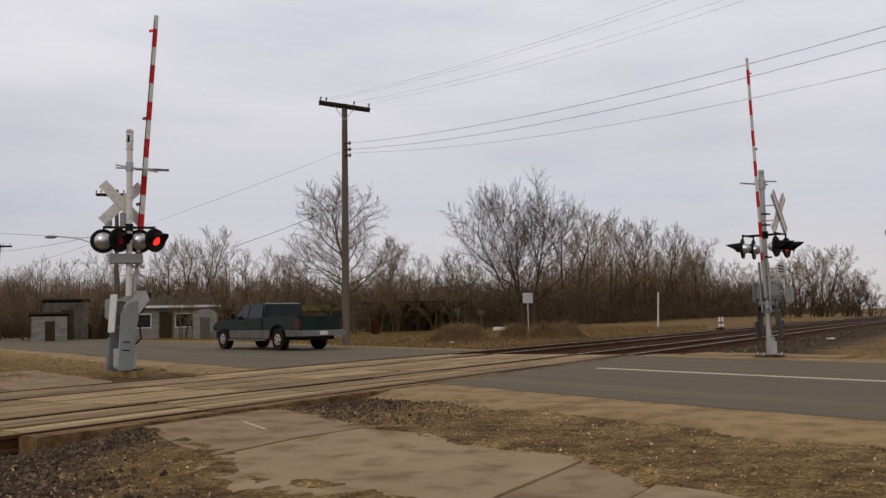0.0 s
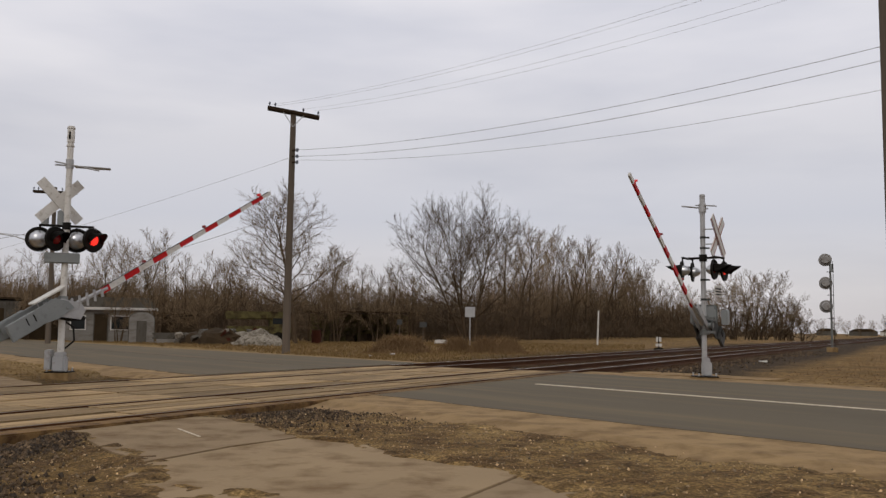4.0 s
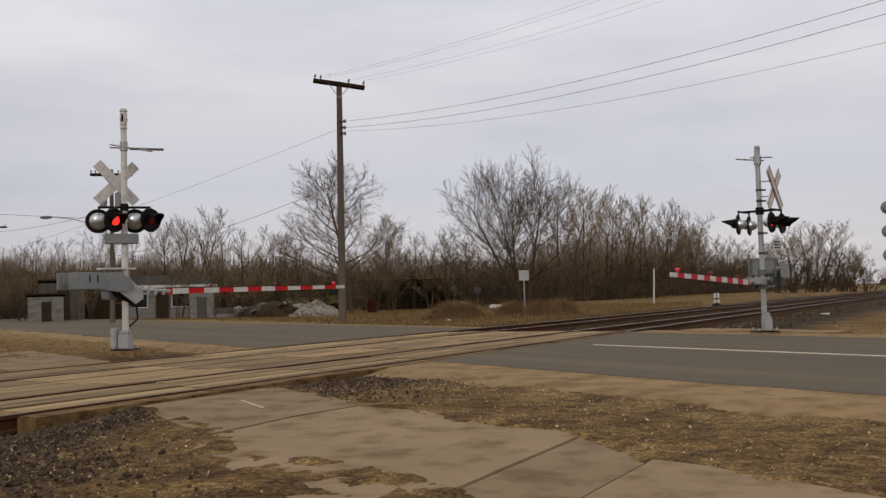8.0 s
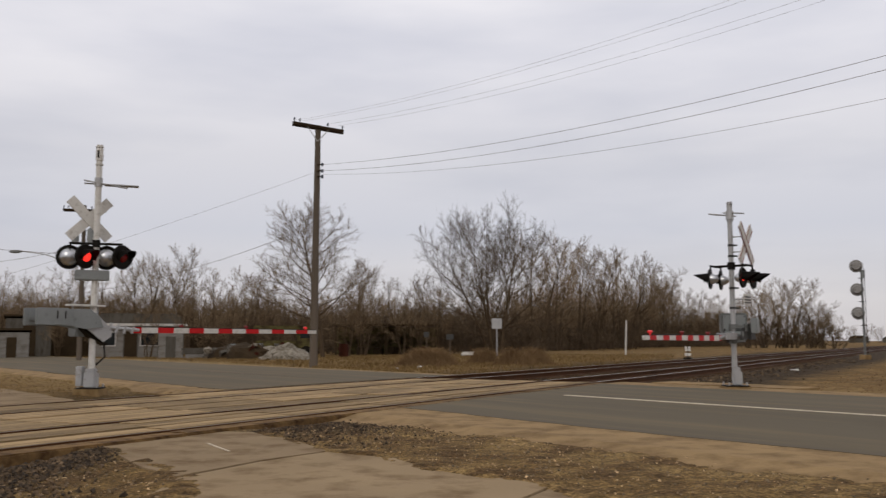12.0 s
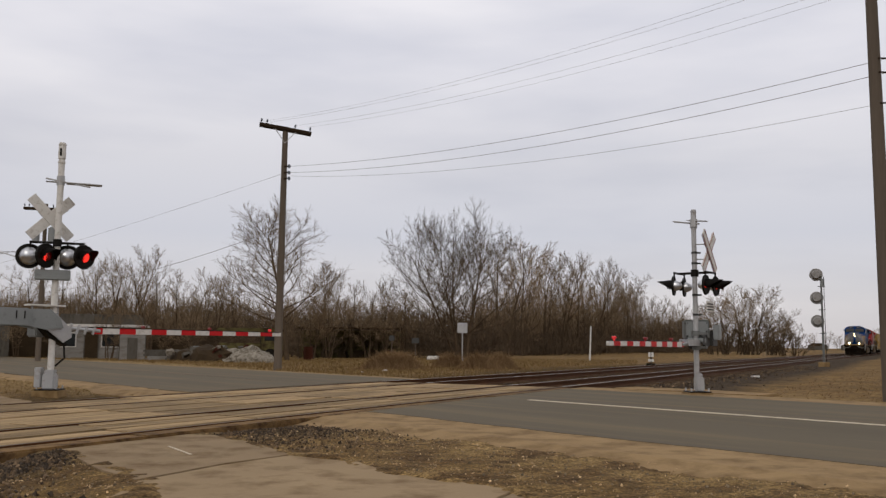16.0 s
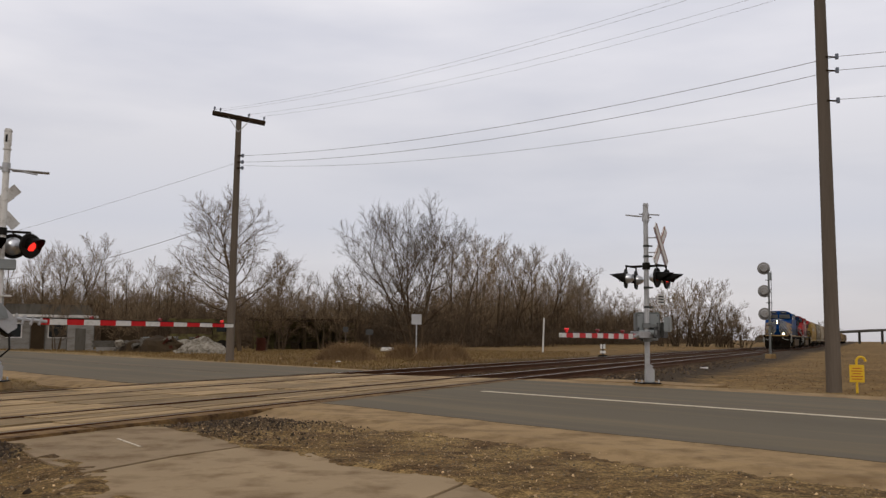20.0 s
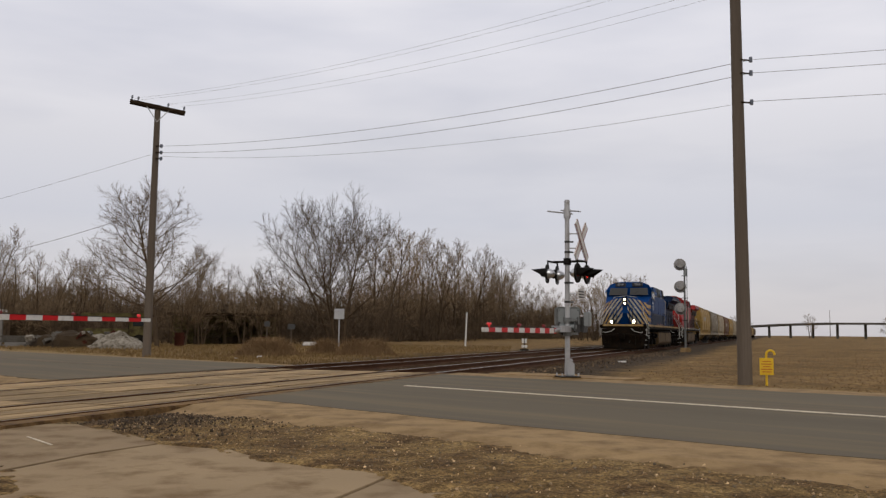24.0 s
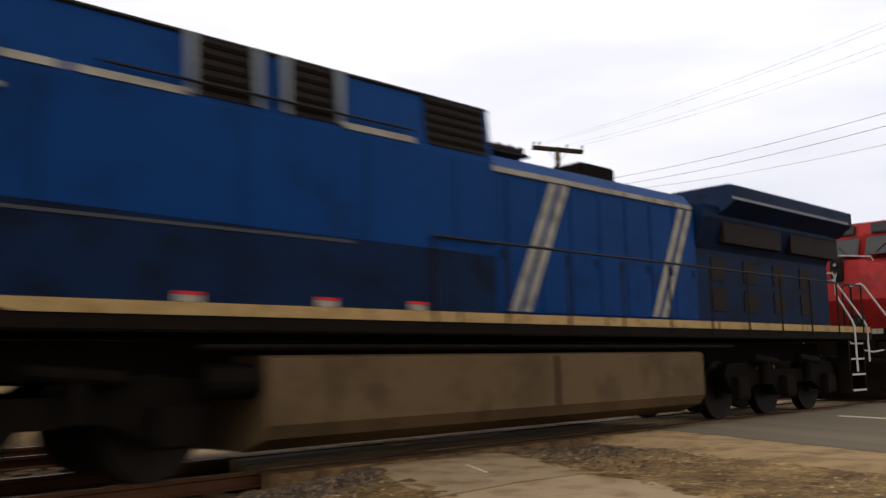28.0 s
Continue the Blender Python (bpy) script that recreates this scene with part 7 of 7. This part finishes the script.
    part("chassis", box(BM(), -1.2, 4.4, -0.6, 0.6, 0.36, 0.62), M_BLACK, p)
    part("exhaust", rod(BM(), (-1.2, -0.45, 0.4), (0.6, -0.45, 0.42), 0.035), M_UNDER, p)
    wheels = []
    for x in (0.0, 3.75):
        for s in (-1, 1):
            bm = BM()
            rod(bm, (0, s * -0.13, 0), (0, s * 0.13, 0), 0.385, n=28)
            tyre = part("wheel", bm, M_TYRE, p, "black tyre")
            tyre.matrix_basis = pose(x, s * 0.8, 0.385)
            bm = BM()
            rod(bm, (0, s * 0.1, 0), (0, s * 0.137, 0), 0.22, 0.2, 20)
            rim = part("rim", bm, M_RIM, tyre, "bright alloy rim")
            bm = BM()
            for k in range(5):
                a = radians(72 * k)
                rod(bm, (0.12 * math.cos(a), s * 0.12, 0.12 * math.sin(a)), (0.12 * math.cos(a), s * 0.141, 0.12 * math.sin(a)), 0.045, n=8)
            part("spoke_hole", bm, M_BLACK, tyre)
            wheels.append(tyre)
    for o in p.children:
        if o in wheels:
            o.matrix_basis = Matrix.Translation((o.matrix_basis.translation.x * 0.09, 0, 0)) @ o.matrix_basis
        else:
            for q in [o] + list(o.children):
                for v in q.data.vertices:
                    v.co.x *= 1.09
    return p, wheels


# ---- beyond the road ----
def rough_box(bm, x0, x1, y0, y1, z0, z1, rng, amp):
    n0 = len(bm.verts)
    box(bm, x0, x1, y0, y1, z0, z1)
    bm.verts.ensure_lookup_table()
    for v in bm.verts[n0:]:
        v.co += Vector((rng.uniform(-amp, amp), rng.uniform(-amp, amp), rng.uniform(-amp, amp)))


M_RUBBLE = mat("pale_rubble", (0.24, 0.225, 0.2), (0.42, 0.4, 0.37), 0.95, 0, 2, 14, 0.3, dirt=(0.1, 0.085, 0.065), dirt_amount=0.35, k=0.7, warm=(1.04, 0.96, 0.82))
M_SHED = mat("weathered_grey_boards", (0.12, 0.112, 0.1), (0.2, 0.187, 0.165), 0.95, 0, 1.5, 14, 0.2, dirt=(0.09, 0.075, 0.06), dirt_amount=0.3, stretch=(1, 1, 0.3), warm=(1.02, 0.97, 0.88))
M_PALEWALL = mat("faded_pale_siding", (0.3, 0.29, 0.27), (0.4, 0.385, 0.36), 0.9, 0, 1.2, 12, 0.1, dirt=(0.2, 0.18, 0.15), dirt_amount=0.35, stretch=(0.3, 1, 1), warm=(1.02, 0.98, 0.92))
M_DARKSHED = mat("dark_weathered_boards", (0.04, 0.034, 0.028), (0.08, 0.065, 0.052), 0.95, 0, 1.5, 14, 0.2)
M_OLIVE = mat("faded_olive_paint", (0.16, 0.145, 0.06), (0.26, 0.23, 0.1), 0.8, 0, 1.2, 12, 0.1, dirt=(0.08, 0.055, 0.03), dirt_amount=0.4, k=0.5, warm=(1.03, 0.97, 0.8))
M_RUSTRED = mat("rusty_red_junk", (0.1, 0.032, 0.024), (0.16, 0.058, 0.04), 0.9, 0, 2, 14, 0.2, k=0.35)


def polar(az, d, z=None):
    x, y = d * math.sin(radians(az)), d * math.cos(radians(az))
    return (x, y, ground_z(x, y) if z is None else z)


def shed(az, d, w, dep, h, material, label, turn=0.0, roof_over=0.15, door=True, slant=0.25):
    sh = thing("shed", label, "shed", at=polar(az, d), turn=-az + turn)
    wall = part("wall", box(BM(), -w / 2, w / 2, 0, dep, -0.3, h), material, sh)
    bm = BM()
    side(bm, [(-w / 2 - roof_over, h), (w / 2 + roof_over, h), (w / 2 + roof_over, h + 0.12), (-w / 2 - roof_over, h + 0.12)], -roof_over, dep + roof_over)
    for v in bm.verts:
        v.co.z += slant * (1 - v.co.y / dep) * 0.5
    part("roof", bm, M_DARKSHED, sh)
    if door:
        part("door", box(BM(), -w * 0.12, w * 0.16, -0.04, 0.0, -0.1, h * 0.82, 0.01), M_DARKSHED, sh)
    for k in range(max(2, int(w / 0.5))):
        x = -w / 2 + w * (k + 0.5) / max(2, int(w / 0.5))
        part("board", box(BM(), x - 0.2, x + 0.2, -0.02, 0.0, 0, h - 0.04), material, wall)
    return sh


def junk_yard():
    rng = random.Random(5)
    pile = thing("rubble_pile", "low pile of pale broken concrete rubble", "rubble pile", at=polar(-8.1, 51))
    for i in range(70):
        a, r = rng.uniform(0, 6.28), rng.uniform(0, 1) ** 0.7
        x, y = 1.32 * r * math.cos(a), 0.9 * r * math.sin(a)
        z = 0.74 * (1 - r) + rng.uniform(-0.1, 0.1)
        bm = BM()
        s = rng.uniform(0.1, 0.26)
        rough_box(bm, -s, s, -s * 0.8, s * 0.8, -s * 0.5, s * 0.5, rng, s * 0.25)
        c = part("chunk", bm, M_RUBBLE, pile)
        c.matrix_basis = pose(x, y, z, rng.uniform(-40, 40), rng.uniform(-40, 40), rng.uniform(0, 360))
    bm = BM()
    bmesh.ops.create_uvsphere(bm, u_segments=18, v_segments=10, radius=1, matrix=Matrix.Diagonal((1.35, 0.95, 0.7, 1)))
    for v in bm.verts:
        v.co *= 1 + 0.15 * noise.noise(v.co * 2)
    part("mound", bm, M_RUBBLE, pile)
    for az, d, w, h in ((-10.6, 54, 1.4, 0.9), (-11.8, 56, 1.1, 0.7), (-9.4, 56, 1.2, 0.8)):
        hp = thing("dirt_heap", "low heap of dark earth and scrap", "earth heap", at=polar(az, d))
        bm = BM()
        bmesh.ops.create_uvsphere(bm, u_segments=16, v_segments=9, radius=1, matrix=Matrix.Diagonal((w, w * 0.7, h, 1)))
        for v in bm.verts:
            v.co *= 1 + 0.3 * noise.noise(v.co * 1.7 + Vector((az, 0, 0)))
        part("mound", bm, M_RUBBLE if az > -10 else M_DARKSHED, hp)
        for k in range(8):
            bm = BM()
            rough_box(bm, -0.22, 0.22, -0.16, 0.16, -0.1, 0.1, rng, 0.06)
            c = part("scrap", bm, rng.choice((M_RUBBLE, M_SHED, M_RUSTRED, M_DARKSHED, M_SHED)), hp)
            c.matrix_basis = pose(rng.uniform(-w, w), rng.uniform(-0.6, 0.2), rng.uniform(0.2, h), rng.uniform(-40, 40), rng.uniform(-40, 40), rng.uniform(0, 360))
    # old flat-nosed truck and trailer
    tr = thing("old_truck", "derelict faded olive truck among scrap", "truck", at=polar(-8.6, 60), turn=10)
    body = part("body", box(BM(), -1.6, 1.1, -0.9, 0.9, 0.7, 1.15, 0.06), M_OLIVE, tr)
    part("cab", box(BM(), 1.1, 2.5, -0.9, 0.9, 0.6, 1.9, 0.12), M_OLIVE, tr)
    part("windscreen", box(BM(), 1.3, 2.3, -0.93, -0.89, 1.3, 1.75, 0.02), M_CARGLASS, tr)
    part("canopy", box(BM(), -1.7, 2.6, -1.0, 1.0, 1.6, 2.1, 0.08), M_OLIVE, tr, "straw-coloured flat top")
    for x in (-1.0, 1.7):
        for s in (-1, 1):
            part("wheel", rod(BM(), (x, s * 0.75, 0.4), (x, s * 0.95, 0.4), 0.4, n=20), M_TYRE, tr)
    for az, d, mt, lb in ((-10.9, 61, M_RUSTRED, "rusty red drum"), (-11.3, 62, M_GREYBOX, "dented grey drum"), (-4.6, 62, M_RUSTRED, "rusty red drum"), (-9.9, 58, M_GREYBOX, "dented grey drum")):
        dr = thing("drum", lb + " standing in the yard", "drum", at=polar(az, d))
        part("barrel", rod(BM(), (0, 0, 0), (0, 0, 0.95), 0.32, n=20), mt, dr)
        for z in (0.3, 0.62):
            part("hoop", rod(BM(), (0, 0, z), (0, 0, z + 0.03), 0.335, n=20), mt, dr)
    shed(-23.9, 66, 2.2, 2.6, 1.85, M_PALEWALL, "pale grey block shed with a flat roof")
    shed(-23.0, 71, 3.0, 2.6, 2.9, M_SHED, "tall weathered grey wooden shed")
    shed(-20.6, 72, 3.2, 3, 2.2, M_DARKSHED, "dark wooden shed under the trees")
    house = thing("house", "long low pale grey house with a shallow roof", "house", at=polar(-16.9, 68), turn=16.9)
    part("wall", box(BM(), -2.9, 2.9, 0, 4.5, -0.3, 2.35), M_PALEWALL, house)
    bm = BM()
    side(bm, [(-3.2, 2.3), (3.2, 2.3), (3.2, 2.42), (2.6, 3.15), (-2.6, 3.15), (-3.2, 2.42)], -0.35, 4.85)
    part("roof", bm, M_SHED, house, "weathered pale roof")
    part("fascia", box(BM(), -3.22, 3.22, -0.4, -0.35, 2.26, 2.44), M_WHITE, house)
    for x, w, z0, z1, nm in ((-2.1, 0.45, 0.9, 1.8, "window"), (0.7, 0.6, 0.9, 1.8, "window"), (-0.6, 0.42, -0.1, 1.95, "door"), (2.2, 0.35, 0.9, 1.8, "window")):
        frame_ = part(nm, box(BM(), x - w - 0.07, x + w + 0.07, -0.05, 0.0, z0 - 0.07, z1 + 0.07), M_WHITE if nm == "window" else M_SHED, house)
        part("pane", box(BM(), x - w, x + w, -0.062, -0.05, z0, z1), M_CARGLASS if nm == "window" else M_DARKSHED, frame_)
    hut = thing("shed", "small pale arched shed with a dark doorway", "shed", at=polar(-15.1, 60), turn=15.1)
    arch = [(-0.75, -0.3), (-0.75, 1.5)] + [(0.75 * math.cos(radians(a)), 1.5 + 0.45 * math.sin(radians(a))) for a in range(165, 0, -15)] + [(0.75, 1.5), (0.75, -0.3)]
    part("shell", side(BM(), arch, 0, 1.8), M_PALEWALL, hut)
    part("door", box(BM(), -0.3, 0.3, -0.03, 0.0, -0.1, 1.4), M_SHED, hut)
    part("trim", side(BM(), [(x * 1.06, z * 1.02) for x, z in arch], 0.02, 0.1), M_SHED, hut)
    shed(-12.9, 70, 2.6, 2.5, 1.9, M_DARKSHED, "low dark wooden lean-to shed")
    for az, d, turn, ln in ((-13.6, 58, 12, 1.6), (-12.2, 57, -20, 1.9), (-11.2, 57.5, 30, 1.2)):
        stack = thing("board_stack", "loose stack of grey weathered boards lying in the yard", "boards", at=polar(az, d), turn=turn)
        for k in range(5):
            part("board", box(BM(), -ln / 2 + rng.uniform(-0.2, 0.2), ln / 2 + rng.uniform(-0.2, 0.2), -0.3 + 0.05 * k, 0.35 - 0.04 * k, 0.02 + 0.13 * k, 0.14 + 0.13 * k), rng.choice((M_SHED, M_DARKSHED, M_PALEWALL, M_SHED)), stack)
    sh = thing("open_shelter", "long dark open shelter with a flat roof", "shelter", at=polar(-1.9, 77), turn=0)
    part("roof", box(BM(), -4.6, 4.6, -1.2, 2.5, 2.4, 2.56, 0.03), M_DARKSHED, sh, "dark flat roof")
    for x in (-4.2, -2.1, 0, 2.1, 4.2):
        part("post", box(BM(), x - 0.09, x + 0.09, -1.1, -0.92, -0.2, 2.36), M_DARKSHED, sh)
    part("back_wall", box(BM(), -4.4, 4.4, 2.2, 2.35, -0.2, 2.36), M_OLIVE, sh, "dim olive back wall")
    for k in range(6):
        bm = BM()
        rough_box(bm, -0.4, 0.4, -0.3, 0.3, 0, 0.6, rng, 0.12)
        c = part("stored_load", bm, rng.choice((M_DARKSHED, M_RUSTRED, M_DARKSHED)), sh)
        c.matrix_basis = pose(-3.6 + 1.4 * k, rng.uniform(0, 1), 0, 0, 0, rng.uniform(0, 90))
    wb = thing("white_tub", "overturned white tub lying in the grass", "tub", at=polar(3.3, 64), turn=0)
    bm = box(BM(), -0.5, 0.5, -0.3, 0.3, 0, 0.3, 0.08)
    part("shell", bm, M_WHITE, wb)
    part("rim", box(BM(), -0.55, 0.55, -0.35, 0.35, 0.0, 0.05, 0.01), M_GREYBOX, wb)
    for az, d, s in ((22.9, 37, 0.11), (0.2, 38, 0.1), (-1.2, 36.5, 0.07), (33.0, 19.3, 0.06)):
        l = thing("litter", "crumpled pale scrap lying on the ground", "litter", at=polar(az, d))
        bm = BM()
        rough_box(bm, -s, s, -s * 0.7, s * 0.7, 0, s * 0.6, rng, s * 0.3)
        part("scrap", bm, M_WHITE, l)


def overpass():
    b = thing("overpass", "distant flat concrete road bridge on slim piers", "bridge", at=(0, 0, 0))
    pts = [(30.2, 470, 5.2), (32.5, 450, 6.1), (35, 430, 6.5), (38, 415, 6.3), (42, 400, 5.3), (47, 390, 3.6)]
    P = [Vector((d * math.sin(radians(a)), d * math.cos(radians(a)), z)) for a, d, z in pts]
    for p, q in zip(P, P[1:]):
        m = (p + q) / 2
        d = q - p
        bm = box(BM(), -d.length / 2 - 0.05, d.length / 2 + 0.05, -4, 4, -0.5, 0.35, 0, Matrix.Translation(m) @ Matrix.Rotation(math.atan2(d.y, d.x), 4, "Z") @ Matrix.Rotation(-math.asin(d.z / d.length), 4, "Y"))
        part("deck", bm, M_SHED, b, "long bridge deck")
        for k in (0.1, 0.6):
            c = p.lerp(q, k)
            part("pier", box(BM(), c.x - 0.4, c.x + 0.4, c.y - 0.4, c.y + 0.4, -0.5, c.z - 0.5), M_SHED, b)
    rng = random.Random(3)
    for i in range(3):
        az = 26.6 + i * 1.7 + rng.uniform(-0.4, 0.4)
        h = thing("far_house", "small distant pale house with a dark roof", "house", at=polar(az, 560 + rng.uniform(-30, 60), -0.2), turn=-az)
        w = rng.uniform(4, 8)
        part("wall", box(BM(), -w, w, 0, 7, -0.5, rng.uniform(2.4, 3.2)), rng.choice((M_SHED, M_WHITE, M_SHED)), h)
        bm = side(BM(), [(-w - 0.4, 2.6), (w + 0.4, 2.6), (w * 0.5, 4.2), (-w * 0.5, 4.2)], -0.4, 7.4)
        part("roof", bm, M_DARKSHED, h)
    for az, d, hh in ((34.9, 600, 17), (39.2, 620, 12)):
        m = thing("far_mast", "thin distant radio mast", "mast", at=polar(az, d, -0.2))
        part("lattice", rod(BM(), (0, 0, -0.5), (0, 0, hh), 0.25, 0.12, 6), M_POLE, m)


# ---- the place ----
ground()
roads()
concrete_slabs()
woods()
(left_signal, left_arm), (right_signal, right_arm) = signals()
poles()
small_signs()
block_signal()
junk_yard()
def near_bed(g):
    """Thick beside the rail, thinning out towards the dirt by the ramp."""
    s = g.uniform(-3.5, 6.6)
    wide = 2.6 if s < 3.4 else 2.6 - 2.1 * smooth_step(3.4, 5.6, s)
    return tuple(AT(s, -7.8 + abs(g.gauss(0, 0.62)) * wide)[:2])


stones("ballast", M_BALLAST, "dark crushed stone beside the rails", "ballast", 15000, lambda g: near_bed(g), (0.01, 0.028), 11)
stones("gravel", M_PEBBLE, "small pale pebbles scattered over the dirt", "gravel", 11000, lambda g: tuple(AT(g.uniform(0.5, 12.5), -7.2 + 8.7 * g.random() ** 1.4)[:2]), (0.005, 0.015), 12)
stones("dark_gravel", M_BALLAST, "dark gravel between the ramp and the road", "gravel", 3200, lambda g: tuple(AT(g.uniform(7.6, 12.3), -7.7 + abs(g.gauss(0, 0.9)))[:2]), (0.009, 0.023), 13)
stones("ballast", M_BALLAST, "dark crushed stone along the track", "ballast", 11000, lambda g: tuple(AT(22.6 + 42 * g.random() ** 1.5, g.choice((-7.7 + abs(g.gauss(0, 1.0)), g.uniform(-14.6, -8.0))))[:2]), (0.02, 0.045), 14)


def beyond(g, az0, az1, d0, d1, far=False):
    while True:
        a, d = radians(g.uniform(az0, az1)), d0 + (d1 - d0) * g.random() ** 1.4
        x, y = d * math.sin(a), d * math.cos(a)
        if (in_road(x, y)[1] > 5.6 if far else abs(in_road(x, y)[1]) > 5.6) and not -15.4 < in_track(x, y)[1] < (-3.4 if in_track(x, y)[0] > 22 else -6.6):
            return x, y


blades("dry_grass", M_DRYGRASS, "short dead straw-coloured grass", "grass", 30000, lambda g: beyond(g, -32, 16, 26, 75, True), (0.04, 0.15), 15, 0.014, 1.4)
blades("dry_grass", M_REDGRASS, "short dead brown turf", "grass", 9000, lambda g: beyond(g, 17, 52, 17, 80), (0.015, 0.05), 16, 0.012, 4.5)
blades("dry_grass", M_DRYGRASS, "thin dead grass on the verge", "grass", 7000, lambda g: beyond(g, -34, -12, 14, 34), (0.012, 0.045), 17, 0.008, 3.5)
blades("dead_grass", M_REDGRASS, "sparse trampled dead grass in the dirt", "grass", 2200, lambda g: tuple(AT(g.uniform(3.5, 10.5), g.uniform(-6.0, 2.5))[:2]), (0.008, 0.022), 18, 0.004, 2.0)
CLUMPS = [(0.35, 39.6, 1.4), (0.9, 40.2, 1.1), (4.5, 41.5, 1.1), (5.6, 43.0, 1.0), (3.2, 43.5, 0.9)]


def in_clump(g):
    cx, cy, cr = g.choice(CLUMPS[:1] + CLUMPS)
    return cx + g.gauss(0, cr * 0.5), cy + g.gauss(0, cr * 0.5)


blades("tall_grass", M_REDGRASS, "tall russet dead grass in rounded clumps", "grass", 18000, in_clump, (0.45, 0.95), 19, 0.008, 1.0, CLUMPS)
overpass()
cars = train()
truck, truck_wheels = pickup()
track("main_track", MAIN, "main railway track with worn steel rails", M_RAILTOP)
track("siding_track", SIDING, "second railway track beside the main line", M_RAILTOP)
crossing_surface()


# ---- what moves ----
LEFT_GATE = [(0, 85.6), (0.5, 81.5), (1, 74), (1.5, 66), (2, 58), (2.5, 50.5), (3, 43), (3.5, 36), (4.5, 24.5), (5.5, 14.5), (6.1, 9.4), (6.5, 7), (7, 3.5), (7.5, 1.4), (8, 0.5), (9, 0), (28, 0)]
RIGHT_GATE = [(0, 84), (0.5, 81), (1, 76.3), (1.5, 70), (2, 62), (2.5, 54.5), (3, 47), (3.5, 38.5), (4.5, 25.5), (5.5, 16.2), (6.5, 9.5), (7, 6.5), (7.5, 4), (8, 2), (8.5, 0.5), (9, 0), (28, 0)]


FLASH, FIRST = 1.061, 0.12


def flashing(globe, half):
    """Imitates blinking by turning the half-glowing lens half round at each beat: half 0 shows its lit side first after
    FIRST, half 1 in the other half of the beat.
    """
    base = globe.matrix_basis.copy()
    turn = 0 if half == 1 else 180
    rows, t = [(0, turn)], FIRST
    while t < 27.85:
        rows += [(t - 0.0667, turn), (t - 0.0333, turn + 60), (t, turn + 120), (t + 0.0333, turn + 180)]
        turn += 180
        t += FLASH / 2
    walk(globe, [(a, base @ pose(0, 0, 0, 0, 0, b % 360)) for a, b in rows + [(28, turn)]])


def motions():
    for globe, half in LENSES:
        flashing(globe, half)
    for arm, rows in ((left_arm, LEFT_GATE), (right_arm, RIGHT_GATE)):
        base = arm.matrix_basis.copy()
        walk(arm, [(t, base @ pose(0, 0, 0, a, 0, 0)) for t, a in rows])

    speed = 15.3
    for car, back in cars:
        rows = []
        for t, slip in ((0, -105), (7, -70), (12, -45), (15, -30), (17, -20), (19, -11), (20, -6.2), (21, -2.8), (22.3, -0.5), (23.6, 0.5), (24.3, 0.9), (25, 0.7), (26, 0.1), (27.1, -0.3), (28, 0.45)):
            rows.append((t, train_pose(4.9 + speed * (27.5 - t) + slip + back)))
        walk(car, rows)
    # the pickup drives away along the far lane
    way = [(0, 16.85), (0.5, 19.75), (1, 23.6), (1.5, 27.8), (2, 32.3), (2.5, 37.2), (3, 42.2), (3.5, 47.3), (4.5, 59.0), (6.0, 79.8), (8, 109.0), (10, 138.0), (28, 400.0)]
    walk(truck, [(t, Matrix.Translation(ROAD(r, 2.0, 0.006)) @ pose(0, 0, 0, 0, 0, 95 - TURN_R)) for t, r in way])
    for wheel in truck_wheels:
        base = wheel.matrix_basis.copy()
        rows, f = [], 0
        while f <= 180:
            t = f / 30
            r = np.interp(t, [w[0] for w in way], [w[1] for w in way])
            rows.append((t, base @ Matrix.Rotation((r - way[0][1]) / 0.385, 4, "Y")))
            f += 1
        rows.append((28, rows[-1][1]))
        walk(wheel, rows)


motions()
